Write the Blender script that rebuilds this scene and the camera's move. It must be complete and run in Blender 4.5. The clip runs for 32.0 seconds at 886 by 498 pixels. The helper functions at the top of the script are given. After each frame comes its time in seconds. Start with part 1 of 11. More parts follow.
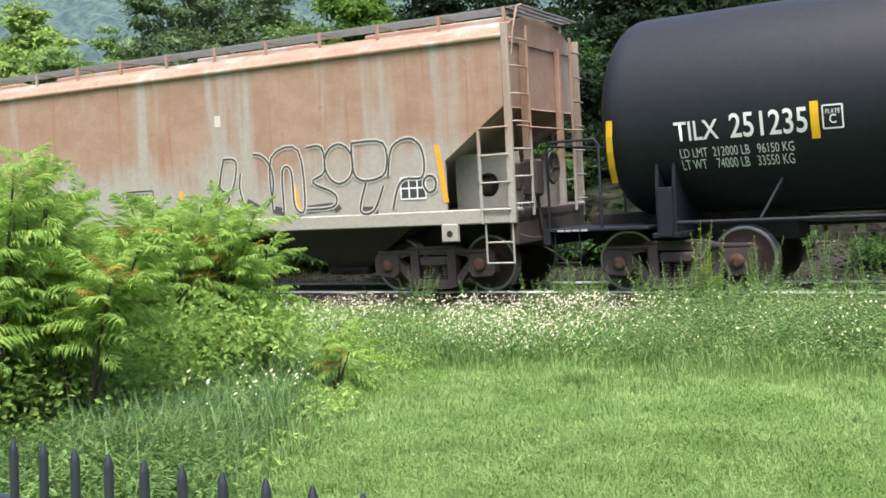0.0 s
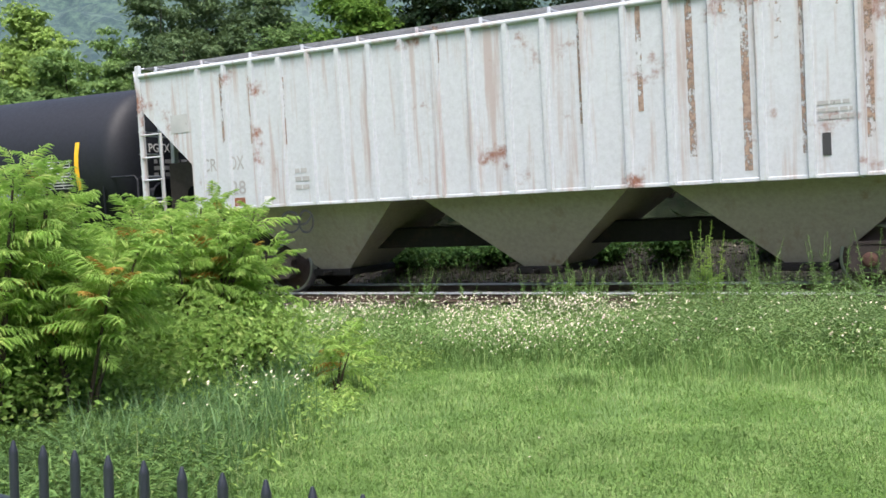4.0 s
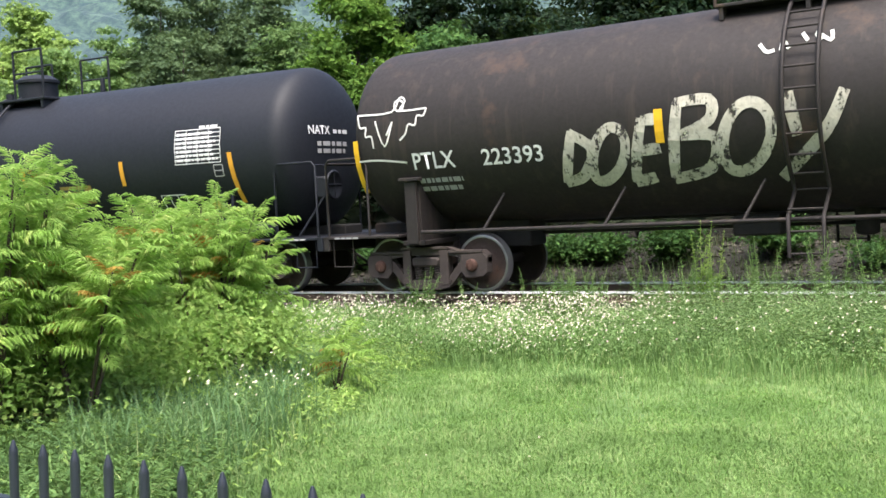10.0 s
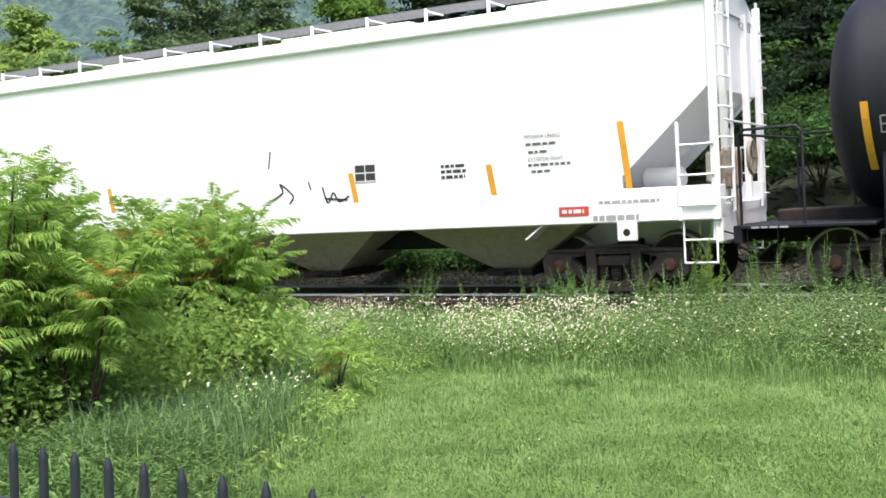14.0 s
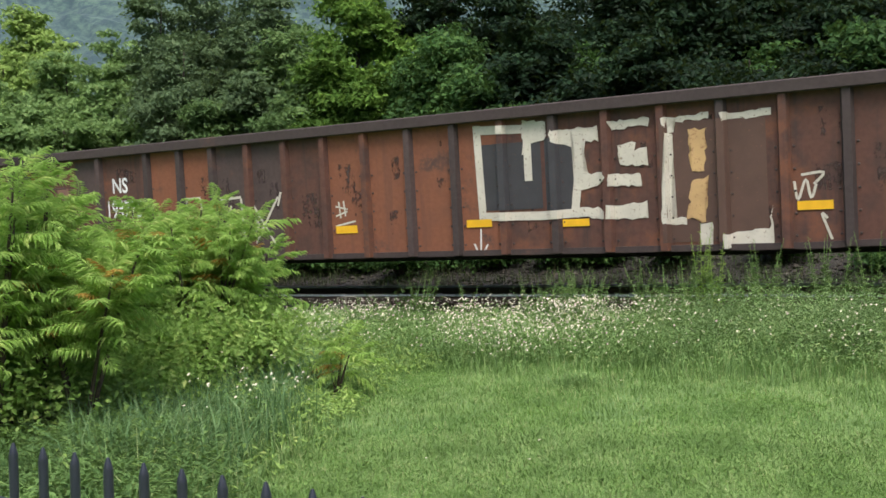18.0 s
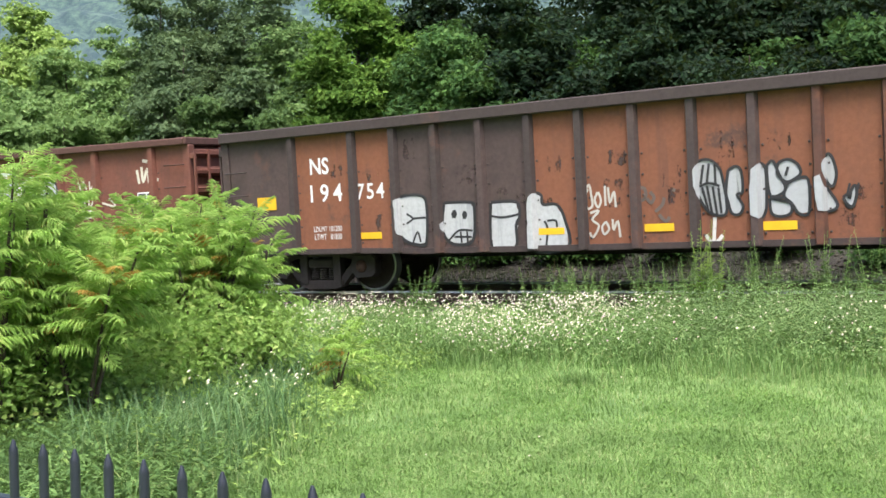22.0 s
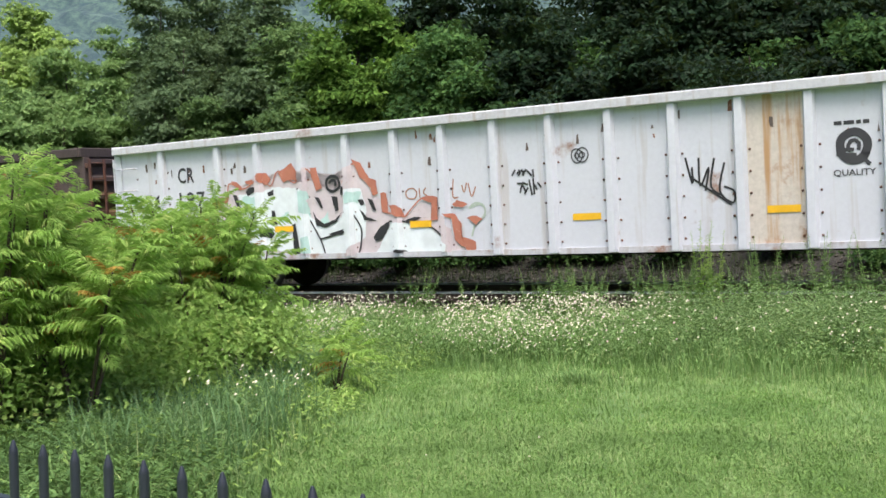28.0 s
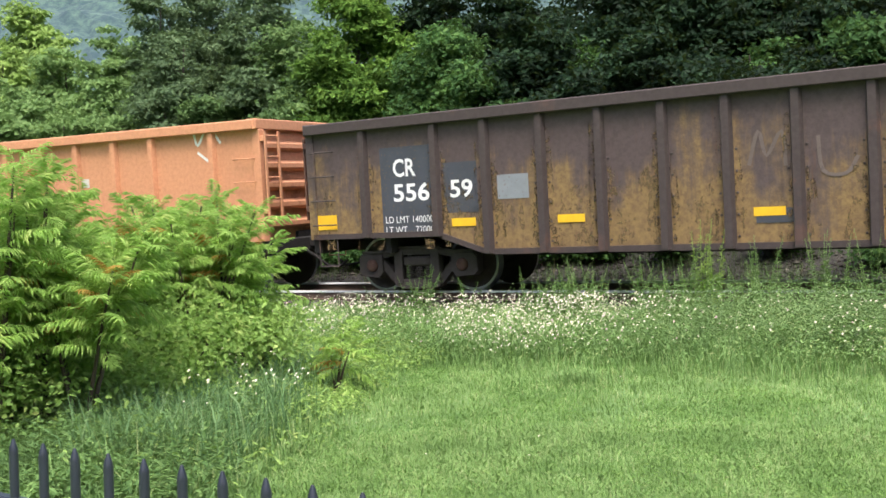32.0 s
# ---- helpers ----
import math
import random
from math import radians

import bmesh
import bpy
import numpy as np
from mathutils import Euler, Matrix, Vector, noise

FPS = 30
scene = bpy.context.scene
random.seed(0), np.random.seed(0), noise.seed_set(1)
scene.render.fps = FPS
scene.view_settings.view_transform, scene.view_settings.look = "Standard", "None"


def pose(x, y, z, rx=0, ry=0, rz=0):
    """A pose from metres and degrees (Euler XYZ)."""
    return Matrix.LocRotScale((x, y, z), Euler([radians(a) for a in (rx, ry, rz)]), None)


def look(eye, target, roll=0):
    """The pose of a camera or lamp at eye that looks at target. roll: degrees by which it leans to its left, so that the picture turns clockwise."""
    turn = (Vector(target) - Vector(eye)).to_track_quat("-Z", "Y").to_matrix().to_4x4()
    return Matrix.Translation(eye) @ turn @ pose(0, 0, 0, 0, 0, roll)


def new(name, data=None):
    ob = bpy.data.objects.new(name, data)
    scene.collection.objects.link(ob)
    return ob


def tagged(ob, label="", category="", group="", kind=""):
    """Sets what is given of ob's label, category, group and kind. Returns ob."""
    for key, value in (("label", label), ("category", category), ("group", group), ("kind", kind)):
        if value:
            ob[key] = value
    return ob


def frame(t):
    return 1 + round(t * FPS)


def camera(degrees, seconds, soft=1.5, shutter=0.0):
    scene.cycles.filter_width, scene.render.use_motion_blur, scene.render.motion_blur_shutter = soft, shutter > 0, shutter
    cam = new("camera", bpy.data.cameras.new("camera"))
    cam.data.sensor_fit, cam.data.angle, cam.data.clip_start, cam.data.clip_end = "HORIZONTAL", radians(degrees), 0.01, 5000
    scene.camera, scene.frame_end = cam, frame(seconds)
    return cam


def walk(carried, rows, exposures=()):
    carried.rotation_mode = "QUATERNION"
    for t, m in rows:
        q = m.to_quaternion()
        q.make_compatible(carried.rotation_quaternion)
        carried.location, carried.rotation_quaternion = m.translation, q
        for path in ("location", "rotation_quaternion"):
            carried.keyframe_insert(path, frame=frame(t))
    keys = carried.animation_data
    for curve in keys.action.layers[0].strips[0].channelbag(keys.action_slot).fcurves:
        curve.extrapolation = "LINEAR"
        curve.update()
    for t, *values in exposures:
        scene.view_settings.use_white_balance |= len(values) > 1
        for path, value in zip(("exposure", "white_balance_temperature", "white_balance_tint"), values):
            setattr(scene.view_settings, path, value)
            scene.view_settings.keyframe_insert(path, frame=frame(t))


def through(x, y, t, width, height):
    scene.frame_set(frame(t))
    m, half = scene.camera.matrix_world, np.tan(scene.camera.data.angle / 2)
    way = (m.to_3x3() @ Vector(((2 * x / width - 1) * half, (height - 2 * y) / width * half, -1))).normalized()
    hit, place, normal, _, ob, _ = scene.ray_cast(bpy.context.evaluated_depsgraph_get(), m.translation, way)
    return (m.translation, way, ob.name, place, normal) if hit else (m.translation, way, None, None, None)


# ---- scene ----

# ================= camera =================
FOV = 45.97
PITCH, YAW, ROLL = -0.239, 33.152, -1.56
EYE = (0.0, 0.0, 0.781)


def view(nudge):
    return pose(*EYE, 90 + PITCH + nudge, 0, YAW) @ pose(0, 0, 0, 0, 0, ROLL)


cam = camera(FOV, 32.0, soft=1.6)
NUDGES = [(0, -0.09), (0.5, -0.12), (3, -0.12), (3.5, -0.06), (6, 0), (8.5, 0), (9.2, -0.06), (11, -0.05), (12, 0), (13, 0.0), (14.5, 0.09),
          (17, 0.12), (18, 0.09), (19, 0.0), (21, 0), (22.5, -0.12), (24, -0.12), (25.5, 0.0), (28, -0.06), (30, 0), (31, -0.06), (32, -0.12)]
walk(cam, [(t, view(n)) for t, n in NUDGES],
     exposures=[(t, e, 6500, 13) for t, e in ((0, 1.6), (1, 1.6), (2, 1.34), (3, 1.36), (6, 1.1), (7, 1.44), (8, 1.66), (9, 1.68), (11, 1.68), (12, 1.68), (13, 1.64), (14, 1.32), (15.5, 1.0), (17, 0.58), (18, 0.98), (19, 1.36), (21, 1.66), (23, 1.64), (25, 1.64), (28, 1.2), (29, 1.05), (30.5, 1.3), (32, 1.53))])

# ================= world, sun =================
world = bpy.data.worlds.new("world")
scene.world = world
world.use_nodes = True
wn, wl = world.node_tree.nodes, world.node_tree.links
sky = wn.new("ShaderNodeTexSky")
sky.sky_type, sky.sun_disc = "NISHITA", False
SUN_EL, SUN_AZ = radians(64), radians(146)
sky.sun_elevation, sky.sun_rotation = SUN_EL, SUN_AZ
sky.air_density, sky.dust_density, sky.ozone_density = 1.0, 4.0, 1.0
wn["Background"].inputs["Strength"].default_value = 0.13
wl.new(sky.outputs[0], wn["Background"].inputs["Color"])
sun = new("sun", bpy.data.lights.new("sun", "SUN"))
sun.data.energy, sun.data.angle, sun.data.color = 2.1, radians(25), (1.0, 0.96, 0.9)
sun.matrix_basis = look((math.sin(SUN_AZ) * math.cos(SUN_EL) * 60, math.cos(SUN_AZ) * math.cos(SUN_EL) * 60, math.sin(SUN_EL) * 60), (0, 0, 0))

# ================= the line of the track =================
TRACK_R, TRACK_D, LEAN, SPEED = 184.15, 16.022, 3.163, 6.2525
CENTRE_Y = TRACK_D - TRACK_R


def on_track(s, d=0.0, z=0.0):
    """The place s metres along the track, d metres outside its middle."""
    a = s / TRACK_R
    return Vector((math.sin(a) * (TRACK_R + d), CENTRE_Y + math.cos(a) * (TRACK_R + d), z))


def off_track(x, y):
    return math.hypot(x, y - CENTRE_Y) - TRACK_R


def smooth(a, b, v):
    v = min(1.0, max(0.0, (v - a) / (b - a)))
    return v * v * (3 - 2 * v)


def ground_z(x, y):
    d = off_track(x, y)
    n = noise.noise(Vector((x * 0.35, y * 0.35, 0))) * 0.05 + noise.noise(Vector((x * 0.06, y * 0.06, 3))) * 0.12
    lawn = -0.80 + 0.012 * max(-20, min(0, d + 16.0)) + 0.027 * max(0, min(12, d + 16.0)) + n * 0.7
    bed = -0.23 + math.tan(radians(LEAN)) * max(-2.2, min(2.2, d))
    steep = 0.03 + 0.2 * smooth(-60, -18, x)
    hill = 0.0 + 0.62 * smooth(2.6, 5.2, d) + 0.9 * smooth(5.5, 7.0, d) + steep * max(0, d - 6.0) * (1 if d < 90 else 90 / d) + n * 3 * smooth(4, 12, d)
    if d < 0:
        k = smooth(-4.2, -2.1, d)
        z = lawn * (1 - k) + bed * k
    else:
        k = smooth(2.0, 2.8, d)
        z = bed * (1 - k) + hill * k
    return z


# ================= mesh helpers =================
class G:
    """Collects corners and faces of one mesh."""

    def __init__(self):
        self.v, self.f, self.s = [], [], []

    def add(self, vs, fs, soft=False):
        k = len(self.v)
        self.v += [tuple(p) for p in vs]
        self.f += [tuple(i + k for i in f) for f in fs]
        self.s += [soft] * len(fs)
        return self

    def box(self, x0, x1, y0, y1, z0, z1, c=0.0):
        if c <= 0:
            vs = [(x, y, z) for x in (x0, x1) for y in (y0, y1) for z in (z0, z1)]
            return self.add(vs, [(0, 1, 3, 2), (4, 6, 7, 5), (0, 4, 5, 1), (2, 3, 7, 6), (0, 2, 6, 4), (1, 5, 7, 3)])
        pts = [(x0 + c, z0), (x1 - c, z0), (x1, z0 + c), (x1, z1 - c), (x1 - c, z1), (x0 + c, z1), (x0, z1 - c), (x0, z0 + c)]
        ins = [(x0 + 2 * c, z0 + c), (x1 - 2 * c, z0 + c), (x1 - c, z0 + 2 * c), (x1 - c, z1 - 2 * c), (x1 - 2 * c, z1 - c), (x0 + 2 * c, z1 - c), (x0 + c, z1 - 2 * c), (x0 + c, z0 + 2 * c)]
        rings = [(ins, y0), (pts, y0 + c), (pts, y1 - c), (ins, y1)]
        vs = [(x, y, z) for ring, y in rings for x, z in ring]
        fs = [tuple(range(8)), tuple(range(31, 23, -1))]
        for r in range(3):
            for i in range(8):
                j = (i + 1) % 8
                fs.append((r * 8 + i, r * 8 + 8 + i, r * 8 + 8 + j, r * 8 + j))
        return self.add(vs, fs)

    def prism(self, pts, a, b, axis="y"):
        """A flat outline (counted in the two other axes) drawn out from a to b along the axis."""
        n = len(pts)
        if axis == "y":
            vs = [(p, a, q) for p, q in pts] + [(p, b, q) for p, q in pts]
        elif axis == "x":
            vs = [(a, p, q) for p, q in pts] + [(b, p, q) for p, q in pts]
        else:
            vs = [(p, q, a) for p, q in pts] + [(p, q, b) for p, q in pts]
        fs = [tuple(range(n)), tuple(range(2 * n - 1, n - 1, -1))]
        fs += [(i, n + i, n + (i + 1) % n, (i + 1) % n) for i in range(n)]
        return self.add(vs, fs)

    def tube(self, path, r, n=6, r2=None):
        path = [Vector(p) for p in path]
        m = len(path)
        vs, fs = [], []
        side = None
        for i, p in enumerate(path):
            way = (path[min(i + 1, m - 1)] - path[max(i - 1, 0)]).normalized()
            if side is None or abs(side.dot(way)) > 0.9:
                side = way.orthogonal().normalized()
            side = (side - way * side.dot(way)).normalized()
            up = way.cross(side)
            k = r if r2 is None else r + (r2 - r) * i / max(1, m - 1)
            vs += [p + (side * math.cos(2 * math.pi * j / n) + up * math.sin(2 * math.pi * j / n)) * k for j in range(n)]
        for i in range(m - 1):
            for j in range(n):
                q = (j + 1) % n
                fs.append((i * n + j, i * n + q, i * n + n + q, i * n + n + j))
        self.add(vs, fs, True)
        return self.add(vs[:n] + vs[-n:], [tuple(range(n - 1, -1, -1)), tuple(range(n, 2 * n))])

    def turned(self, prof, n, axis="x", at=(0, 0, 0)):
        """A profile of (along, radius) turned round the axis."""
        vs, fs = [], []
        for a, r in prof:
            for j in range(n):
                c, s = math.cos(2 * math.pi * j / n) * r, math.sin(2 * math.pi * j / n) * r
                p = (a, c, s) if axis == "x" else (c, a, s) if axis == "y" else (c, s, a)
                vs.append((p[0] + at[0], p[1] + at[1], p[2] + at[2]))
        for i in range(len(prof) - 1):
            for j in range(n):
                q = (j + 1) % n
                fs.append((i * n + j, i * n + q, i * n + n + q, i * n + n + j))
        fs.append(tuple(range(n)))
        k = (len(prof) - 1) * n
        fs.append(tuple(range(k + n - 1, k - 1, -1)))
        return self.add(vs, fs, True)

    def mesh(self, name):
        me = bpy.data.meshes.new(name)
        me.from_pydata(self.v, [], self.f)
        me.polygons.foreach_set("use_smooth", self.s)
        if any(self.s) and not all(self.s):
            me.update()
        bm = bmesh.new()
        bm.from_mesh(me)
        bmesh.ops.recalc_face_normals(bm, faces=bm.faces)
        bm.to_mesh(me)
        bm.free()
        if all(self.s):
            me.set_sharp_from_angle(angle=radians(35))
        return me


def part(name, g, material, parent, label="", place=None):
    """Links a gathered mesh as one object under a thing or a part."""
    me = g.mesh(name) if isinstance(g, G) else g
    if not me.materials:
        me.materials.append(material)
    ob = new(name, me)
    ob.parent = parent
    if place is not None:
        ob.matrix_basis = place
    if label:
        ob["label"] = label
    return ob


def thing(name, g, material, label, category, group="", kind="", place=None):
    if g is None:
        ob = new(name)
        ob.empty_display_size = 0.3
    else:
        me = g.mesh(name) if isinstance(g, G) else g
        if not me.materials:
            me.materials.append(material)
        ob = new(name, me)
    if place is not None:
        ob.matrix_basis = place
    return tagged(ob, label, category, group, kind)


def leaf_mesh(name, verts, faces, material):
    me = bpy.data.meshes.new(name)
    me.from_pydata(verts, [], faces)
    me.materials.append(material)
    me.update()
    return me


# ================= materials =================
def nodes_of(name):
    m = bpy.data.materials.new(name)
    m.use_nodes = True
    return m, m.node_tree.nodes, m.node_tree.links, m.node_tree.nodes["Principled BSDF"]


def rgb(c):
    return (*c, 1.0)


def noise_node(n, l, coord, scale, detail=4, rough=0.6, stretch=None):
    tex = n.new("ShaderNodeTexNoise")
    tex.inputs["Scale"].default_value, tex.inputs["Detail"].default_value, tex.inputs["Roughness"].default_value = scale, detail, rough
    if stretch:
        mp = n.new("ShaderNodeMapping")
        mp.inputs["Scale"].default_value = stretch
        l.new(coord, mp.inputs["Vector"])
        coord = mp.outputs[0]
    l.new(coord, tex.inputs["Vector"])
    return tex.outputs["Fac"]


def ramp(n, l, fac, a, b):
    r = n.new("ShaderNodeMapRange")
    r.interpolation_type = "SMOOTHSTEP"
    r.inputs["From Min"].default_value, r.inputs["From Max"].default_value = a, b
    l.new(fac, r.inputs["Value"])
    return r.outputs[0]


def mixed(n, l, fac, a, b):
    m = n.new("ShaderNodeMix")
    m.data_type = "RGBA"
    for k, v in ((0, fac), (6, a), (7, b)):
        if isinstance(v, (tuple, float, int)):
            m.inputs[k].default_value = v if k == 0 else rgb(v)
        else:
            l.new(v, m.inputs[k])
    return m.outputs[2]


def math_node(n, l, op, a, b):
    m = n.new("ShaderNodeMath")
    m.operation = op
    for k, v in ((0, a), (1, b)):
        if isinstance(v, (float, int)):
            m.inputs[k].default_value = v
        else:
            l.new(v, m.inputs[k])
    return m.outputs[0]


def bumped(n, l, bsdf, fac, strength, dist=0.01):
    b = n.new("ShaderNodeBump")
    b.inputs["Strength"].default_value, b.inputs["Distance"].default_value = strength, dist
    l.new(fac, b.inputs["Height"])
    l.new(b.outputs[0], bsdf.inputs["Normal"])


def steel(name, paint, dirt, worn, rust=0.3, streak=0.4, rough=0.55, metal=0.0, dust=None, band=None, grain=0.8):
    """Old paint on steel: blotches, runs down the sides, fine grain. band: (low, high, colour) tints the stretch between two heights."""
    m, n, l, bsdf = nodes_of(name)
    co = n.new("ShaderNodeTexCoord").outputs["Object"]
    big = noise_node(n, l, co, 0.9, 5, 0.65)
    fine = noise_node(n, l, co, 14, 6, 0.7)
    runs = noise_node(n, l, co, 1.0, 5, 0.6, (5.5, 5.5, 0.35))
    col = mixed(n, l, ramp(n, l, fine, 0.3, 0.75), paint, tuple(c * grain for c in paint))
    if band:
        sep = n.new("ShaderNodeSeparateXYZ")
        l.new(co, sep.inputs[0])
        wob = math_node(n, l, "ADD", sep.outputs[2], math_node(n, l, "MULTIPLY", big, 1.5))
        wob = math_node(n, l, "ADD", wob, math_node(n, l, "MULTIPLY", runs, 0.9))
        f = ramp(n, l, wob, band[0] + 1.2, band[1] + 1.2)
        f = math_node(n, l, "MULTIPLY", f, ramp(n, l, runs, 0.95, 0.18))
        col = mixed(n, l, f, col, mixed(n, l, ramp(n, l, fine, 0.35, 0.7), band[2], tuple(c * 0.72 for c in band[2])))
    f = math_node(n, l, "MULTIPLY", ramp(n, l, runs, 0.62 - 0.18 * streak, 0.74 - 0.1 * streak), min(1.0, streak * 1.3))
    col = mixed(n, l, f, col, dirt)
    blot = math_node(n, l, "MULTIPLY", ramp(n, l, big, 0.66 - 0.25 * rust, 0.75 - 0.2 * rust), ramp(n, l, fine, 0.25, 0.55))
    col = mixed(n, l, blot, col, worn)
    if dust:
        col = mixed(n, l, math_node(n, l, "MULTIPLY", ramp(n, l, noise_node(n, l, co, 2.6, 5), 0.42, 0.72), 0.6), col, dust)
    l.new(col, bsdf.inputs["Base Color"])
    rr = n.new("ShaderNodeMapRange")
    rr.inputs["To Min"].default_value, rr.inputs["To Max"].default_value = rough - 0.12, min(1.0, rough + 0.2)
    l.new(fine, rr.inputs["Value"])
    l.new(rr.outputs[0], bsdf.inputs["Roughness"])
    bsdf.inputs["Metallic"].default_value = metal
    bumped(n, l, bsdf, math_node(n, l, "ADD", math_node(n, l, "MULTIPLY", big, 1.0), math_node(n, l, "MULTIPLY", fine, 0.25)), 0.25, 0.02)
    return m


def paint(name, c, rough=0.6, chip=0.0, under=(0.2, 0.1, 0.06)):
    m, n, l, bsdf = nodes_of(name)
    co = n.new("ShaderNodeTexCoord").outputs["Object"]
    a = noise_node(n, l, co, 3, 5)
    b = noise_node(n, l, co, 22, 5, 0.7)
    col = mixed(n, l, ramp(n, l, a, 0.3, 0.7), c, tuple(v * 0.82 for v in c))
    if chip:
        f = math_node(n, l, "MULTIPLY", ramp(n, l, b, 0.66 - 0.2 * chip, 0.7 - 0.2 * chip), 0.9)
        col = mixed(n, l, f, col, under)
    l.new(col, bsdf.inputs["Base Color"])
    bsdf.inputs["Roughness"].default_value = rough
    return m


def worn_film(name, a, b, cover):
    """Patchy remains of paint: between the patches the sheet below shows through."""
    m, n, l, bsdf = nodes_of(name)
    co = n.new("ShaderNodeTexCoord").outputs["Object"]
    fine = noise_node(n, l, co, 9, 6, 0.75)
    runs = noise_node(n, l, co, 2.5, 5, 0.65, (3.0, 3.0, 0.7))
    l.new(mixed(n, l, ramp(n, l, fine, 0.35, 0.65), a, b), bsdf.inputs["Base Color"])
    bsdf.inputs["Roughness"].default_value = 0.8
    mix = math_node(n, l, "ADD", math_node(n, l, "MULTIPLY", fine, 0.5), math_node(n, l, "MULTIPLY", runs, 0.5))
    l.new(ramp(n, l, mix, 0.60 - 0.22 * cover, 0.68 - 0.18 * cover), bsdf.inputs["Alpha"])
    return m


def leafy(name, a, b, c, through=0.35, rough=0.55, dark=0.62, patch_size=0.55):
    """Leaves: every leaf its own green, between three colours, with light coming through."""
    m, n, l, bsdf = nodes_of(name)
    geo = n.new("ShaderNodeNewGeometry")
    r = geo.outputs["Random Per Island"]
    col = mixed(n, l, ramp(n, l, r, 0.0, 0.75), a, b)
    col = mixed(n, l, ramp(n, l, r, 0.8, 1.0), col, c)
    co = n.new("ShaderNodeTexCoord").outputs["Object"]
    blot = noise_node(n, l, co, patch_size, 3)
    col = mixed(n, l, ramp(n, l, blot, 0.62, 0.35), col, tuple(v * dark for v in a))
    l.new(col, bsdf.inputs["Base Color"])
    bsdf.inputs["Roughness"].default_value = rough
    bsdf.inputs["Specular IOR Level"].default_value = 0.22
    tr = n.new("ShaderNodeBsdfTranslucent")
    l.new(mixed(n, l, 0.2, col, (0.25, 0.35, 0.05)), tr.inputs["Color"])
    mx = n.new("ShaderNodeMixShader")
    mx.inputs[0].default_value = through
    l.new(bsdf.outputs[0], mx.inputs[1])
    l.new(tr.outputs[0], mx.inputs[2])
    l.new(mx.outputs[0], n["Material Output"].inputs[0])
    return m


def earth(name, a, b, c, s1, s2, bump, rough=0.95):
    m, n, l, bsdf = nodes_of(name)
    co = n.new("ShaderNodeNewGeometry").outputs["Position"]
    x, y = noise_node(n, l, co, s1, 5), noise_node(n, l, co, s2, 6, 0.7)
    col = mixed(n, l, ramp(n, l, x, 0.35, 0.65), a, b)
    col = mixed(n, l, ramp(n, l, y, 0.5, 0.7), col, c)
    l.new(col, bsdf.inputs["Base Color"])
    bsdf.inputs["Roughness"].default_value = rough
    bumped(n, l, bsdf, y, bump, 0.05)
    return m


M_LAWN = earth("lawn_soil", (0.10, 0.19, 0.05), (0.14, 0.235, 0.065), (0.19, 0.21, 0.095), 0.8, 20, 0.6)
# Ballast, rock and crushed stone run darker to carry the cars' shade.
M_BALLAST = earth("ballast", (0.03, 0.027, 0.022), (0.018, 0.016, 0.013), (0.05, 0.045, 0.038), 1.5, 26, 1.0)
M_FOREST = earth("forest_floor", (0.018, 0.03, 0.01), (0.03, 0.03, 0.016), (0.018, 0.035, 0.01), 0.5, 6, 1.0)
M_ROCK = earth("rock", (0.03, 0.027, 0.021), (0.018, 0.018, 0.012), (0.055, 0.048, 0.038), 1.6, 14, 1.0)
M_STONE = leafy("crushed_stone", (0.04, 0.036, 0.03), (0.085, 0.078, 0.065), (0.17, 0.155, 0.13), 0.0, 0.95)
M_BLACK = steel("tank_black", (0.0115, 0.0135, 0.0195), (0.015, 0.017, 0.023), (0.02, 0.021, 0.026), 0.1, 0.35, 0.55)
M_BLACK_OLD = steel("tank_black_weathered", (0.025, 0.021, 0.02), (0.043, 0.033, 0.028), (0.055, 0.036, 0.027), 0.3, 0.6, 0.6)
for m_ in (M_BLACK, M_BLACK_OLD):
    m_.node_tree.nodes["Principled BSDF"].inputs["Specular IOR Level"].default_value = 0.3
# Running gear tone is lowered to deepen the shadow below the cars.
M_RUNNING = steel("running_gear", (0.014, 0.012, 0.011), (0.024, 0.018, 0.015), (0.04, 0.025, 0.017), 0.4, 0.3, 0.85)
M_TRUCK = steel("truck_frame", (0.055, 0.043, 0.038), (0.034, 0.026, 0.022), (0.08, 0.05, 0.036), 0.35, 0.35, 0.85)
M_WHEEL = steel("wheel_steel", (0.045, 0.03, 0.025), (0.055, 0.034, 0.027), (0.075, 0.042, 0.03), 0.3, 0.2, 0.75)
M_CAP = steel("bearing_rust", (0.085, 0.042, 0.03), (0.05, 0.03, 0.024), (0.12, 0.06, 0.04), 0.4, 0.3, 0.8)
M_TREAD = paint("wheel_tread", (0.36, 0.36, 0.37), 0.36)
M_TREAD.node_tree.nodes["Principled BSDF"].inputs["Metallic"].default_value = 0.85
# Near-white, hardly metallic: the sky's reflection on the polished head, put into colour.
M_RAIL_GLINT = paint("rail_head_glint", (0.8, 0.8, 0.8), 0.3)
M_RAIL_GLINT.node_tree.nodes["Principled BSDF"].inputs["Metallic"].default_value = 0.15
M_RAIL = steel("rail_steel", (0.1, 0.065, 0.045), (0.07, 0.045, 0.03), (0.14, 0.09, 0.06), 0.5, 0.1, 0.8)
M_TIE = steel("tie_wood", (0.07, 0.055, 0.045), (0.05, 0.04, 0.03), (0.1, 0.08, 0.065), 0.4, 0.2, 0.9)
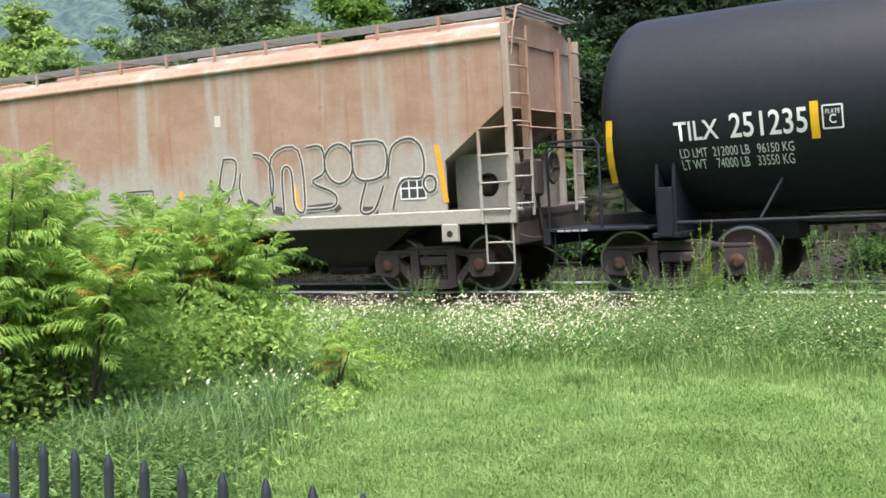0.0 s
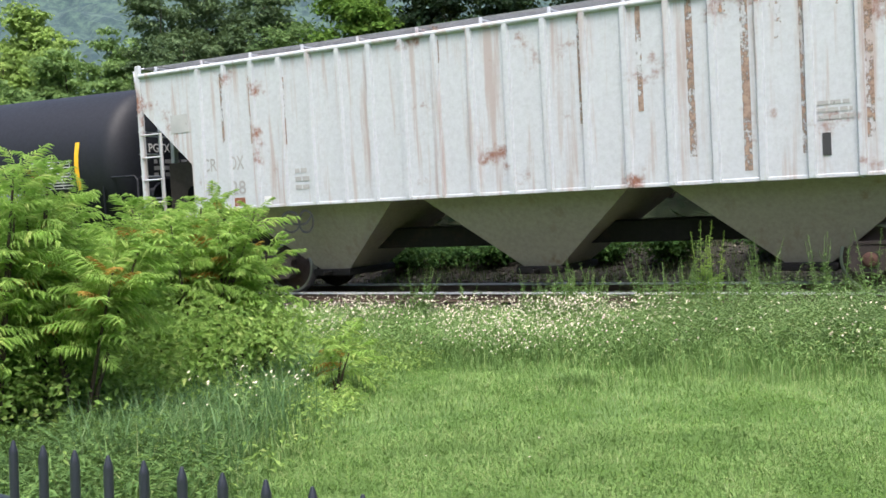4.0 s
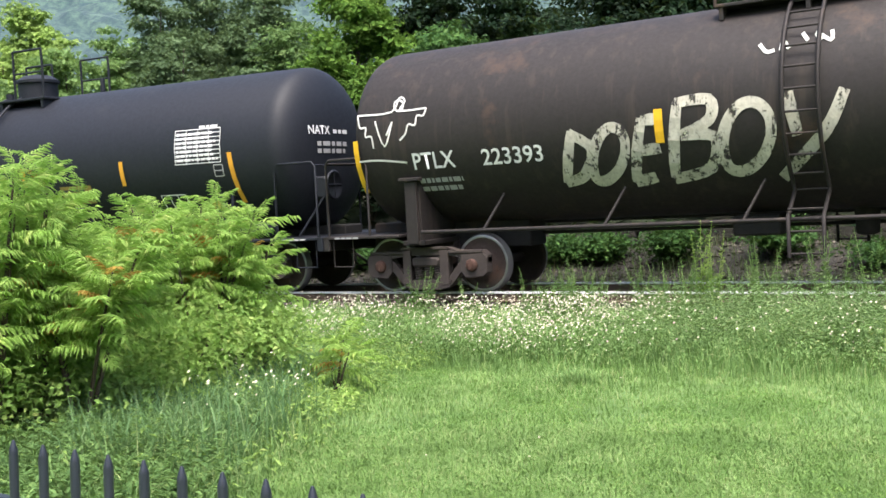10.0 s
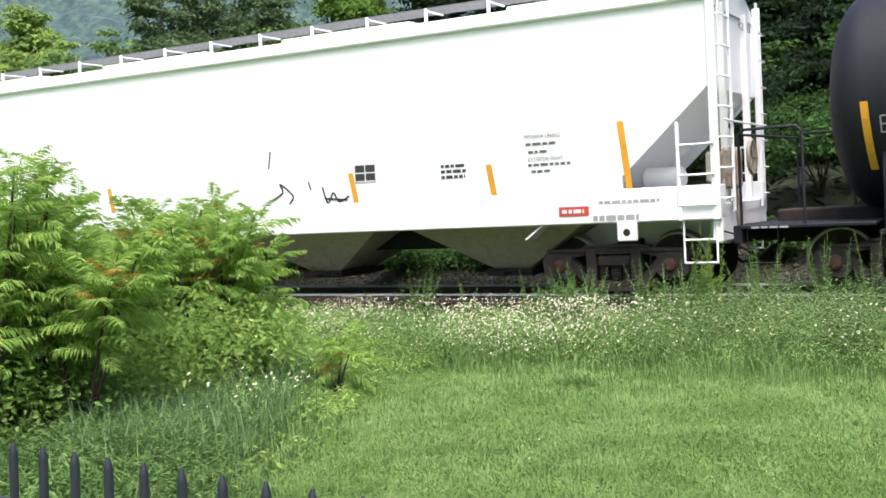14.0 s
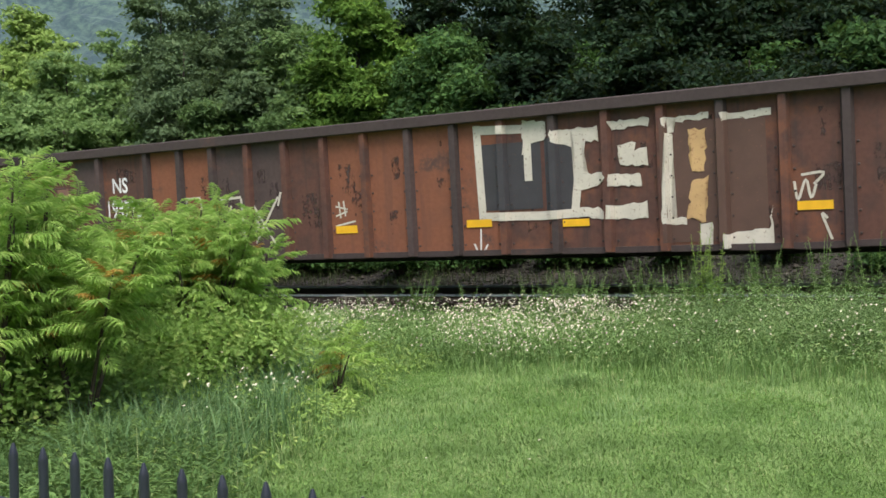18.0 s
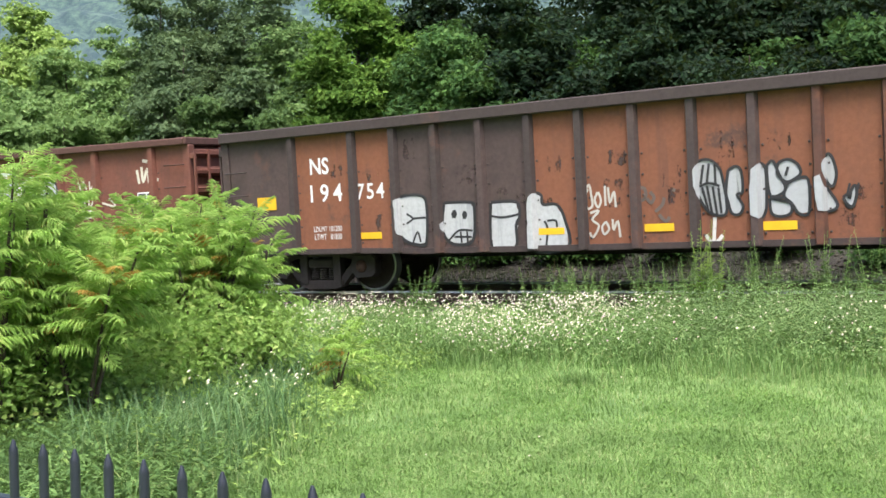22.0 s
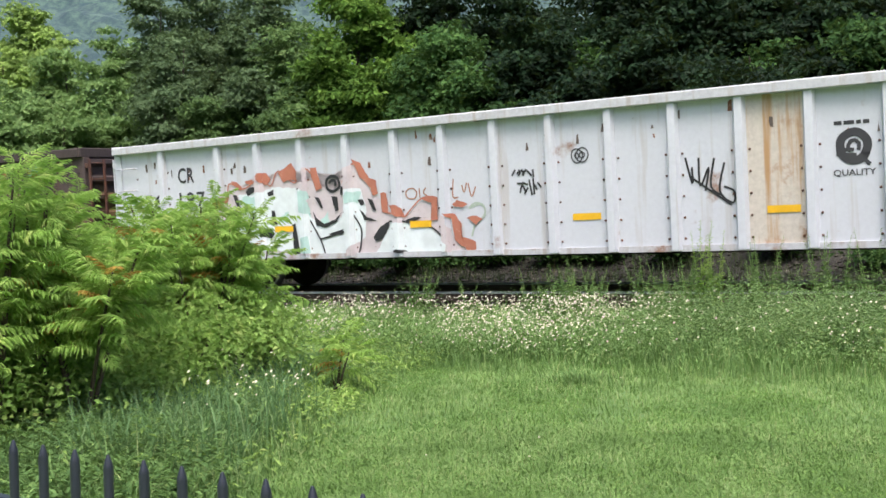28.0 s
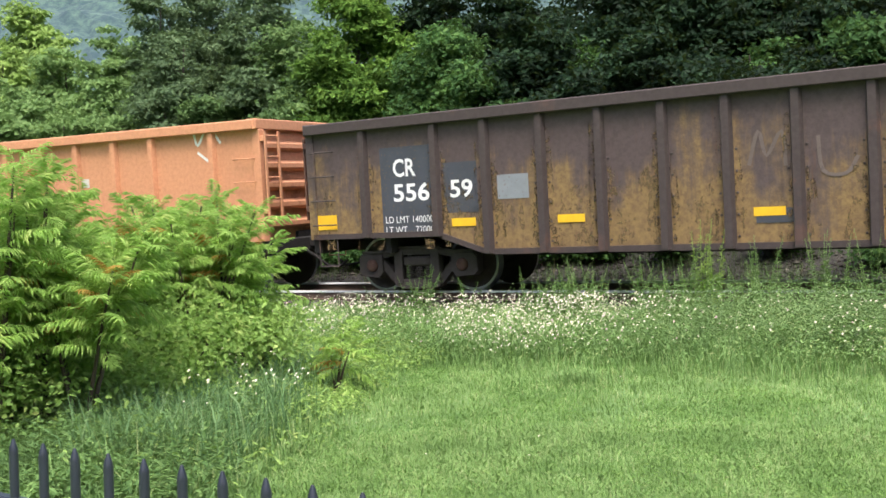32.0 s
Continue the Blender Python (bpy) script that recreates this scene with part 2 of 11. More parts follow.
def rusted_hopper(name):
    """Chalky grey sheet under a brown rust film that thins out downwards and in broad upright runs."""
    m, n, l, bsdf = nodes_of(name)
    co = n.new("ShaderNodeTexCoord").outputs["Object"]
    big = noise_node(n, l, co, 0.55, 4, 0.55)
    blot = noise_node(n, l, co, 1.7, 6, 0.7, (1.0, 1.0, 1.6))
    fine = noise_node(n, l, co, 16, 6, 0.7)
    wide = noise_node(n, l, co, 1.0, 4, 0.55, (1.25, 1.25, 0.10))
    thin = noise_node(n, l, co, 1.0, 5, 0.65, (7.0, 7.0, 0.35))
    sep = n.new("ShaderNodeSeparateXYZ")
    l.new(co, sep.inputs[0])
    grey = mixed(n, l, ramp(n, l, fine, 0.3, 0.75), (0.335, 0.32, 0.28), (0.27, 0.255, 0.225))
    brown = mixed(n, l, ramp(n, l, blot, 0.3, 0.7), (0.255, 0.152, 0.105), (0.315, 0.215, 0.157))
    brown = mixed(n, l, ramp(n, l, thin, 0.55, 0.72), brown, (0.27, 0.125, 0.065))
    high = math_node(n, l, "ADD", sep.outputs[2], math_node(n, l, "MULTIPLY", math_node(n, l, "SUBTRACT", big, 0.5), 2.4))
    high = math_node(n, l, "ADD", high, math_node(n, l, "MULTIPLY", math_node(n, l, "SUBTRACT", thin, 0.5), 1.1))
    f = math_node(n, l, "MULTIPLY", ramp(n, l, high, 1.75, 2.6), ramp(n, l, wide, 0.66, 0.52))
    f = math_node(n, l, "MULTIPLY", f, ramp(n, l, fine, 0.2, 0.42))
    col = mixed(n, l, f, grey, brown)
    spots = math_node(n, l, "MULTIPLY", ramp(n, l, blot, 0.62, 0.72), ramp(n, l, thin, 0.45, 0.6))
    col = mixed(n, l, spots, col, (0.24, 0.12, 0.07))
    l.new(col, bsdf.inputs["Base Color"])
    bsdf.inputs["Roughness"].default_value = 0.78
    bumped(n, l, bsdf, math_node(n, l, "ADD", big, math_node(n, l, "MULTIPLY", fine, 0.25)), 0.3, 0.02)
    return m


M_HOP_TAN = rusted_hopper("hopper_rusted_grey")
M_HOP_OLD = steel("hopper_old_white", (0.50, 0.53, 0.57), (0.38, 0.31, 0.29), (0.23, 0.105, 0.07), 0.3, 0.62, 0.65, grain=0.86)
M_HOP_WHITE = steel("hopper_white", (0.86, 0.87, 0.88), (0.83, 0.83, 0.825), (0.8, 0.79, 0.77), 0.03, 0.12, 0.42, grain=0.97)
M_UNDER = steel("hopper_under", (0.04, 0.033, 0.028), (0.026, 0.021, 0.018), (0.055, 0.035, 0.024), 0.3, 0.4, 0.85)
M_WALK = steel("galvanised_walkway", (0.24, 0.25, 0.26), (0.16, 0.15, 0.14), (0.16, 0.11, 0.08), 0.2, 0.3, 0.55, metal=0.4)
M_GEAR = steel("brake_gear_grimy", (0.40, 0.36, 0.31), (0.24, 0.18, 0.14), (0.2, 0.11, 0.07), 0.35, 0.5, 0.8)
M_UNDER_TAN = steel("hopper_under_pale", (0.42, 0.37, 0.30), (0.3, 0.23, 0.17), (0.25, 0.16, 0.1), 0.3, 0.4, 0.8)
M_GON_A = steel("gondola_brown", (0.105, 0.045, 0.031), (0.05, 0.03, 0.025), (0.16, 0.062, 0.032), 0.65, 0.6, 0.75, dust=(0.045, 0.028, 0.024))
M_GON_B = steel("gondola_orange_primer", (0.215, 0.08, 0.04), (0.13, 0.055, 0.035), (0.075, 0.042, 0.034), 0.34, 0.45, 0.75, dust=(0.155, 0.062, 0.036))
M_GON_C = steel("gondola_dark", (0.075, 0.05, 0.046), (0.055, 0.04, 0.037), (0.12, 0.06, 0.045), 0.35, 0.4, 0.75, dust=(0.04, 0.028, 0.027))
M_GON_D = steel("gondola_red_brown", (0.17, 0.06, 0.04), (0.10, 0.045, 0.034), (0.22, 0.09, 0.05), 0.3, 0.4, 0.7, dust=(0.10, 0.042, 0.032))
M_GON_W = steel("gondola_white", (0.56, 0.58, 0.63), (0.42, 0.39, 0.37), (0.28, 0.16, 0.11), 0.14, 0.45, 0.6, grain=0.93)
M_GON_W_RUST = steel("gondola_white_rusted", (0.58, 0.53, 0.47), (0.42, 0.25, 0.12), (0.33, 0.16, 0.07), 0.55, 0.8, 0.65)


def yellowed_steel(name):
    """Dull purple-brown paint, yellowed and chalky towards the foot and in streaks."""
    m, n, l, bsdf = nodes_of(name)
    co = n.new("ShaderNodeTexCoord").outputs["Object"]
    big = noise_node(n, l, co, 1.1, 5, 0.65)
    runs = noise_node(n, l, co, 1.0, 5, 0.65, (4.5, 4.5, 0.5))
    fine = noise_node(n, l, co, 15, 6, 0.72)
    sep = n.new("ShaderNodeSeparateXYZ")
    l.new(co, sep.inputs[0])
    base = mixed(n, l, ramp(n, l, fine, 0.3, 0.7), (0.082, 0.058, 0.056), (0.058, 0.04, 0.038))
    yel = mixed(n, l, ramp(n, l, fine, 0.35, 0.65), (0.24, 0.155, 0.056), (0.145, 0.088, 0.038))
    low = math_node(n, l, "ADD", sep.outputs[2], math_node(n, l, "MULTIPLY", math_node(n, l, "SUBTRACT", big, 0.5), 3.4))
    low = math_node(n, l, "ADD", low, math_node(n, l, "MULTIPLY", math_node(n, l, "SUBTRACT", runs, 0.5), 2.6))
    col = mixed(n, l, math_node(n, l, "MULTIPLY", ramp(n, l, low, 2.25, 1.15), 0.95), base, yel)
    col = mixed(n, l, math_node(n, l, "MULTIPLY", ramp(n, l, runs, 0.62, 0.7), 0.6), col, (0.10, 0.05, 0.03))
    l.new(col, bsdf.inputs["Base Color"])
    bsdf.inputs["Roughness"].default_value = 0.8
    bumped(n, l, bsdf, math_node(n, l, "ADD", big, math_node(n, l, "MULTIPLY", fine, 0.25)), 0.25, 0.02)
    return m


M_GON_Y = yellowed_steel("gondola_yellowed")
M_STAIN_Y = worn_film("yellow_worn_paint", (0.20, 0.135, 0.05), (0.13, 0.083, 0.04), 0.45)
M_STAIN_DARK = worn_film("dark_worn_paint", (0.04, 0.028, 0.026), (0.06, 0.036, 0.03), 0.5)
M_GON_O = steel("gondola_orange", (0.55, 0.25, 0.13), (0.42, 0.17, 0.085), (0.3, 0.12, 0.06), 0.3, 0.3, 0.7)
M_BROWN_DARK = steel("chord_brown", (0.05, 0.036, 0.034), (0.037, 0.027, 0.025), (0.085, 0.046, 0.036), 0.35, 0.2, 0.75)
M_CHORD_WHITE = steel("chord_white_grimy", (0.52, 0.53, 0.56), (0.36, 0.31, 0.28), (0.27, 0.16, 0.11), 0.4, 0.6, 0.65)
M_CHORD_RED = steel("chord_red_brown", (0.085, 0.038, 0.03), (0.06, 0.032, 0.027), (0.12, 0.055, 0.04), 0.35, 0.2, 0.75)
M_YEL = paint("reflector_yellow", (0.85, 0.48, 0.02), 0.5)
M_ORA = paint("reflector_amber", (0.75, 0.36, 0.03), 0.5, 0.1)
M_WHT = paint("lettering_white", (0.8, 0.8, 0.8), 0.6, 0.1, (0.1, 0.1, 0.1))
M_FENCE = steel("fence_black", (0.017, 0.021, 0.031), (0.024, 0.027, 0.036), (0.04, 0.042, 0.05), 0.15, 0.2, 0.35)
M_BARK = steel("bark", (0.07, 0.055, 0.042), (0.05, 0.04, 0.03), (0.11, 0.09, 0.07), 0.4, 0.5, 0.9)
M_STEM = paint("sumac_stem", (0.06, 0.042, 0.028), 0.8)
M_SUMAC = leafy("sumac_leaf", (0.26, 0.43, 0.095), (0.38, 0.55, 0.145), (0.52, 0.60, 0.21), 0.58, 0.8, 0.85, 2.2)
M_UNDER_LEAF = leafy("thicket_leaf", (0.23, 0.39, 0.095), (0.33, 0.49, 0.13), (0.46, 0.55, 0.18), 0.55, 0.8, 0.8, 1.6)
M_GRASS = leafy("grass_blade", (0.152, 0.265, 0.072), (0.228, 0.36, 0.113), (0.38, 0.42, 0.205), 0.25, 0.6, 0.88, 1.9)
M_WEED = leafy("weed_blade", (0.138, 0.245, 0.074), (0.215, 0.35, 0.113), (0.40, 0.45, 0.2), 0.28, 0.6, 0.85, 0.9)
M_PETAL = paint("petal_white", (0.60, 0.56, 0.42), 0.8)
M_PINK = paint("petal_pink", (0.45, 0.33, 0.31), 0.8)
M_LEAF_LIGHT = leafy("leaf_light", (0.085, 0.18, 0.032), (0.14, 0.262, 0.046), (0.22, 0.345, 0.07), 0.38, 0.7)
M_LEAF_MID = leafy("leaf_mid", (0.042, 0.105, 0.03), (0.075, 0.165, 0.042), (0.12, 0.22, 0.06), 0.32)
# Held below natural leaf green: the wood's deep shade sits in this colour.
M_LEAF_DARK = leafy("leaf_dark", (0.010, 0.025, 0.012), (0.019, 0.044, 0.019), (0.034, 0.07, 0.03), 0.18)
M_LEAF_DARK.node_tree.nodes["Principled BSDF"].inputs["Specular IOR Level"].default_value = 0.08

# Far and grey leaves are paled and greyed, standing in for distance haze.
M_LEAF_FAR_HAZE = leafy("leaf_far_haze", (0.155, 0.26, 0.085), (0.20, 0.32, 0.115), (0.26, 0.37, 0.14), 0.4, 0.7, 0.8)
M_LEAF_SOFT = leafy("leaf_soft_green", (0.098, 0.178, 0.062), (0.145, 0.238, 0.083), (0.20, 0.285, 0.105), 0.38, 0.7, 0.75)
M_LEAF_BLUE = leafy("leaf_blue_green", (0.028, 0.065, 0.032), (0.05, 0.10, 0.05), (0.085, 0.145, 0.08), 0.25, 0.65)
M_LEAF_GREY_HAZE = leafy("leaf_grey_green_haze", (0.085, 0.138, 0.066), (0.115, 0.18, 0.085), (0.155, 0.22, 0.11), 0.34, 0.7, 0.78)
M_LEAF_YELLOW = leafy("leaf_yellow_green", (0.23, 0.35, 0.09), (0.30, 0.43, 0.12), (0.36, 0.47, 0.14), 0.42, 0.7, 0.8)
for m_ in (M_LEAF_LIGHT, M_LEAF_MID, M_LEAF_FAR_HAZE, M_LEAF_SOFT, M_LEAF_BLUE, M_LEAF_GREY_HAZE, M_LEAF_YELLOW):
    m_.node_tree.nodes["Principled BSDF"].inputs["Specular IOR Level"].default_value = 0.1
M_BANK_WEED = leafy("bank_weed", (0.05, 0.085, 0.03), (0.085, 0.125, 0.045), (0.16, 0.14, 0.08), 0.25, 0.7)
M_FENCE_GRASS = leafy("fence_grass", (0.105, 0.21, 0.085), (0.17, 0.29, 0.12), (0.31, 0.39, 0.19), 0.35, 0.6, 0.9, 1.0)
M_SUMAC_TURN = leafy("sumac_leaf_turning", (0.38, 0.22, 0.05), (0.5, 0.38, 0.07), (0.45, 0.12, 0.04), 0.45, 0.6, 0.9)
# Darker twin of the broad weed leaf, with low light put into its green.
M_SHADE_LEAF = leafy("shady_weed_leaf", (0.09, 0.18, 0.05), (0.15, 0.26, 0.075), (0.25, 0.36, 0.11), 0.3, 0.7, 0.7, 1.4)
M_BROAD = leafy("broad_leaf", (0.21, 0.34, 0.08), (0.31, 0.47, 0.12), (0.44, 0.54, 0.18), 0.42, 0.55, 0.8, 1.2)
M_MUGWORT = leafy("grey_green_weed", (0.14, 0.235, 0.085), (0.21, 0.32, 0.125), (0.30, 0.40, 0.17), 0.3, 0.6, 0.8, 1.2)
M_CLOVER = leafy("clover_leaf", (0.11, 0.23, 0.05), (0.17, 0.31, 0.065), (0.28, 0.38, 0.1), 0.25, 0.6, 0.9, 1.2)

# ================= ground, track =================
def build_ground():
    rings = [-178, -140, -90, -55, -36, -26, -20, -18, -16, -14, -12.5, -11, -10, -9, -8, -7, -6, -5.2, -4.6, -4.1, -3.6, -3.1, -2.7, -2.3, -2.0, -1.2, 0, 1.2, 2.0, 2.5, 3.0,
             3.4, 3.8, 4.3, 4.8, 5.3, 6, 7, 8.5, 10, 12, 15, 18, 22, 27, 33, 40, 50, 65, 85, 120, 180, 300, 600, 1200, 3000]
    turns = [-180 + 6 * i for i in range(23)] + [-42 + 0.4 * i for i in range(210)] + [42 + 6 * i for i in range(23)]
    vs, fs, slot = [], [], []
    for d in rings:
        for a in turns:
            a = radians(a)
            x, y = math.sin(a) * (TRACK_R + d), CENTRE_Y + math.cos(a) * (TRACK_R + d)
            vs.append((x, y, ground_z(x, y) if d < 300 else 40))
    n = len(turns)
    for i in range(len(rings) - 1):
        d = (rings[i] + rings[i + 1]) / 2
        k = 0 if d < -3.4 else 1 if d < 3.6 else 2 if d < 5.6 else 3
        for j in range(n):
            q = (j + 1) % n
            fs.append((i * n + j, i * n + q, i * n + n + q, i * n + n + j))
            slot.append(k)
    vs.append((0, CENTRE_Y, -0.7))
    for j in range(n):
        fs.append((len(vs) - 1, (j + 1) % n, j))
        slot.append(0)
    me = bpy.data.meshes.new("ground")
    me.from_pydata(vs, [], fs)
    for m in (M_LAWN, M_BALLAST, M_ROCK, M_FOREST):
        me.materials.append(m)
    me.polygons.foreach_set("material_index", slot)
    me.polygons.foreach_set("use_smooth", [True] * len(fs))
    ob = new("ground", me)
    tagged(ob, "grassy ground rising from a mown lawn to the gravel railway bed and wooded hillside", "ground", kind="structure")


build_ground()

RAIL_PROFILE = [(-0.075, -0.17), (0.075, -0.17), (0.075, -0.155), (0.012, -0.135), (0.010, -0.045), (0.036, -0.034), (0.036, -0.022), (0.014, 0.0),
                (-0.014, 0.0), (-0.036, -0.022), (-0.036, -0.034), (-0.010, -0.045), (-0.012, -0.135), (-0.075, -0.155)]


def build_track():
    tl, cl, sl = math.tan(radians(LEAN)), math.cos(radians(LEAN)), math.sin(radians(LEAN))
    for side in (-1, 1):
        vs, fs, slot = [], [], []
        steps = [-250 + 2 * i for i in range(251)]
        for s in steps:
            for w, z in RAIL_PROFILE:
                w += side * 0.7535
                vs.append(on_track(s, w * cl - z * sl, z * cl + w * sl))
        n = len(RAIL_PROFILE)
        for i in range(len(steps) - 1):
            for j in range(n):
                q = (j + 1) % n
                fs.append((i * n + j, i * n + n + j, i * n + n + q, i * n + q))
                slot.append(1 if j in (6, 7, 8, 9) else 0)
        me = bpy.data.meshes.new("rail")
        me.from_pydata(vs, [], fs)
        me.materials.append(M_RAIL)
        me.materials.append(M_RAIL_GLINT)
        me.polygons.foreach_set("material_index", slot)
        ob = new("rail", me)
        tagged(ob, "steel rail with polished head, its sky glint painted pale, and rusty brown web", "rail", "rails of the track", "structure")
    tie = G().box(-0.11, 0.11, -1.3, 1.3, -0.35, -0.175, 0.008).mesh("railway_tie")
    tie.materials.append(M_TIE)
    for i in range(-56, 44):
        s = i * 0.52
        ob = new("railway_tie", tie)
        p = on_track(s)
        ob.matrix_basis = pose(p.x, p.y, 0, LEAN, 0, -math.degrees(s / TRACK_R)) @ pose(0, random.uniform(-0.03, 0.03), 0, 0, 0, random.uniform(-1, 1))
        tagged(ob, "dark weathered wooden railway tie bedded in gravel", "railway tie", "ties of the track")


build_track()

# ================= parts that all freight cars share =================
CARS, WHEELS = [], []
WHEEL_R = 0.478


def poly_ring(g, outer, y0, y1, c=0.015):
    """A plate with chamfered rims from an outline."""
    cx, cz = sum(p[0] for p in outer) / len(outer), sum(p[1] for p in outer) / len(outer)
    ins = [(x + (cx - x) * c / max(0.05, abs(cx - x) + abs(cz - z)), z + (cz - z) * c / max(0.05, abs(cx - x) + abs(cz - z))) for x, z in outer]
    n = len(outer)
    vs = [(x, y0, z) for x, z in ins] + [(x, y0 + c, z) for x, z in outer] + [(x, y1 - c, z) for x, z in outer] + [(x, y1, z) for x, z in ins]
    fs = [tuple(range(n)), tuple(range(4 * n - 1, 3 * n - 1, -1))]
    for r in range(3):
        fs += [(r * n + i, r * n + n + i, r * n + n + (i + 1) % n, r * n + (i + 1) % n) for i in range(n)]
    g.add(vs, fs)


def truck_meshes():
    sf = G()
    y0, y1 = -0.09, 0.09
    # top chord, bottom chord, diagonals, columns, pedestals
    poly_ring(sf, [(-1.17, 0.62), (-1.08, 0.70), (-0.60, 0.71), (-0.45, 0.76), (0, 0.78), (0.45, 0.76), (0.60, 0.71), (1.08, 0.70), (1.17, 0.62), (1.17, 0.50), (0.7, 0.58), (0.44, 0.63), (-0.44, 0.63), (-0.7, 0.58), (-1.17, 0.50)], y0, y1)
    for k in (-1, 1):
        # flanges that stiffen the rim of the casting
        sf.box(min(k * 0.44, k * 1.1), max(k * 0.44, k * 1.1), -0.125, -0.088, 0.66, 0.71, 0.008)
        sf.box(min(k * 0.28, k * 0.44), max(k * 0.28, k * 0.44), -0.125, -0.088, 0.14, 0.72, 0.008)
    sf.box(-0.46, 0.46, -0.125, -0.088, 0.73, 0.775, 0.008)
    for k in (-1, 1):
        poly_ring(sf, [(k * 0.30, 0.66), (k * 0.42, 0.66), (k * 0.42, 0.20), (k * 0.30, 0.16)], y0, y1)
        poly_ring(sf, [(k * 0.72, 0.60), (k * 0.88, 0.58), (k * 0.46, 0.12), (k * 0.34, 0.18)], y0 + 0.01, y1 - 0.01)
        poly_ring(sf, [(k * 0.68, 0.64), (k * 1.10, 0.66), (k * 1.17, 0.58), (k * 1.17, 0.34), (k * 1.10, 0.27), (k * 0.76, 0.25), (k * 0.68, 0.34)], y0 - 0.03, y1)
    poly_ring(sf, [(-0.48, 0.22), (0.48, 0.22), (0.44, 0.10), (0.3, 0.06), (-0.3, 0.06), (-0.44, 0.10)], y0 - 0.02, y1 + 0.02)
    sp = G()
    for x in (-0.19, 0.0, 0.19):
        pts = [(x + 0.075 * math.cos(a * 1.05), 0.075 * math.sin(a * 1.05), 0.22 + 0.0068 * a) for a in range(32)]
        sp.tube(pts, 0.017, 5)
    bo = G().box(-0.27, 0.27, -1.18, 1.18, 0.44, 0.60, 0.03).box(-0.2, 0.2, -0.5, 0.5, 0.55, 0.82, 0.02)
    cap = G().turned([(-0.14, 0.03), (-0.135, 0.085), (-0.11, 0.105), (0.06, 0.115), (0.07, 0.05)], 14, "y")
    for j in range(3):
        a = 2.09 * j + 0.4
        cap.tube([(0.055 * math.cos(a), -0.155, 0.055 * math.sin(a)), (0.055 * math.cos(a), -0.13, 0.055 * math.sin(a))], 0.016, 6)
    wh = G()
    prof = [(0.065, 0.12), (0.06, 0.16), (0.03, 0.22), (0.025, 0.36), (0.055, 0.41), (0.06, 0.43), (0.065, 0.468), (0.06, 0.474), (-0.045, WHEEL_R), (-0.062, 0.505), (-0.078, 0.505), (-0.082, 0.42), (-0.04, 0.36), (-0.035, 0.22), (-0.06, 0.16), (-0.065, 0.10)]
    for k in (-1, 1):
        wh.turned([(k * (0.73 + a), r) for a, r in prof], 40, "y")
    wh.turned([(-1.05, 0.07), (-0.8, 0.085), (-0.7, 0.1), (-0.6, 0.085), (0.6, 0.085), (0.7, 0.1), (0.8, 0.085), (1.05, 0.07)], 14, "y")
    for k in (-1, 1):
        for j in range(6):
            a = math.pi / 3 * j
            wh.tube([(0.29 * math.cos(a), k * 0.745, 0.29 * math.sin(a)), (0.29 * math.cos(a), k * 0.77, 0.29 * math.sin(a))], 0.02, 6)
    me = [sf.mesh("side_frame"), sp.mesh("spring_nest"), bo.mesh("truck"), cap.mesh("bearing_cap"), wh.mesh("wheelset")]
    for m in me[:3]:
        m.materials.append(M_TRUCK)
    me[3].materials.append(M_CAP)
    me[4].materials.append(M_WHEEL)
    me[4].materials.append(M_TREAD)
    for f in me[4].polygons:
        r = math.hypot(f.center.x, f.center.z)
        if r > 0.446 and 0.66 < abs(f.center.y) < 0.81:
            f.material_index = 1
    beam = G().box(-0.62, -0.5, -0.95, 0.95, 0.3, 0.42, 0.01).box(0.5, 0.62, -0.95, 0.95, 0.3, 0.42, 0.01)
    for k in (-1, 1):
        for w in (-0.73, 0.73):
            beam.box(k * 0.46 - 0.06, k * 0.46 + 0.02, w - 0.05, w + 0.05, 0.26, 0.56, 0.01)
    me.append(beam.mesh("brake_beam"))
    me[5].materials.append(M_RUNNING)
    return me


TRUCK = truck_meshes()


def truck(root, u, rust=None):
    t = part("truck", TRUCK[2], None, root, "", pose(u, 0, 0.02, 0, 0, -math.degrees(math.asin(u / TRACK_R))))
    for k in (-1, 1):
        part("side_frame", TRUCK[0], None, t, "", pose(0, k * 1.06, 0, 0, 0, 0 if k < 0 else 180))
        part("spring_nest", TRUCK[1], None, t, "", pose(0, k * 1.06, 0))
        for x in (-0.89, 0.89):
            part("bearing_cap", TRUCK[3], None, t, "", pose(x, k * 1.10, 0.46, 0, 0, 0 if k < 0 else 180))
    part("brake_beam", TRUCK[5], None, t)
    for x in (-0.89, 0.89):
        WHEELS.append((part("wheelset", TRUCK[4], None, t, "steel wheelset with bright worn treads", pose(x, 0, WHEEL_R - 0.02)), x, len(CARS) - 1))


COUPLER = G().box(-0.1, 0.55, -0.09, 0.09, 0.78, 0.96, 0.02)
COUPLER.prism([(0.5, -0.14), (0.78, -0.17), (0.9, -0.1), (0.86, -0.02), (0.74, 0.02), (0.74, 0.08), (0.88, 0.13), (0.82, 0.19), (0.55, 0.16)], 0.74, 1.0, "z")
COUPLER_MESH = COUPLER.mesh("coupler")
COUPLER_MESH.materials.append(M_RUNNING)
_hose = G().tube([(0.2, -0.35, 0.75), (0.45, -0.32, 0.6), (0.65, -0.25, 0.42), (0.85, -0.12, 0.4), (0.95, -0.05, 0.5)], 0.028, 6)
HOSE_MESH = _hose.mesh("air_hose")
HOSE_MESH.materials.append(M_RUNNING)


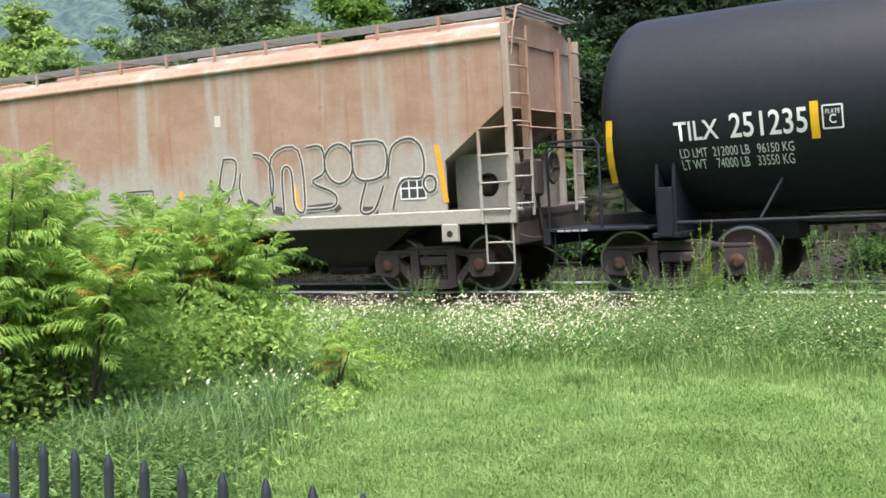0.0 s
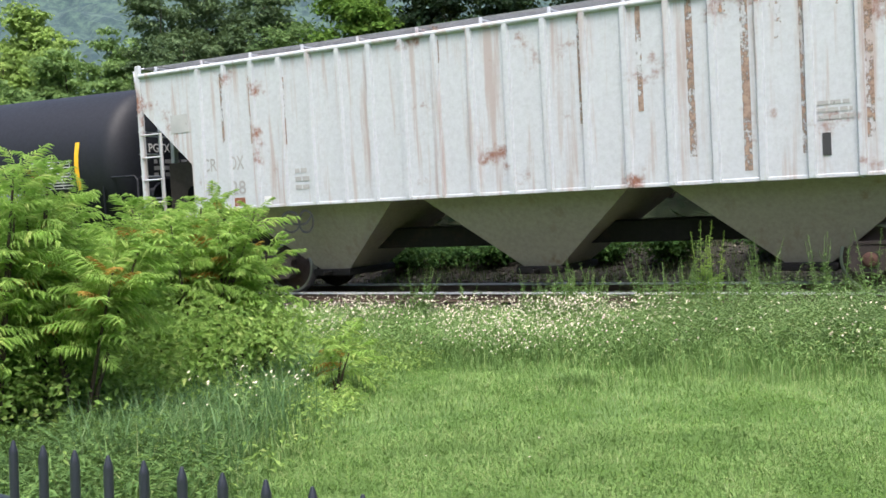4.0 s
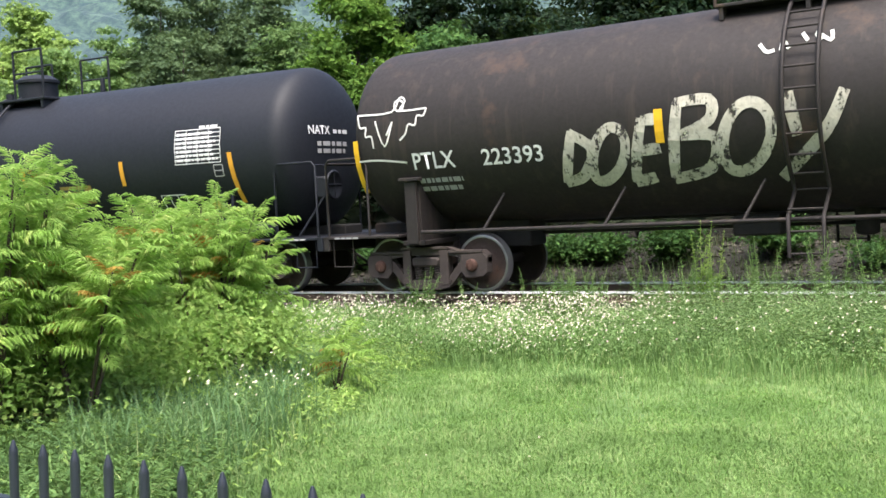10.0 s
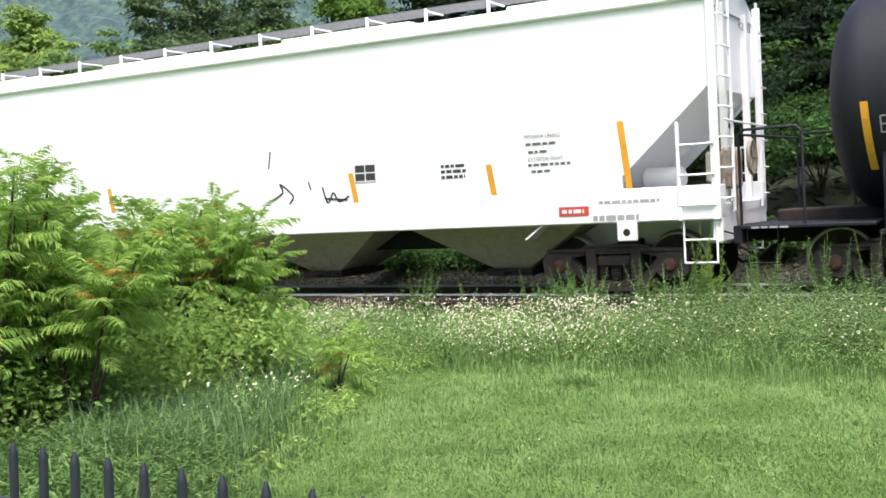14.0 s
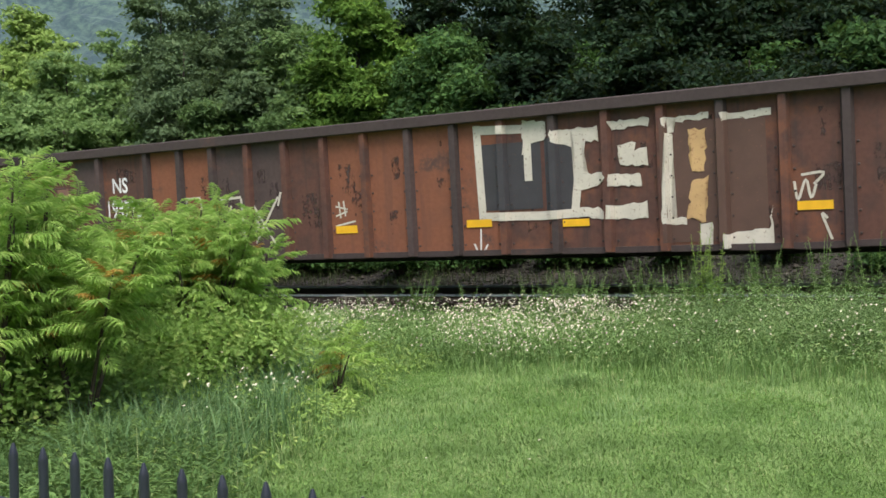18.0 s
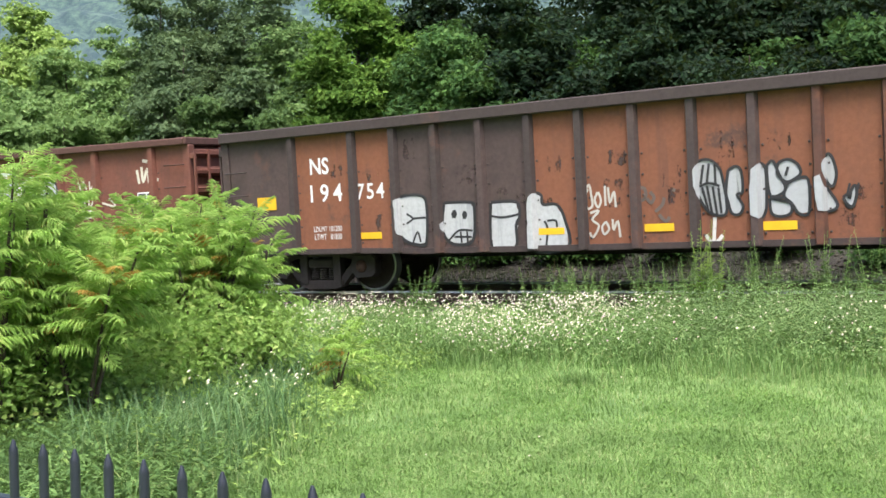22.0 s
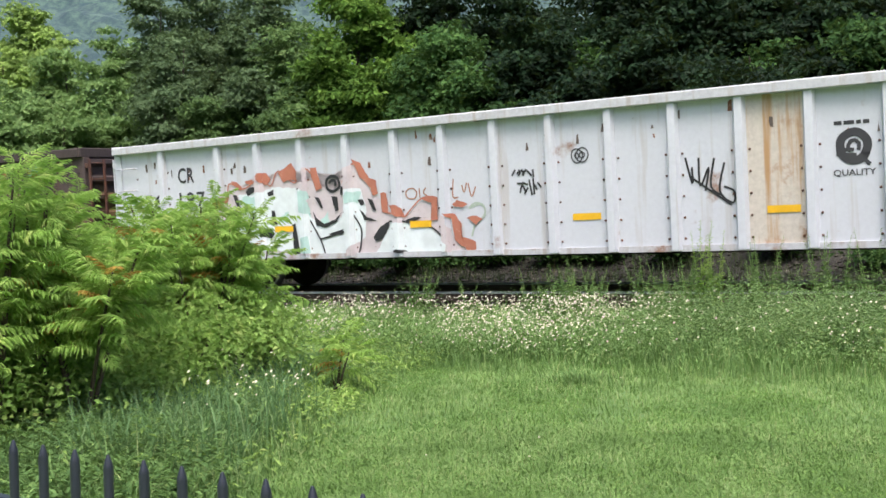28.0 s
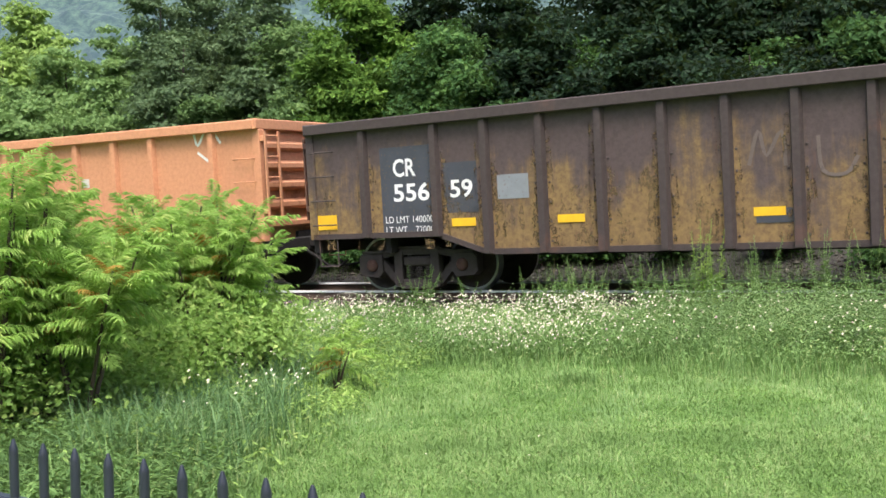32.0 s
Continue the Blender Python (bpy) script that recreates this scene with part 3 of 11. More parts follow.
def freight_car(name, label, category, s0, a, half):
    """An empty at rail level with trucks, couplers and middle sill. half: from its middle to the face of its frame."""
    root = thing(name, None, None, label, category, "cars of the passing train")
    CARS.append((root, s0, a))
    for k in (-1, 1):
        truck(root, k * a)
        part("coupler", COUPLER_MESH, None, root, "", pose(k * (half - 0.35), 0, 0, 0, 0, 0 if k > 0 else 180))
        part("air_hose", HOSE_MESH, None, root, "", pose(k * (half - 0.35), 0, 0, 0, 0, 0 if k > 0 else 180))
    return root


# ---------- lettering and paint on the sides ----------
def flat_y(lat):
    return lambda x, z: lat


def shell_y(r, zc, lift=0.012):
    return lambda x, z: -math.sqrt(max(0.01, (r + lift) ** 2 - (z - zc) ** 2))


LIFT = [0]
RIBS = {}


def lifted(yf):
    """The same surface a hair further out, so that no two paints share a plane."""
    LIFT[0] = (LIFT[0] + 1) % 16
    up = 0.00022 * LIFT[0]
    return lambda x, z: yf(x, z) - up


def on_ribs(root, me, material):
    """The part of a sprayed piece that lies on the faces of the ribs."""
    us, low, top = RIBS[root.name]
    co = np.empty(len(me.vertices) * 3)
    me.vertices.foreach_get("co", co)
    co = co.reshape(-1, 3)
    g = G()
    for u in us:
        if co[:, 0].min() > u + 0.087 or co[:, 0].max() < u - 0.087:
            continue
        for x0, x1 in ((u - 0.087, u - 0.051), (u - 0.051, u + 0.051), (u + 0.051, u + 0.087)):
            bm = bmesh.new()
            bm.from_mesh(me)
            for x, way in ((x0, -1), (x1, 1)):
                bmesh.ops.bisect_plane(bm, geom=bm.verts[:] + bm.edges[:] + bm.faces[:], plane_co=(x, 0, 0), plane_no=(way, 0, 0), clear_outer=True)
            bm.verts.index_update()
            vs = []
            for v in bm.verts:
                deep = (0.11 - 0.025 * (v.co.z - low) / (top - low)) * min(1.0, max(0.0, (0.085 - abs(v.co.x - u)) / 0.034))
                vs.append((v.co.x, v.co.y - deep - 0.002 - 0.0003 * LIFT[0], v.co.z))
            g.add(vs, [tuple(v.index for v in f.verts) for f in bm.faces])
            bm.free()
    if g.f:
        part("graffiti", g, material, root)


def text_mesh(words, bold=0.0, shear=0.0, spacing=1.0):
    cu = bpy.data.curves.new("lettering", "FONT")
    cu.body, cu.size, cu.offset, cu.shear, cu.space_character, cu.resolution_u = words, 1.0, bold, shear, spacing, 3
    ob = bpy.data.objects.new("lettering", cu)
    scene.collection.objects.link(ob)
    bpy.context.view_layer.update()
    me = bpy.data.meshes.new_from_object(ob.evaluated_get(bpy.context.evaluated_depsgraph_get()))
    bpy.data.objects.remove(ob)
    bpy.data.curves.remove(cu)
    return me


def lettering(root, words, u0, u1, z0, z1, material, yf, bold=0.012, shear=0.0, spacing=1.0, name="lettering", label="", slant=0.0):
    """Words stretched between u0 and u1, standing from z0 to z1, on the surface y = yf(x, z)."""
    yf = lifted(yf)
    me = text_mesh(words, bold, shear, spacing)
    co = np.empty(len(me.vertices) * 3)
    me.vertices.foreach_get("co", co)
    co = co.reshape(-1, 3)
    lo, hi = co.min(0), co.max(0)
    out = np.empty_like(co)
    out[:, 0] = u0 + (co[:, 0] - lo[0]) / (hi[0] - lo[0]) * (u1 - u0)
    out[:, 2] = z0 + (co[:, 1] - lo[1]) / (hi[1] - lo[1]) * (z1 - z0) + slant * (out[:, 0] - u0)
    out[:, 1] = [yf(x, z) for x, z in zip(out[:, 0], out[:, 2])]
    me.vertices.foreach_set("co", out.ravel())
    me.materials.append(material)
    me.update()
    if name.startswith("graffiti") and root.name in RIBS:
        on_ribs(root, me, material)
    return part(name, me, material, root, label)


def patch(g, u0, u1, z0, z1, yf, n=1):
    """A sheet of paint or film lying on the surface."""
    for i in range(n):
        za, zb = z0 + (z1 - z0) * i / n, z0 + (z1 - z0) * (i + 1) / n
        g.add([(u0, yf(u0, za), za), (u1, yf(u1, za), za), (u1, yf(u1, zb), zb), (u0, yf(u0, zb), zb)], [(0, 1, 2, 3)])
    return g


def mark(root, name, material, u0, u1, z0, z1, yf, n=1, label="", lean=0.0):
    g = G()
    yf = lifted(yf)
    patch(g, u0, u1, z0, z1, yf, n)
    if lean:
        g.v = [(x + lean * (z - z0), y, z) for x, y, z in g.v]
    ob = part(name, g, material, root, label)
    if name.startswith("graffiti") and root.name in RIBS:
        on_ribs(root, ob.data, material)
    return ob


def bars(root, name, material, u0, u1, z0, z1, rows, yf, seed=1, fill=0.8):
    """Small writing that cannot be read: rows of short bars."""
    rnd = random.Random(seed)
    g = G()
    h = (z1 - z0) / rows
    for r in range(rows):
        x = u0
        end = u0 + (u1 - u0) * rnd.uniform(fill, 1.0)
        while x < end - 0.02:
            w = min(end - x, rnd.uniform(0.05, 0.16))
            patch(g, x, x + w, z0 + r * h + 0.22 * h, z0 + r * h + 0.78 * h, yf)
            x += w + 0.025
    ob = part(name, g, material, root)
    ob["kind"] = "stuff"
    return ob


def frame_marks(root, name, material, u0, u1, z0, z1, yf, w=0.015, cols=0, rows=0):
    """A drawn box, ruled into columns and rows."""
    g = G()
    for k in range(cols + 2):
        x = u0 + (u1 - u0) * k / (cols + 1)
        patch(g, x - w / 2, x + w / 2, z0, z1, yf, 2)
    for k in range(rows + 2):
        z = z0 + (z1 - z0) * k / (rows + 1)
        patch(g, u0, u1, z - w / 2, z + w / 2, yf)
    return part(name, g, material, root)


def strokes(root, name, material, lines, width, yf, label="", fade=0.0, hard=False):
    """Sprayed lines: each a list of (u, z), each a part of its own."""

    def put(g):
        ob = part(name, g, material, root, label)
        if name.startswith("graffiti") and root.name in RIBS and width > 0.07:
            on_ribs(root, ob.data, material)

    yf = lifted(yf)
    lift = 0.0
    for pts in lines:
        g = G()
        fine = []
        for i in range(len(pts) - 1):
            p0, p1, p2, p3 = pts[max(0, i - 1)], pts[i], pts[i + 1], pts[min(len(pts) - 1, i + 2)]
            for j in range(1 if hard else 4):
                t = j / 4
                fine.append(tuple(0.5 * (2 * b + (c - a) * t + (2 * a - 5 * b + 4 * c - d) * t * t + (3 * b - a - 3 * c + d) * t ** 3) for a, b, c, d in zip(p0, p1, p2, p3)))
        fine.append(pts[-1])
        vs, fs = [], []
        if hard and len(fine) > 2:
            # square corners: every straight is a bar of its own, drawn on by half its width
            for (x0, z0), (x1, z1) in zip(fine[:-1], fine[1:]):
                m = math.hypot(x1 - x0, z1 - z0) or 1
                ex, ez = (x1 - x0) / m * width / 2, (z1 - z0) / m * width / 2
                q = [(x0 - ex - ez, z0 - ez + ex), (x0 - ex + ez, z0 - ez - ex), (x1 + ex + ez, z1 + ez - ex), (x1 + ex - ez, z1 + ez + ex)]
                g.add([(px, yf(px, pz) - lift, pz) for px, pz in q], [(0, 1, 2, 3)])
                lift += 0.0001
            put(g)
            continue
        for i, (x, z) in enumerate(fine):
            a, b = fine[max(0, i - 1)], fine[min(len(fine) - 1, i + 1)]
            dx, dz = b[0] - a[0], b[1] - a[1]
            m = math.hypot(dx, dz) or 1
            w = width / 2 * (1 - fade * abs(2 * i / max(1, len(fine) - 1) - 1))
            for k in (-1, 1):
                px, pz = x - dz / m * w * k, z + dx / m * w * k
                vs.append((px, yf(px, pz) - lift, pz))
            if i:
                q = 2 * i
                fs.append((q - 2, q, q + 1, q - 1))
        g.add(vs, fs)
        put(g)
        lift += 0.0002


def sheet(root, name, material, pts, yf, lift=0.0, label="", rough=0.0, seed=1):
    """A field of paint with the given outline; rough frays its edge."""
    rnd = random.Random(seed)
    if rough:
        out = []
        for (x0, z0), (x1, z1) in zip(pts, pts[1:] + pts[:1]):
            n = max(1, int(math.hypot(x1 - x0, z1 - z0) / 0.06))
            for j in range(n):
                t = j / n
                out.append((x0 + (x1 - x0) * t + rnd.uniform(-rough, rough), z0 + (z1 - z0) * t + rnd.uniform(-rough, rough)))
        pts = out
    bm = bmesh.new()
    yf = lifted(yf)
    f = bm.faces.new([bm.verts.new((x, yf(x, z) - lift, z)) for x, z in pts])
    bmesh.ops.triangulate(bm, faces=[f])
    me = bpy.data.meshes.new(name)
    bm.to_mesh(me)
    bm.free()
    ob = part(name, me, material, root, label)
    if root.name in RIBS and name.startswith("graffiti"):
        on_ribs(root, me, material)
    return ob


M_SPRAY_WHITE = paint("spray_white", (0.7, 0.7, 0.66), 0.7, 0.25, (0.25, 0.2, 0.16))
M_SPRAY_GREY = paint("spray_silver", (0.42, 0.43, 0.44), 0.5, 0.1, (0.2, 0.18, 0.17))
M_SPRAY_BLACK = paint("spray_black", (0.025, 0.025, 0.028), 0.6)
M_SPRAY_RED = paint("spray_red", (0.46, 0.17, 0.11), 0.7, 0.2, (0.5, 0.3, 0.24))
M_SPRAY_MINT = paint("spray_mint", (0.35, 0.55, 0.5), 0.7)
M_SPRAY_BLUE = paint("spray_lilac", (0.36, 0.38, 0.58), 0.7)
M_SPRAY_DIM = paint("spray_dim", (0.12, 0.12, 0.125), 0.7, 0.3, (0.02, 0.02, 0.02))
M_SIGN_YELLOW = paint("placard_yellow", (0.75, 0.55, 0.05), 0.6)
M_SIGN_GREEN = paint("placard_green", (0.30, 0.48, 0.36), 0.6)
M_LETTER_BLACK = paint("lettering_black", (0.04, 0.04, 0.045), 0.6)
M_STENCIL_INK = paint("stencil_ink", (0.12, 0.12, 0.125), 0.7, 0.2, (0.6, 0.6, 0.6))
M_STENCIL = paint("stencil_grey", (0.38, 0.38, 0.38), 0.7, 0.15, (0.1, 0.1, 0.1))

TANK_R, TANK_Z = 1.54, 2.67


HEAD_D, HEAD_P = 0.6, 2.4


def head_out(r):
    """How far the tank's dished head stands out at r metres from its axis."""
    return HEAD_D * max(0.0, 1 - (r / TANK_R) ** HEAD_P) ** (1 / HEAD_P)


def tank_car(label, s0, half, shell, a, body, lad=0.4, post=1.62):
    """half: to the frame's end; shell: the straight of the barrel, behind and ahead of the middle; lad: where the ladder stands."""
    rear, front = shell
    root = freight_car("tank_car", label, "tank car", s0, a, half)
    g = G()
    turns = [math.pi / 2 * i / 11 for i in range(12)]
    prof = [(-rear - HEAD_D * math.cos(t) ** (2 / HEAD_P), max(0.02, TANK_R * math.sin(t) ** (2 / HEAD_P))) for t in turns]
    prof += [(-rear * 0.5, TANK_R), (0.0, TANK_R), (front * 0.5, TANK_R)]
    prof += [(front + HEAD_D * math.cos(t) ** (2 / HEAD_P), max(0.02, TANK_R * math.sin(t) ** (2 / HEAD_P))) for t in reversed(turns)]
    g.turned(prof, 72, "x", (0, 0, TANK_Z))
    part("tank_shell", g, body, root, "")
    dark = M_BLACK if body is M_BLACK else M_BLACK_OLD
    for k in (-1, 1):
        # stub sill, bolster with its two upright webs, end platform
        g = G().box(min(k * (a - 1.6), k * (half - 0.2)), max(k * (a - 1.6), k * (half - 0.2)), -0.3, 0.3, 0.72, 1.2, 0.02)
        part("stub_sill", g, M_RUNNING, root)
        g = G()
        for x in (-0.16, 0.10):
            pts = [(-1.38, 0.86), (-1.38, post)] + [((TANK_R - 0.02) * math.sin(t), TANK_Z - (TANK_R - 0.02) * math.cos(t)) for t in [radians(q) for q in range(-62, 63, 8)]] + [(1.38, post), (1.38, 0.86)]
            g.prism(pts, k * a + x, k * a + x + 0.05, "x")
        g.box(k * a - 0.22, k * a + 0.22, -1.42, 1.42, 0.84, 0.92, 0.01)
        g.box(k * a - 0.11, k * a + 0.11, -1.45, -1.38, 0.86, post - 0.04, 0.01)
        if post > 1.8:
            g.box(k * a - 0.2, k * a + 0.2, -1.5, -1.3, post - 0.04, post + 0.02, 0.01)
        part("bolster", g, dark, root)
        x0, x1 = sorted((k * (a + 0.25), k * (half + 0.05)))
        g = G().box(x0, x1, -1.5, 1.5, 0.98, 1.03, 0.01).box(k * half - 0.06, k * half + 0.06, -1.5, 1.5, 0.78, 1.03, 0.01)
        part("end_platform", g, dark, root)
        bars(root, "stencil", M_STENCIL, k * (half - 0.5) - 0.3, k * (half - 0.5) + 0.3, 0.975, 1.025, 1, flat_y(-1.512), 3)
        g = G()
        for w in (-1.45, 1.45):
            g.tube([(k * (half - 0.05), w, 1.0), (k * (half - 0.05), w, 2.28), (k * (half - 0.12), w, 2.36), (k * (half - 0.85), w * 1.0, 2.36), (k * (half - 0.92), w, 2.28), (k * (half - 0.92), w, 1.0)], 0.022, 6)
        g.tube([(k * (half - 0.05), -1.45, 2.3), (k * (half - 0.05), 1.45, 2.3)], 0.02, 6)
        part("handrail", g, dark, root)
        for w in (-1.44, 1.44):
            g = G()
            for x in (0, 0.42):
                g.tube([(k * (half - 0.12 - x), w, 0.5), (k * (half - 0.12 - x), w, 1.0)], 0.011, 5)
            g.tube([(k * (half - 0.12), w, 0.5), (k * (half - 0.54), w, 0.5)], 0.013, 6)
            part("step", g, dark, root)
    # air reservoir, brake stand and wheel at the leading end
    if body is M_BLACK:
        g = G().turned([(a + 0.2, 0.06), (a + 0.26, 0.15), (a + 0.9, 0.15), (a + 0.96, 0.06)], 16, "x", (0, -1.25, 1.19))
        part("air_reservoir", g, dark, root)
    g = G().turned([(half - 0.22, 0.25), (half - 0.19, 0.28), (half - 0.16, 0.25), (half - 0.19, 0.22)], 22, "x", (0, -0.62, 1.95))
    for q in range(4):
        c, s_ = 0.24 * math.cos(q * 1.571), 0.24 * math.sin(q * 1.571)
        g.tube([(half - 0.19, -0.62 - c, 1.95 - s_), (half - 0.19, -0.62 + c, 1.95 + s_)], 0.014, 5)
    part("brake_wheel", g, dark, root)
    g = G().box(half - 0.5, half - 0.24, -0.82, -0.42, 1.72, 2.12, 0.03).tube([(half - 0.36, -0.62, 1.72), (half - 0.36, -0.62, 1.0)], 0.035, 8).tube([(half - 0.3, -0.8, 1.75), (half - 0.75, -1.0, 1.05)], 0.025, 6)
    part("brake_stand", g, dark, root)
    # running pipe along both sides with struts to the shell
    for w in (-1, 1):
        g = G().tube([(-a + 0.2, w * 1.47, 1.06), (a - 0.2, w * 1.47, 1.06)], 0.032, 8)
        part("side_rail", g, dark, root)
        for i in range(6):
            u = -a + 1.5 + (2 * a - 3.0) * i / 5
            part("rail_strut", G().tube([(u - 0.12, w * 1.46, 1.08), (u + 0.12, w * 1.16, 1.62)], 0.024, 6), dark, root)
    # ladders over both sides and the top platform
    for w in (-1, 1):
        g = G()
        for x in (-0.23, 0.23):
            path = [(lad + x, w * 1.56, 0.55), (lad + x, w * 1.56, 1.1)] + [(lad + x, w * (TANK_R + 0.10) * math.cos(radians(q)), TANK_Z + (TANK_R + 0.10) * math.sin(radians(q))) for q in range(-48, 70, 9)]
            g.tube(path, 0.03, 6)
        z = 0.6
        for i in range(14):
            ang = -70 + i * 11
            if i < 3:
                p = (w * 1.56, 0.6 + 0.3 * i)
            else:
                q = radians(-48 + (i - 3) * 10.5)
                p = (w * (TANK_R + 0.10) * math.cos(q), TANK_Z + (TANK_R + 0.10) * math.sin(q))
            g.tube([(lad - 0.23, p[0], p[1]), (lad + 0.23, p[0], p[1])], 0.017, 6)
        part("ladder", g, dark, root)
    top = TANK_Z + TANK_R
    g = G()
    for w in (-0.75, 0.75):
        g.box(lad - 1.3, lad + 1.3, w - 0.22, w + 0.22, top - 0.12, top - 0.07, 0.01)
        for x in (-1.2, 0, 1.2):
            g.box(lad + x - 0.03, lad + x + 0.03, w - 0.2, w + 0.2, top - 0.3, top - 0.1)
    part("top_platform", g, dark, root)
    for w in (-0.95, 0.95):
        for x0, x1 in ((-1.28, -0.45), (0.45, 1.28)):
            g = G()
            for x in (x0, x1):
                g.tube([(lad + x, w, top - 0.1), (lad + x, w, top + 0.92)], 0.026, 6)
            for z, r in ((0.92, 0.024), (0.45, 0.02)):
                g.tube([(lad + x0, w, top + z), (lad + x1, w, top + z)], r, 6)
            part("platform_railing", g, dark, root)
    g = G().turned([(top - 0.1, 0.42), (top + 0.34, 0.42), (top + 0.36, 0.46), (top + 0.42, 0.46), (top + 0.52, 0.3), (top + 0.56, 0.05)], 24, "z", (lad + 0.1, 0, 0))
    part("dome", g, dark, root)
    part("valve", G().tube([(lad + 2.0, 0, top - 0.05), (lad + 2.0, 0, top + 0.3)], 0.05, 8), dark, root)
    part("valve", G().tube([(lad - 0.9, 0.1, top - 0.05), (lad - 0.9, 0.1, top + 0.22)], 0.09, 10), dark, root)
    # outlet and fittings below
    g = G().turned([(0.75, 0.1), (0.78, 0.16), (1.15, 0.18), (1.2, 0.24)], 16, "z", (0.2, 0, 0)).box(-1.6, -0.9, -0.5, 0.1, 0.8, 1.1, 0.03).tube([(-a, 0.2, 0.92), (a, 0.2, 0.92)], 0.03, 6)
    part("underside_valve", g, M_RUNNING, root)
    return root

# ================= covered hoppers =================
def hopper_car(label, s0, half, a, mat, under, zsill, zeave, ztop, zslope, corner, ribs=(), sill_mat=None, roof_mat=None, bays=3, smooth_side=True):
    """zsill: (bottom, top) of the side sill; zslope: (low, high) of the cut-away end; corner: u where that cut ends below."""
    root = freight_car("hopper_car", label, "hopper car", s0, a, half)
    W = 1.53
    ladder_top = zslope[0] * 0.4 + zslope[1] * 0.6
    sill_mat, roof_mat = sill_mat or mat, roof_mat or mat
    z0 = zsill[1]
    for w in (-1, 1):
        pts = [(-corner, z0), (corner, z0), (corner, zslope[0]), (half - 0.12, zslope[1]), (half - 0.12, zeave), (-half + 0.12, zeave), (-half + 0.12, zslope[1]), (-corner, zslope[0])]
        y0, y1 = sorted((w * W, w * (W - 0.05)))
        g = G()
        g.prism(pts, y0, y1)
        part("side_wall", g, mat, root)
        if zsill[0] < zsill[1] - 0.1:
            g = G().box(-half, half, min(w * 1.2, w * 1.55), max(w * 1.2, w * 1.55), zsill[0], zsill[1], 0.02)
        else:
            g = G().box(-corner, corner, min(w * 1.4, w * 1.545), max(w * 1.4, w * 1.545), zsill[0], zsill[0] + 0.06, 0.01)
        part("side_sill", g, sill_mat, root)
        for u in ribs:
            g = G().prism([(u - 0.06, w * W), (u - 0.04, w * (W + 0.055)), (u + 0.04, w * (W + 0.055)), (u + 0.06, w * W)], z0, zeave - 0.02, "z")
            part("rib", g, mat, root)
        # eave bead
        g = G().tube([(-half + 0.1, w * (W + 0.01), zeave), (half - 0.1, w * (W + 0.01), zeave)], 0.045, 8)
        part("eave_bead", g, mat, root)
    # arched roof
    g = G()
    rise = [(W + 0.0, zeave), (W * 0.93, zeave + (ztop - zeave) * 0.35), (W * 0.72, zeave + (ztop - zeave) * 0.68), (W * 0.4, zeave + (ztop - zeave) * 0.92), (0, ztop)]
    arc = [(-y, z) for y, z in rise] + [(y, z) for y, z in reversed(rise[:-1])]
    g.prism(arc + [(W - 0.06, zeave - 0.06), (-W + 0.06, zeave - 0.06)], -half + 0.12, half - 0.12, "x")
    part("roof", g, roof_mat, root)
    # end walls: upright above, sloping sheet below
    for k in (-1, 1):
        g = G()
        x = k * (half - 0.15)
        g.add([(x, -W + 0.03, zslope[1]), (x, W - 0.03, zslope[1]), (x, W - 0.03, zeave), (x, -W + 0.03, zeave)], [(0, 1, 2, 3)])
        xl = k * (corner - 1.6)
        g.add([(x, -W + 0.03, zslope[1]), (x, W - 0.03, zslope[1]), (xl, W - 0.03, zslope[0] - 0.9), (xl, -W + 0.03, zslope[0] - 0.9)], [(0, 1, 2, 3)])
        ob = part("end_wall", g, mat, root)
        sol = ob.modifiers.new("thick", "SOLIDIFY")
        sol.thickness = 0.03
        for w in (-0.75, 0.75):
            part("end_post", G().box(min(x, x + k * 0.1), max(x, x + k * 0.1), w - 0.06, w + 0.06, zsill[0] + 0.1, zeave, 0.01), mat, root)
        # end frame and its deck
        e0, e1 = sorted((k * (corner - 0.3), k * half))
        g = G().box(e0, e1, -1.5, 1.5, min(zsill[0], 1.15), min(zsill[0], 1.15) + 0.1, 0.01).box(min(k * (half - 0.14), k * half), max(k * (half - 0.14), k * half), -1.5, 1.5, 0.8, 1.36, 0.02).box(min(k * (a - 1.5), k * half), max(k * (a - 1.5), k * half), -0.35, 0.35, 0.72, 1.15, 0.02)
        part("end_frame", g, sill_mat if sill_mat is M_HOP_WHITE else M_UNDER, root)
        if mat is not M_HOP_WHITE:
            # web plates with a round hole over the end of the frame
            for w in (-0.95, 0.95):
                zb, zt = min(zsill[0], 1.15) + 0.1, zslope[0] + 0.1
                xa, xb = k * (corner - 0.25), k * (half - 0.3)
                cx, cz, rr = (xa + xb) / 2 + k * 0.15, (zb + zt) / 2, 0.2
                g = G()
                vs = []
                for y in (w - 0.01, w + 0.01):
                    for j in range(16):
                        an = math.pi / 8 * j + 0.01
                        c_, s_ = math.cos(an), math.sin(an)
                        m_ = max(abs(c_), abs(s_))
                        vs += [(cx + c_ * rr, y, cz + s_ * rr), (cx + (abs(xb - xa) / 2) * c_ / m_, y, cz + (zt - zb) / 2 * s_ / m_)]
                fs = []
                for j in range(16):
                    a_, b_ = 2 * j, 2 * ((j + 1) % 16)
                    fs += [(a_, a_ + 1, b_ + 1, b_), (32 + a_, 32 + b_, 32 + b_ + 1, 32 + a_ + 1), (a_, b_, 32 + b_, 32 + a_), (a_ + 1, 32 + a_ + 1, 32 + b_ + 1, b_ + 1)]
                g.add(vs, fs)
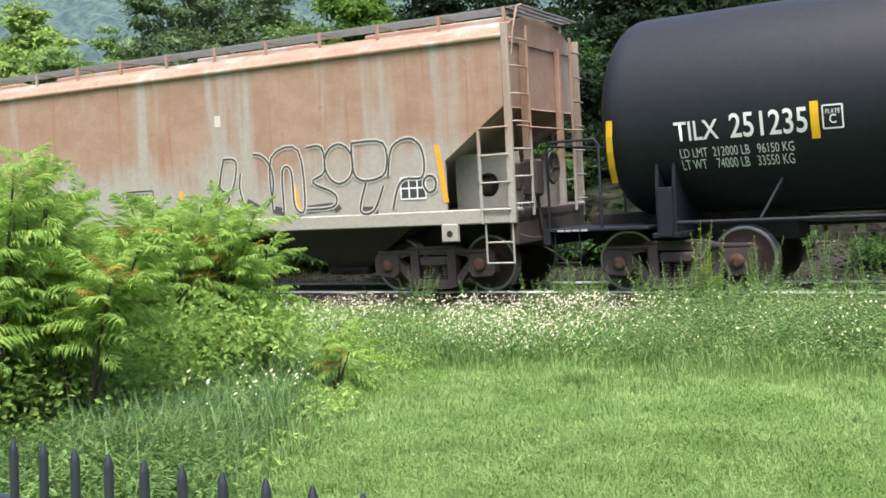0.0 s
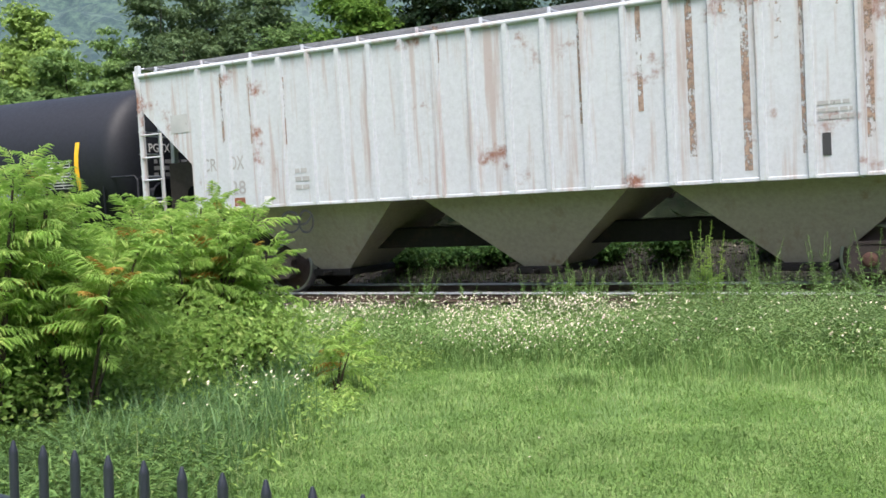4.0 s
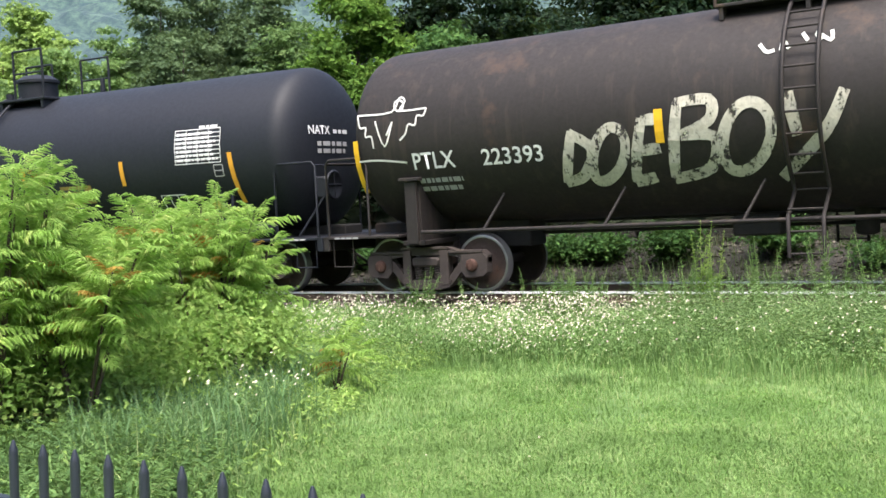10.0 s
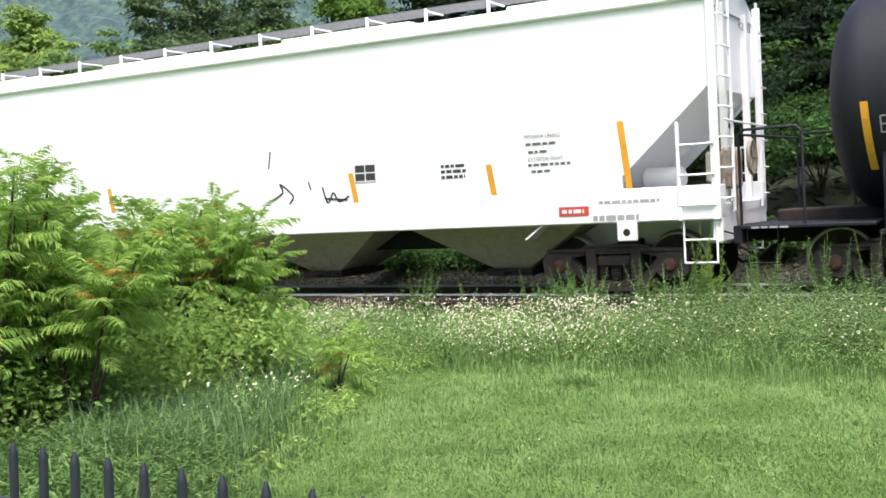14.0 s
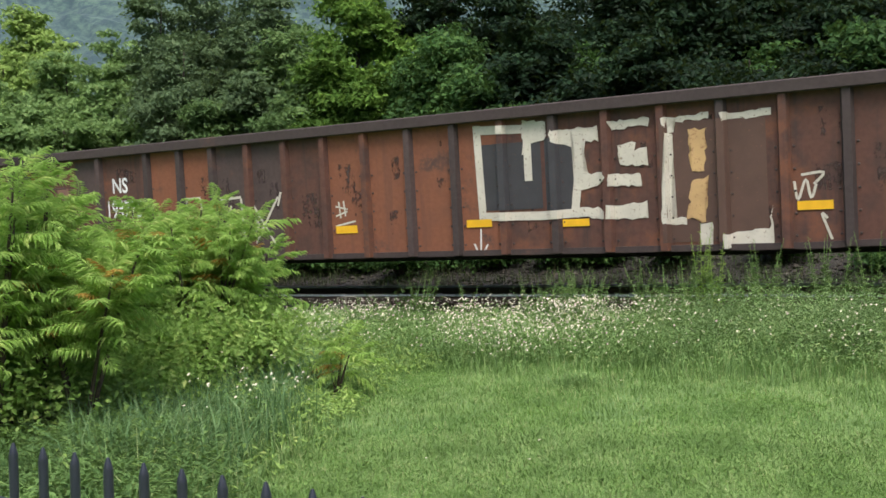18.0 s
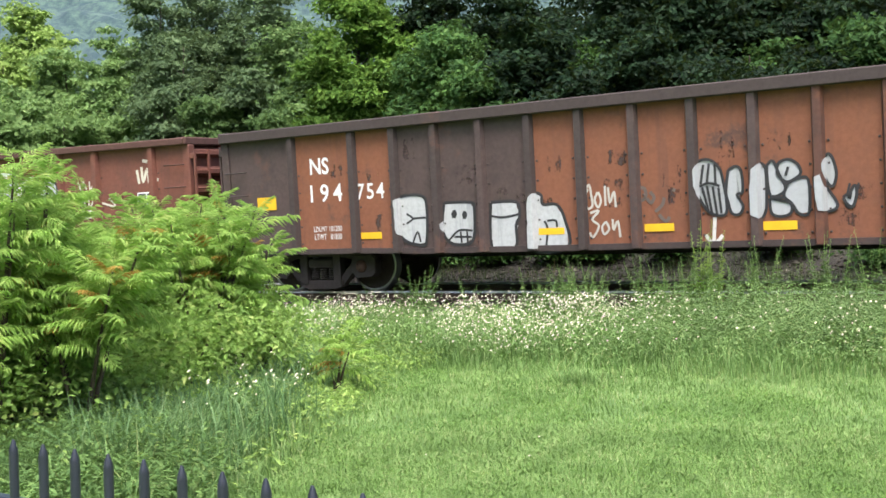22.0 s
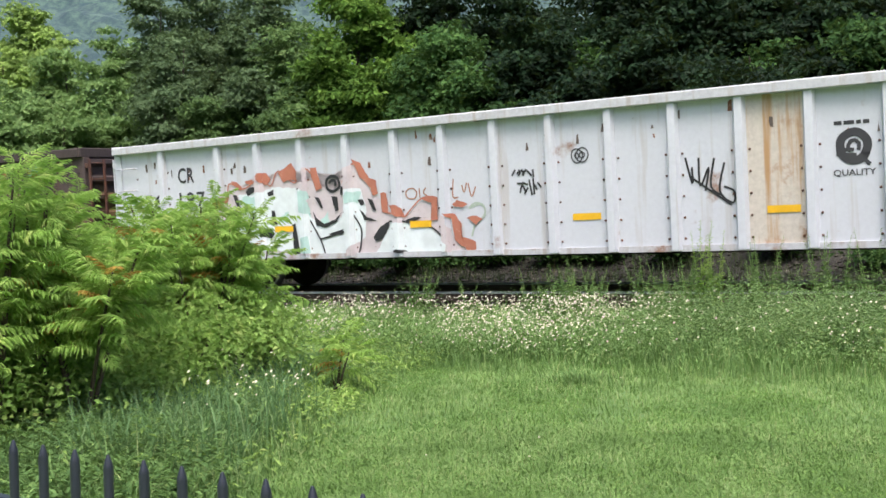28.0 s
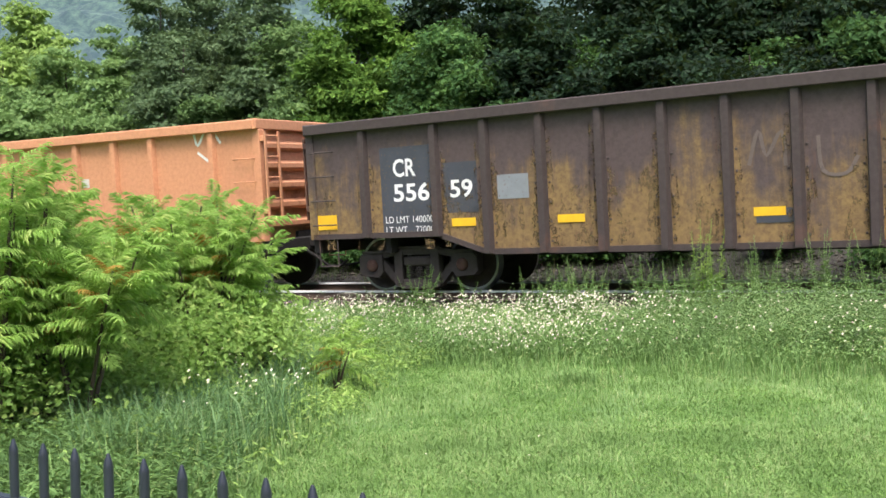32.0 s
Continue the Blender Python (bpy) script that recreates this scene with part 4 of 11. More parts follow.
                part("web_plate", g, mat if mat is M_HOP_TAN else M_UNDER, root)
        # corner post, low ladder on the side, tall ladder round the corner on the end
        for w in (-1, 1):
            part("corner_post", G().box(min(k * (half - 0.12), k * half), max(k * (half - 0.12), k * half), min(w * 1.49, w * 1.56), max(w * 1.49, w * 1.56), zsill[0], zeave + 0.2, 0.01), sill_mat, root)
            g = G().box(k * (half - 0.58) - 0.025, k * (half - 0.58) + 0.025, w * 1.56 - 0.02, w * 1.56 + 0.02, zsill[0], ladder_top, 0.006)
            z = zsill[0] + 0.22
            while z < ladder_top + 0.02:
                g.tube([(k * (half - 0.06), w * 1.575, z), (k * (half - 0.58), w * 1.575, z)], 0.016, 6)
                z += 0.43
            part("side_ladder", g, sill_mat, root)
            g = G()
            xo = k * (half + 0.06)
            g.box(xo - 0.02, xo + 0.02, w * 0.96 - 0.025, w * 0.96 + 0.025, zsill[0] + 0.1, zeave + 0.2, 0.004)
            z = zsill[0] + 0.3
            while z < zeave + 0.15:
                g.tube([(k * half, w * 1.5, z), (xo, w * 1.5, z), (xo, w * 0.96, z)], 0.016, 6)
                z += 0.43
            part("end_ladder", g, mat, root)
            g = G()
            for dx in (0.08, 0.55):
                g.tube([(k * (half - dx), w * 1.5, 0.52), (k * (half - dx), w * 1.5, zsill[0])], 0.018, 6)
            for z in (0.52, 0.85):
                g.tube([(k * (half - 0.08), w * 1.5, z), (k * (half - 0.55), w * 1.5, z)], 0.017, 6)
            part("step", g, sill_mat, root)
            # jacking pad with its round eye
            u = k * (corner + 0.05)
            g = G().box(u - 0.15, u + 0.15, min(w * 1.5, w * 1.58), max(w * 1.5, w * 1.58), zsill[0] - 0.27, zsill[0] + 0.02, 0.015)
            part("jacking_pad", g, sill_mat, root)
            part("pad_eye", G().turned([(w * 1.575, 0.055), (w * 1.584, 0.055)], 12, "y", (u, 0, zsill[0] - 0.14)), M_RUNNING, root)
        # handrail across the end, tie bar and air pipe below it
        part("end_rail", G().tube([(k * (half + 0.05), -1.45, ladder_top), (k * (half + 0.09), -0.9, ladder_top - 0.02), (k * (half + 0.09), 0.9, ladder_top - 0.02), (k * (half + 0.05), 1.45, ladder_top)], 0.017, 6), mat, root)
        part("uncoupling_rod", G().tube([(k * (half - 0.05), -1.46, 0.98), (k * (half + 0.14), -1.3, 0.9), (k * (half + 0.16), -0.7, 0.88), (k * (half + 0.3), -0.15, 0.82)], 0.014, 6), M_TRUCK, root)
    # hopper pockets
    span = 2 * (corner - 0.4)
    for i in range(bays):
        c = -corner + 0.4 + span * (i + 0.5) / bays
        h = span / bays * 0.46
        g = G()
        zt, zb = zsill[0] + 0.12, 0.42
        vs = [(c - h, -1.38, zt), (c + h, -1.38, zt), (c + h, 1.38, zt), (c - h, 1.38, zt), (c - 0.33, -0.62, zb), (c + 0.33, -0.62, zb), (c + 0.33, 0.62, zb), (c - 0.33, 0.62, zb)]
        g.add(vs, [(0, 1, 2, 3), (4, 5, 6, 7), (0, 1, 5, 4), (1, 2, 6, 5), (2, 3, 7, 6), (3, 0, 4, 7)])
        part("hopper_pocket", g, under, root)
        g = G().box(c - 0.42, c + 0.42, -0.75, 0.75, 0.3, 0.42, 0.02).tube([(c, -1.0, 0.36), (c, 1.0, 0.36)], 0.03, 8)
        part("outlet_gate", g, M_RUNNING, root)
    g = G().box(-a, a, -0.3, 0.3, 0.75, 1.1, 0.02)
    part("centre_sill", g, M_RUNNING, root)
    # walkway on the roof: long bars on brackets, with the hatches between
    for w in (-1, 1):
        n = int(half * 2 / 1.15)
        for i in range(n + 1):
            u = -half + 0.2 + (2 * half - 0.4) * i / n
            g = G().box(u - 0.025, u + 0.025, min(w * 1.17, w * 1.21), max(w * 1.17, w * 1.21), zeave + (ztop - zeave) * 0.55, ztop + 0.08, 0.005)
            g.box(u - 0.015, u + 0.015, min(w * 0.6, w * 1.2), max(w * 0.6, w * 1.2), ztop + 0.035, ztop + 0.06)
            part("walk_bracket", g, mat, root)
        for j in range(7):
            y = w * (0.62 + 0.09 * j)
            part("walk_bar", G().box(-half - 0.1, half + 0.1, y - 0.014, y + 0.014, ztop + 0.06, ztop + 0.09), M_WALK, root)
    for k in (-1, 1):
        for j in range(4):
            x = k * (half - 0.1) - 0.25 + 0.14 * j
            part("walk_bar", G().box(x, x + 0.05, -1.2, 1.2, ztop + 0.062, ztop + 0.088), M_WALK, root)
        part("roof_grab", G().tube([(k * (half + 0.1), -1.2, ztop + 0.08), (k * (half + 0.12), -1.42, ztop + 0.02), (k * (half + 0.08), -1.5, zeave + 0.1), (k * (half + 0.03), -1.5, zeave - 0.3)], 0.016, 6), mat, root)
    for i in range(4):
        u = -half + half * 2 * (i + 0.5) / 4
        g = G().box(u - 1.4, u + 1.4, -0.3, 0.3, ztop - 0.02, ztop + 0.09, 0.02)
        part("roof_hatch", g, roof_mat, root)
    # brake gear on the leading end: gear box on a bracket, hand wheel, cylinder, reservoir
    gear = M_GEAR if mat is M_HOP_WHITE else M_UNDER_TAN if mat is M_HOP_OLD else M_UNDER
    part("brake_box", G().box(half - 0.14, half + 0.12, -0.95, -0.62, 1.55, 2.15, 0.04).box(half - 0.3, half - 0.1, -1.15, -0.9, 1.65, 2.1, 0.03), gear, root)
    g = G().turned([(half + 0.2, 0.25), (half + 0.23, 0.28), (half + 0.26, 0.25), (half + 0.23, 0.22)], 22, "x", (0, -0.5, 2.0))
    for q in range(5):
        c_, s_ = 0.24 * math.cos(q * 1.257), 0.24 * math.sin(q * 1.257)
        g.tube([(half + 0.23, -0.5, 2.0), (half + 0.23, -0.5 + c_, 2.0 + s_)], 0.013, 5)
    part("brake_wheel", g, gear, root)
    part("brake_pipe", G().tube([(half + 0.02, -0.7, 1.6), (half + 0.05, -0.68, 1.2), (half + 0.02, -0.5, 0.8)], 0.03, 6).tube([(half - 0.05, -1.1, 1.7), (half - 0.1, -1.2, 1.2)], 0.02, 6), gear, root)
    g = G().turned([(half - 1.35, 0.1), (half - 1.3, 0.17), (half - 0.75, 0.17), (half - 0.7, 0.1)], 16, "x", (0, -0.75, 1.75 if mat is not M_HOP_OLD else 1.95))
    part("brake_cylinder", g, mat if mat is not M_HOP_TAN else M_UNDER, root)
    return root


# ================= gondolas =================
def gondola_car(label, s0, half, a, ribs, mats, rib_mat, chord_mat, top=2.85, end_low=0.74, belly=0.57, cut=(5.6, 6.9), seed=0, end_mat=None, chord=0.18):
    rear, front = half
    root = freight_car("gondola_car", label, "gondola car", s0, a, max(half) + 0.1)
    W = 1.50
    rnd = random.Random(seed)
    us = sorted([-u for u in ribs] + list(ribs)) if ribs[0] > 0.2 else sorted([-u for u in ribs[1:]] + list(ribs))
    edges = [-rear] + us + [front]
    RIBS[root.name] = (us, belly, top - chord)

    def low(u):
        u = abs(u)
        return belly if u <= cut[0] else end_low if u >= cut[1] else belly + (end_low - belly) * (u - cut[0]) / (cut[1] - cut[0])

    for w in (-1, 1):
        for i in range(len(edges) - 1):
            x0, x1 = edges[i], edges[i + 1]
            y0, y1 = sorted((w * W, w * (W - 0.04)))
            g = G().prism([(x0, low(x0) + 0.06), (x1, low(x1) + 0.06), (x1, top - chord), (x0, top - chord)], y0, y1)
            part("side_panel", g, mats[(i + (0 if w < 0 else 3)) % len(mats)] if w > 0 else mats[i % len(mats)], root)
        for u in us:
            z0 = low(u)
            g = G()
            wide = 0.085
            vs = []
            for z, dep in ((z0 + 0.02, 0.11), (top - chord, 0.085)):
                vs += [(u - wide, w * W, z), (u - wide * 0.6, w * (W + dep), z), (u + wide * 0.6, w * (W + dep), z), (u + wide, w * W, z)]
            g.add(vs, [(0, 1, 5, 4), (1, 2, 6, 5), (2, 3, 7, 6), (0, 3, 2, 1), (4, 5, 6, 7), (0, 4, 7, 3)])
            part("rib", g, rib_mat if not isinstance(rib_mat, (list, tuple)) else rnd.choice(rib_mat), root)
            g = G()
            for q in range(5):
                for dx in (-0.12, 0.12):
                    z = z0 + 0.18 + q * 0.3
                    g.turned([(w * W, 0.02), (w * (W + 0.012), 0.016), (w * (W + 0.018), 0.004)], 6, "y", (u + dx, 0, z))
            rv = part("rivets", g, chord_mat if rib_mat is not M_GON_W else M_GON_A, root)
            rv["kind"] = "stuff"
        # chords
        g = G().box(-rear, front, min(w * (W - 0.05), w * (W + 0.12)), max(w * (W - 0.05), w * (W + 0.12)), top - chord, top, 0.015)
        part("top_chord", g, chord_mat, root)
        g = G()
        y0, y1 = sorted((w * (W - 0.1), w * (W + 0.03)))
        pts = [(-rear, end_low), (-cut[1], end_low), (-cut[0], belly), (cut[0], belly), (cut[1], end_low), (front, end_low)]
        outline = pts + [(x, z + 0.09) for x, z in reversed(pts)]
        g.prism(outline, y0, y1)
        part("bottom_chord", g, chord_mat, root)
        # grab irons and corner ladder
        for k in (-1, 1):
            half = front if k > 0 else rear
            for j in range(4):
                z = end_low + 0.25 + j * 0.42
                x0 = k * (half - 0.05)
                x1 = k * (half - 0.5)
                g = G().tube([(x0, w * W, z), (x0, w * (W + 0.09), z), (x1, w * (W + 0.09), z), (x1, w * W, z)], 0.013, 5)
                part("grab_iron", g, chord_mat, root)
            g = G()
            for dx in (0.1, 0.5):
                g.tube([(k * (half - dx), w * 1.5, 0.5), (k * (half - dx), w * 1.5, end_low)], 0.013, 5)
            g.tube([(k * (half - 0.1), w * 1.5, 0.5), (k * (half - 0.5), w * 1.5, 0.5)], 0.014, 6)
            part("step", g, chord_mat if chord_mat is not M_CHORD_WHITE else M_BROWN_DARK, root)
    em = end_mat or mats[0]
    for k in (-1, 1):
        half = front if k > 0 else rear
        x0, x1 = sorted((k * (half - 0.12), k * (half - 0.06)))
        g = G().box(x0, x1, -W, W, end_low, top - 0.1, 0.005)
        part("end_panel", g, em, root)
        for j in range(5):
            z = end_low + 0.2 + j * 0.36
            g = G().prism([(k * (half - 0.06), z), (k * (half + 0.06), z + 0.06), (k * (half + 0.06), z + 0.14), (k * (half - 0.06), z + 0.2)], -W + 0.12, W - 0.12)
            part("end_rib", g, em, root)
        g = G().box(min(k * (half - 0.16), k * (half + 0.06)), max(k * (half - 0.16), k * (half + 0.06)), -W - 0.1, W + 0.1, top - chord, top + 0.01, 0.015)
        part("end_chord", g, chord_mat, root)
        for w in (-1, 1):
            g = G().box(min(k * (half - 0.1), k * (half + 0.07)), max(k * (half - 0.1), k * (half + 0.07)), min(w * (W - 0.14), w * (W + 0.03)), max(w * (W - 0.14), w * (W + 0.03)), end_low, top - chord, 0.01)
            part("corner_post", g, em, root)
            g = G()
            xo = k * (half + 0.15)
            for y in (w * 1.46, w * 1.05):
                g.box(xo - 0.015, xo + 0.015, y - 0.03, y + 0.03, end_low + 0.35, top - 0.22, 0.004)
            for z in (top - 0.35, end_low + 0.55):
                g.box(min(k * (half + 0.0), xo), max(k * (half + 0.0), xo), w * 1.46 - 0.05, w * 1.46 + 0.05, z - 0.05, z + 0.05, 0.006)
            for j in range(5):
                z = end_low + 0.4 + j * (top - end_low - 0.7) / 4
                g.tube([(xo, w * 1.46, z), (xo, w * 1.05, z)], 0.015, 6)
            part("end_ladder", g, em if em is not M_GON_Y else M_GON_A, root)
        g = G().box(min(k * (a - 1.2), k * half), max(k * (a - 1.2), k * half), -0.35, 0.35, 0.7, 1.1, 0.02).box(min(k * (half - 0.1), k * (half + 0.08)), max(k * (half - 0.1), k * (half + 0.08)), -1.45, 1.45, 0.72, 0.98, 0.02)
        part("end_sill", g, M_RUNNING, root)
    g = G().box(-rear + 0.1, front - 0.1, -W + 0.05, W - 0.05, 0.98, 1.06).box(-a, a, -0.3, 0.3, 0.55, 0.95, 0.02)
    for i in range(9):
        u = -rear + 1.5 + (rear + front - 3) * i / 8
        g.box(u - 0.06, u + 0.06, -W + 0.1, W - 0.1, 0.7, 0.98)
    part("floor_frame", g, M_RUNNING, root)
    return root

# ================= the train, from its front to its rear =================
SH = shell_y(TANK_R, TANK_Z)


SH2, SH3 = shell_y(TANK_R, TANK_Z, 0.017), shell_y(TANK_R, TANK_Z, 0.022)
HP, HP2, HP3 = flat_y(-1.536), flat_y(-1.541), flat_y(-1.546)
SILL, SILL2 = flat_y(-1.556), flat_y(-1.562)
GP, GP2, GP3, GP4, GP5 = flat_y(-1.504), flat_y(-1.509), flat_y(-1.514), flat_y(-1.519), flat_y(-1.524)
tank_a = tank_car("black tank car with white lettering and amber reflectors", 0.97, 8.45, (7.13, 7.43), 6.53, M_BLACK)
hopper_a = hopper_car("rust-stained grey covered hopper car with sprayed letters", -15.97, 7.87, 6.18, M_HOP_TAN, M_UNDER, (1.15, 1.39), 4.07, 4.49, (2.19, 3.0), 6.65)
hopper_b = hopper_car("old white ribbed covered hopper car streaked with rust", -32.99, 7.97, 6.0, M_HOP_OLD, M_UNDER_TAN, (1.6, 1.62), 4.24, 4.36, (2.48, 3.56), 6.66,
                      ribs=[-6.36 + 0.636 * i for i in range(21)], bays=3)
tank_b = tank_car("black tank car with sprayed tags and yellow reflectors", -49.37, 8.1, (6.63, 7.21), 6.0, M_BLACK, 0.48)
tank_c = tank_car("weathered brownish black tank car with large white sprayed letters", -65.8, 8.45, (7.43, 7.63), 6.66, M_BLACK_OLD, -0.3, 1.95)
tank_d = tank_car("clean black tank car with white lettering", -83.29, 8.75, (7.06, 7.72), 6.67, M_BLACK, 0.48)
hopper_c = hopper_car("clean white covered hopper car with smooth curved sides", -101.73, 9.33, 7.63, M_HOP_WHITE, M_UNDER_TAN, (1.13, 1.63), 4.27, 4.66, (1.81, 3.03), 7.9, bays=4)
NS_RIBS = [0.0, 0.85, 1.72, 2.56, 3.4, 4.25, 5.09, 5.9, 6.75, 8.06]
CR_RIBS = [0.475, 1.43, 2.37, 3.29, 4.26, 5.23, 6.21, 7.15, 8.58]
O_, B_, D_ = M_GON_B, M_GON_A, M_GON_C
W_, R_ = M_GON_W, M_GON_W_RUST
gon_a = gondola_car("brown gondola car with orange primer panels and white number", -121.52, (9.58, 9.53), 7.9, NS_RIBS,
                    [B_, B_, O_, O_, D_, D_, B_, O_, O_, O_, O_, B_, B_, B_, B_, B_, B_, B_, B_, B_], [M_BROWN_DARK, M_GON_C, M_BROWN_DARK, M_GON_A], M_BROWN_DARK, top=2.97, end_low=0.73, belly=0.70, cut=(5.4, 6.65), seed=1)
gon_b = gondola_car("brown gondola car with orange primer panels and sprayed tags", -141.79, (9.65, 9.45), 7.9, NS_RIBS,
                    [D_, O_, O_, D_, D_, D_, O_, O_, O_, O_, O_, O_, O_, O_, D_, D_, D_, O_, B_, B_], [M_BROWN_DARK, M_GON_C, M_BROWN_DARK, M_GON_A], M_BROWN_DARK, top=2.97, end_low=0.73, belly=0.70, cut=(5.4, 6.65), seed=2)
CR_SHAPE = dict(end_low=0.97, belly=0.66, cut=(6.27, 7.2))
gon_c = gondola_car("red-brown gondola car covered by a silver sprayed piece", -161.94, (9.64, 9.41), 7.9, CR_RIBS, [M_GON_D], M_GON_D, M_CHORD_RED, top=2.98, chord=0.13, seed=3, **CR_SHAPE)
gon_d = gondola_car("white gondola car with rust marks and sprayed tags", -181.88, (9.80, 9.34), 7.9, CR_RIBS, [W_] * 12 + [R_] + [W_] * 6, M_GON_W, M_CHORD_WHITE, top=2.91, chord=0.15, seed=4, **CR_SHAPE)
gon_e = gondola_car("dark brown gondola car with yellowed worn paint", -202.29, (9.75, 9.48), 7.9, CR_RIBS, [M_GON_Y], M_BROWN_DARK, M_BROWN_DARK, top=2.97, seed=5, **CR_SHAPE)
gon_f = gondola_car("faded orange gondola car with high sides", -222.95, (9.75, 9.58), 7.9, CR_RIBS, [M_GON_O], M_GON_O, M_GON_O, top=3.18, seed=6, **CR_SHAPE)

M_SPRAY_PALE = paint("spray_pale", (0.52, 0.5, 0.45), 0.7, 0.2, (0.35, 0.28, 0.22))
M_SPRAY_DARK = paint("spray_charcoal", (0.06, 0.06, 0.06), 0.7, 0.15, (0.3, 0.25, 0.2))
M_SPRAY_DARK2 = paint("spray_dark_grey", (0.045, 0.045, 0.05), 0.7, 0.2, (0.09, 0.05, 0.04))
M_SILVER = steel("spray_silver_worn", (0.40, 0.42, 0.44), (0.31, 0.32, 0.32), (0.36, 0.31, 0.22), 0.15, 0.55, 0.6, grain=0.88)
M_SPRAY_DIM2 = paint("spray_mid_grey", (0.16, 0.15, 0.14), 0.7, 0.2, (0.3, 0.25, 0.2))
M_SPRAY_OLD = paint("spray_old_white", (0.60, 0.57, 0.48), 0.75, 0.3, (0.22, 0.16, 0.11))
M_SPRAY_WORN = worn_film("spray_worn_white", (0.60, 0.57, 0.48), (0.42, 0.39, 0.32), 0.95)
M_SPRAY_BROWN = paint("spray_brown", (0.10, 0.055, 0.04), 0.7, 0.2, (0.16, 0.08, 0.05))
M_SPRAY_BROWN2 = paint("faded_stencil", (0.22, 0.12, 0.09), 0.7, 0.4, (0.12, 0.06, 0.05))
M_SPRAY_PINK = paint("primer_pink", (0.24, 0.13, 0.10), 0.7, 0.2, (0.15, 0.07, 0.05))
M_SPRAY_PINKISH = paint("spray_pink_white", (0.62, 0.55, 0.57), 0.7, 0.15, (0.35, 0.24, 0.2))
M_SPRAY_TAN = paint("spray_tan", (0.55, 0.36, 0.16), 0.7, 0.4, (0.3, 0.15, 0.08))
M_SPRAY_ICE = paint("spray_ice", (0.74, 0.8, 0.82), 0.7)
M_SPRAY_SAGE = paint("spray_sage", (0.42, 0.5, 0.42), 0.7)
M_SPRAY_RUSTY = paint("spray_rusty", (0.4, 0.17, 0.08), 0.7, 0.3, (0.15, 0.08, 0.05))
M_SPRAY_SLATE = paint("paint_slate", (0.05, 0.055, 0.07), 0.65, 0.3, (0.12, 0.08, 0.05))
M_SPRAY_GREENISH = paint("paint_green", (0.2, 0.42, 0.3), 0.65, 0.3, (0.12, 0.08, 0.05))
M_SPRAY_GREYBLUE = paint("paint_grey_blue", (0.22, 0.24, 0.26), 0.65, 0.3, (0.12, 0.08, 0.06))
M_SPRAY_FAINT = paint("spray_faint", (0.13, 0.10, 0.085), 0.7, 0.4, (0.08, 0.06, 0.055))
M_SIGN_DULL = paint("placard_dull_yellow", (0.28, 0.2, 0.05), 0.6, 0.2, (0.1, 0.08, 0.03))
# Film for rust together with the shaded flanks of the hopper's ribs.
M_RUST_RIB_SHADE = worn_film("brown_rust_rib_shade", (0.20, 0.13, 0.10), (0.34, 0.25, 0.20), 0.75)
M_RUST_STAIN = worn_film("orange_rust_stain", (0.30, 0.15, 0.09), (0.40, 0.26, 0.18), 0.35)
M_RUST = paint("rust_and_shade_run", (0.23, 0.09, 0.05), 0.8, 0.5, (0.45, 0.36, 0.32))
M_RED = paint("label_red", (0.6, 0.07, 0.06), 0.5)


def head_lettering(root, front, words, y0, y1, z0, z1, material, dished=True):
    """Words on the leading end, dished or flat, read from ahead of the car."""
    me = text_mesh(words, 0.012)
    co = np.empty(len(me.vertices) * 3)
    me.vertices.foreach_get("co", co)
    co = co.reshape(-1, 3)
    lo, hi = co.min(0), co.max(0)
    y = y0 + (co[:, 0] - lo[0]) / (hi[0] - lo[0]) * (y1 - y0)
    z = z0 + (co[:, 1] - lo[1]) / (hi[1] - lo[1]) * (z1 - z0)
    x = [front + (head_out(math.hypot(p, q - TANK_Z)) if dished else 0.0) + 0.014 for p, q in zip(y, z)]
    me.vertices.foreach_set("co", np.stack([x, y, z], axis=1).ravel())
    me.materials.append(material)
    me.update()
    part("lettering", me, material, root)


def head_bars(root, front, y0, y1, z0, z1, rows, material, seed):
    """Small rows of writing on the leading head that cannot be read."""
    rnd = random.Random(seed)
    g = G()
    for r in range(rows):
        y, z = y0, z0 + (z1 - z0) * r / rows
        h = 0.6 * (z1 - z0) / rows
        while y < y1 - 0.05:
            w = min(y1 - y, rnd.uniform(0.08, 0.22))
            g.add([(front + head_out(math.hypot(p, q - TANK_Z)) + 0.014, p, q) for p, q in ((y, z), (y + w, z), (y + w, z + h), (y, z + h))], [(0, 1, 2, 3)])
            y += w + 0.05
    part("stencil", g, material, root)["kind"] = "stuff"


head_lettering(hopper_c, 9.23, "HCBX 1606", 0.35, 1.2, 4.02, 4.14, M_LETTER_BLACK, False)
head_lettering(tank_b, 7.21, "PGTX 75705", -0.75, 0.45, 2.84, 3.02, M_WHT)
head_bars(tank_b, 7.21, -0.65, 0.5, 2.35, 2.75, 3, M_STENCIL, 4)
head_lettering(tank_c, 7.63, "PTLX 223393", -0.8, 0.35, 2.62, 2.76, M_STENCIL)
head_bars(tank_c, 7.63, -0.5, 0.1, 2.4, 2.58, 2, M_STENCIL, 5)
head_bars(tank_c, 7.63, -0.5, 0.1, 1.55, 1.95, 3, M_SPRAY_DIM, 6)
head_lettering(tank_d, 7.72, "NATX", -0.9, -0.3, 2.9, 3.06, M_WHT)
head_bars(tank_d, 7.72, -0.2, 0.3, 2.92, 3.04, 1, M_WHT, 7)
head_bars(tank_d, 7.72, -0.7, 0.25, 2.55, 2.82, 2, M_STENCIL, 8)
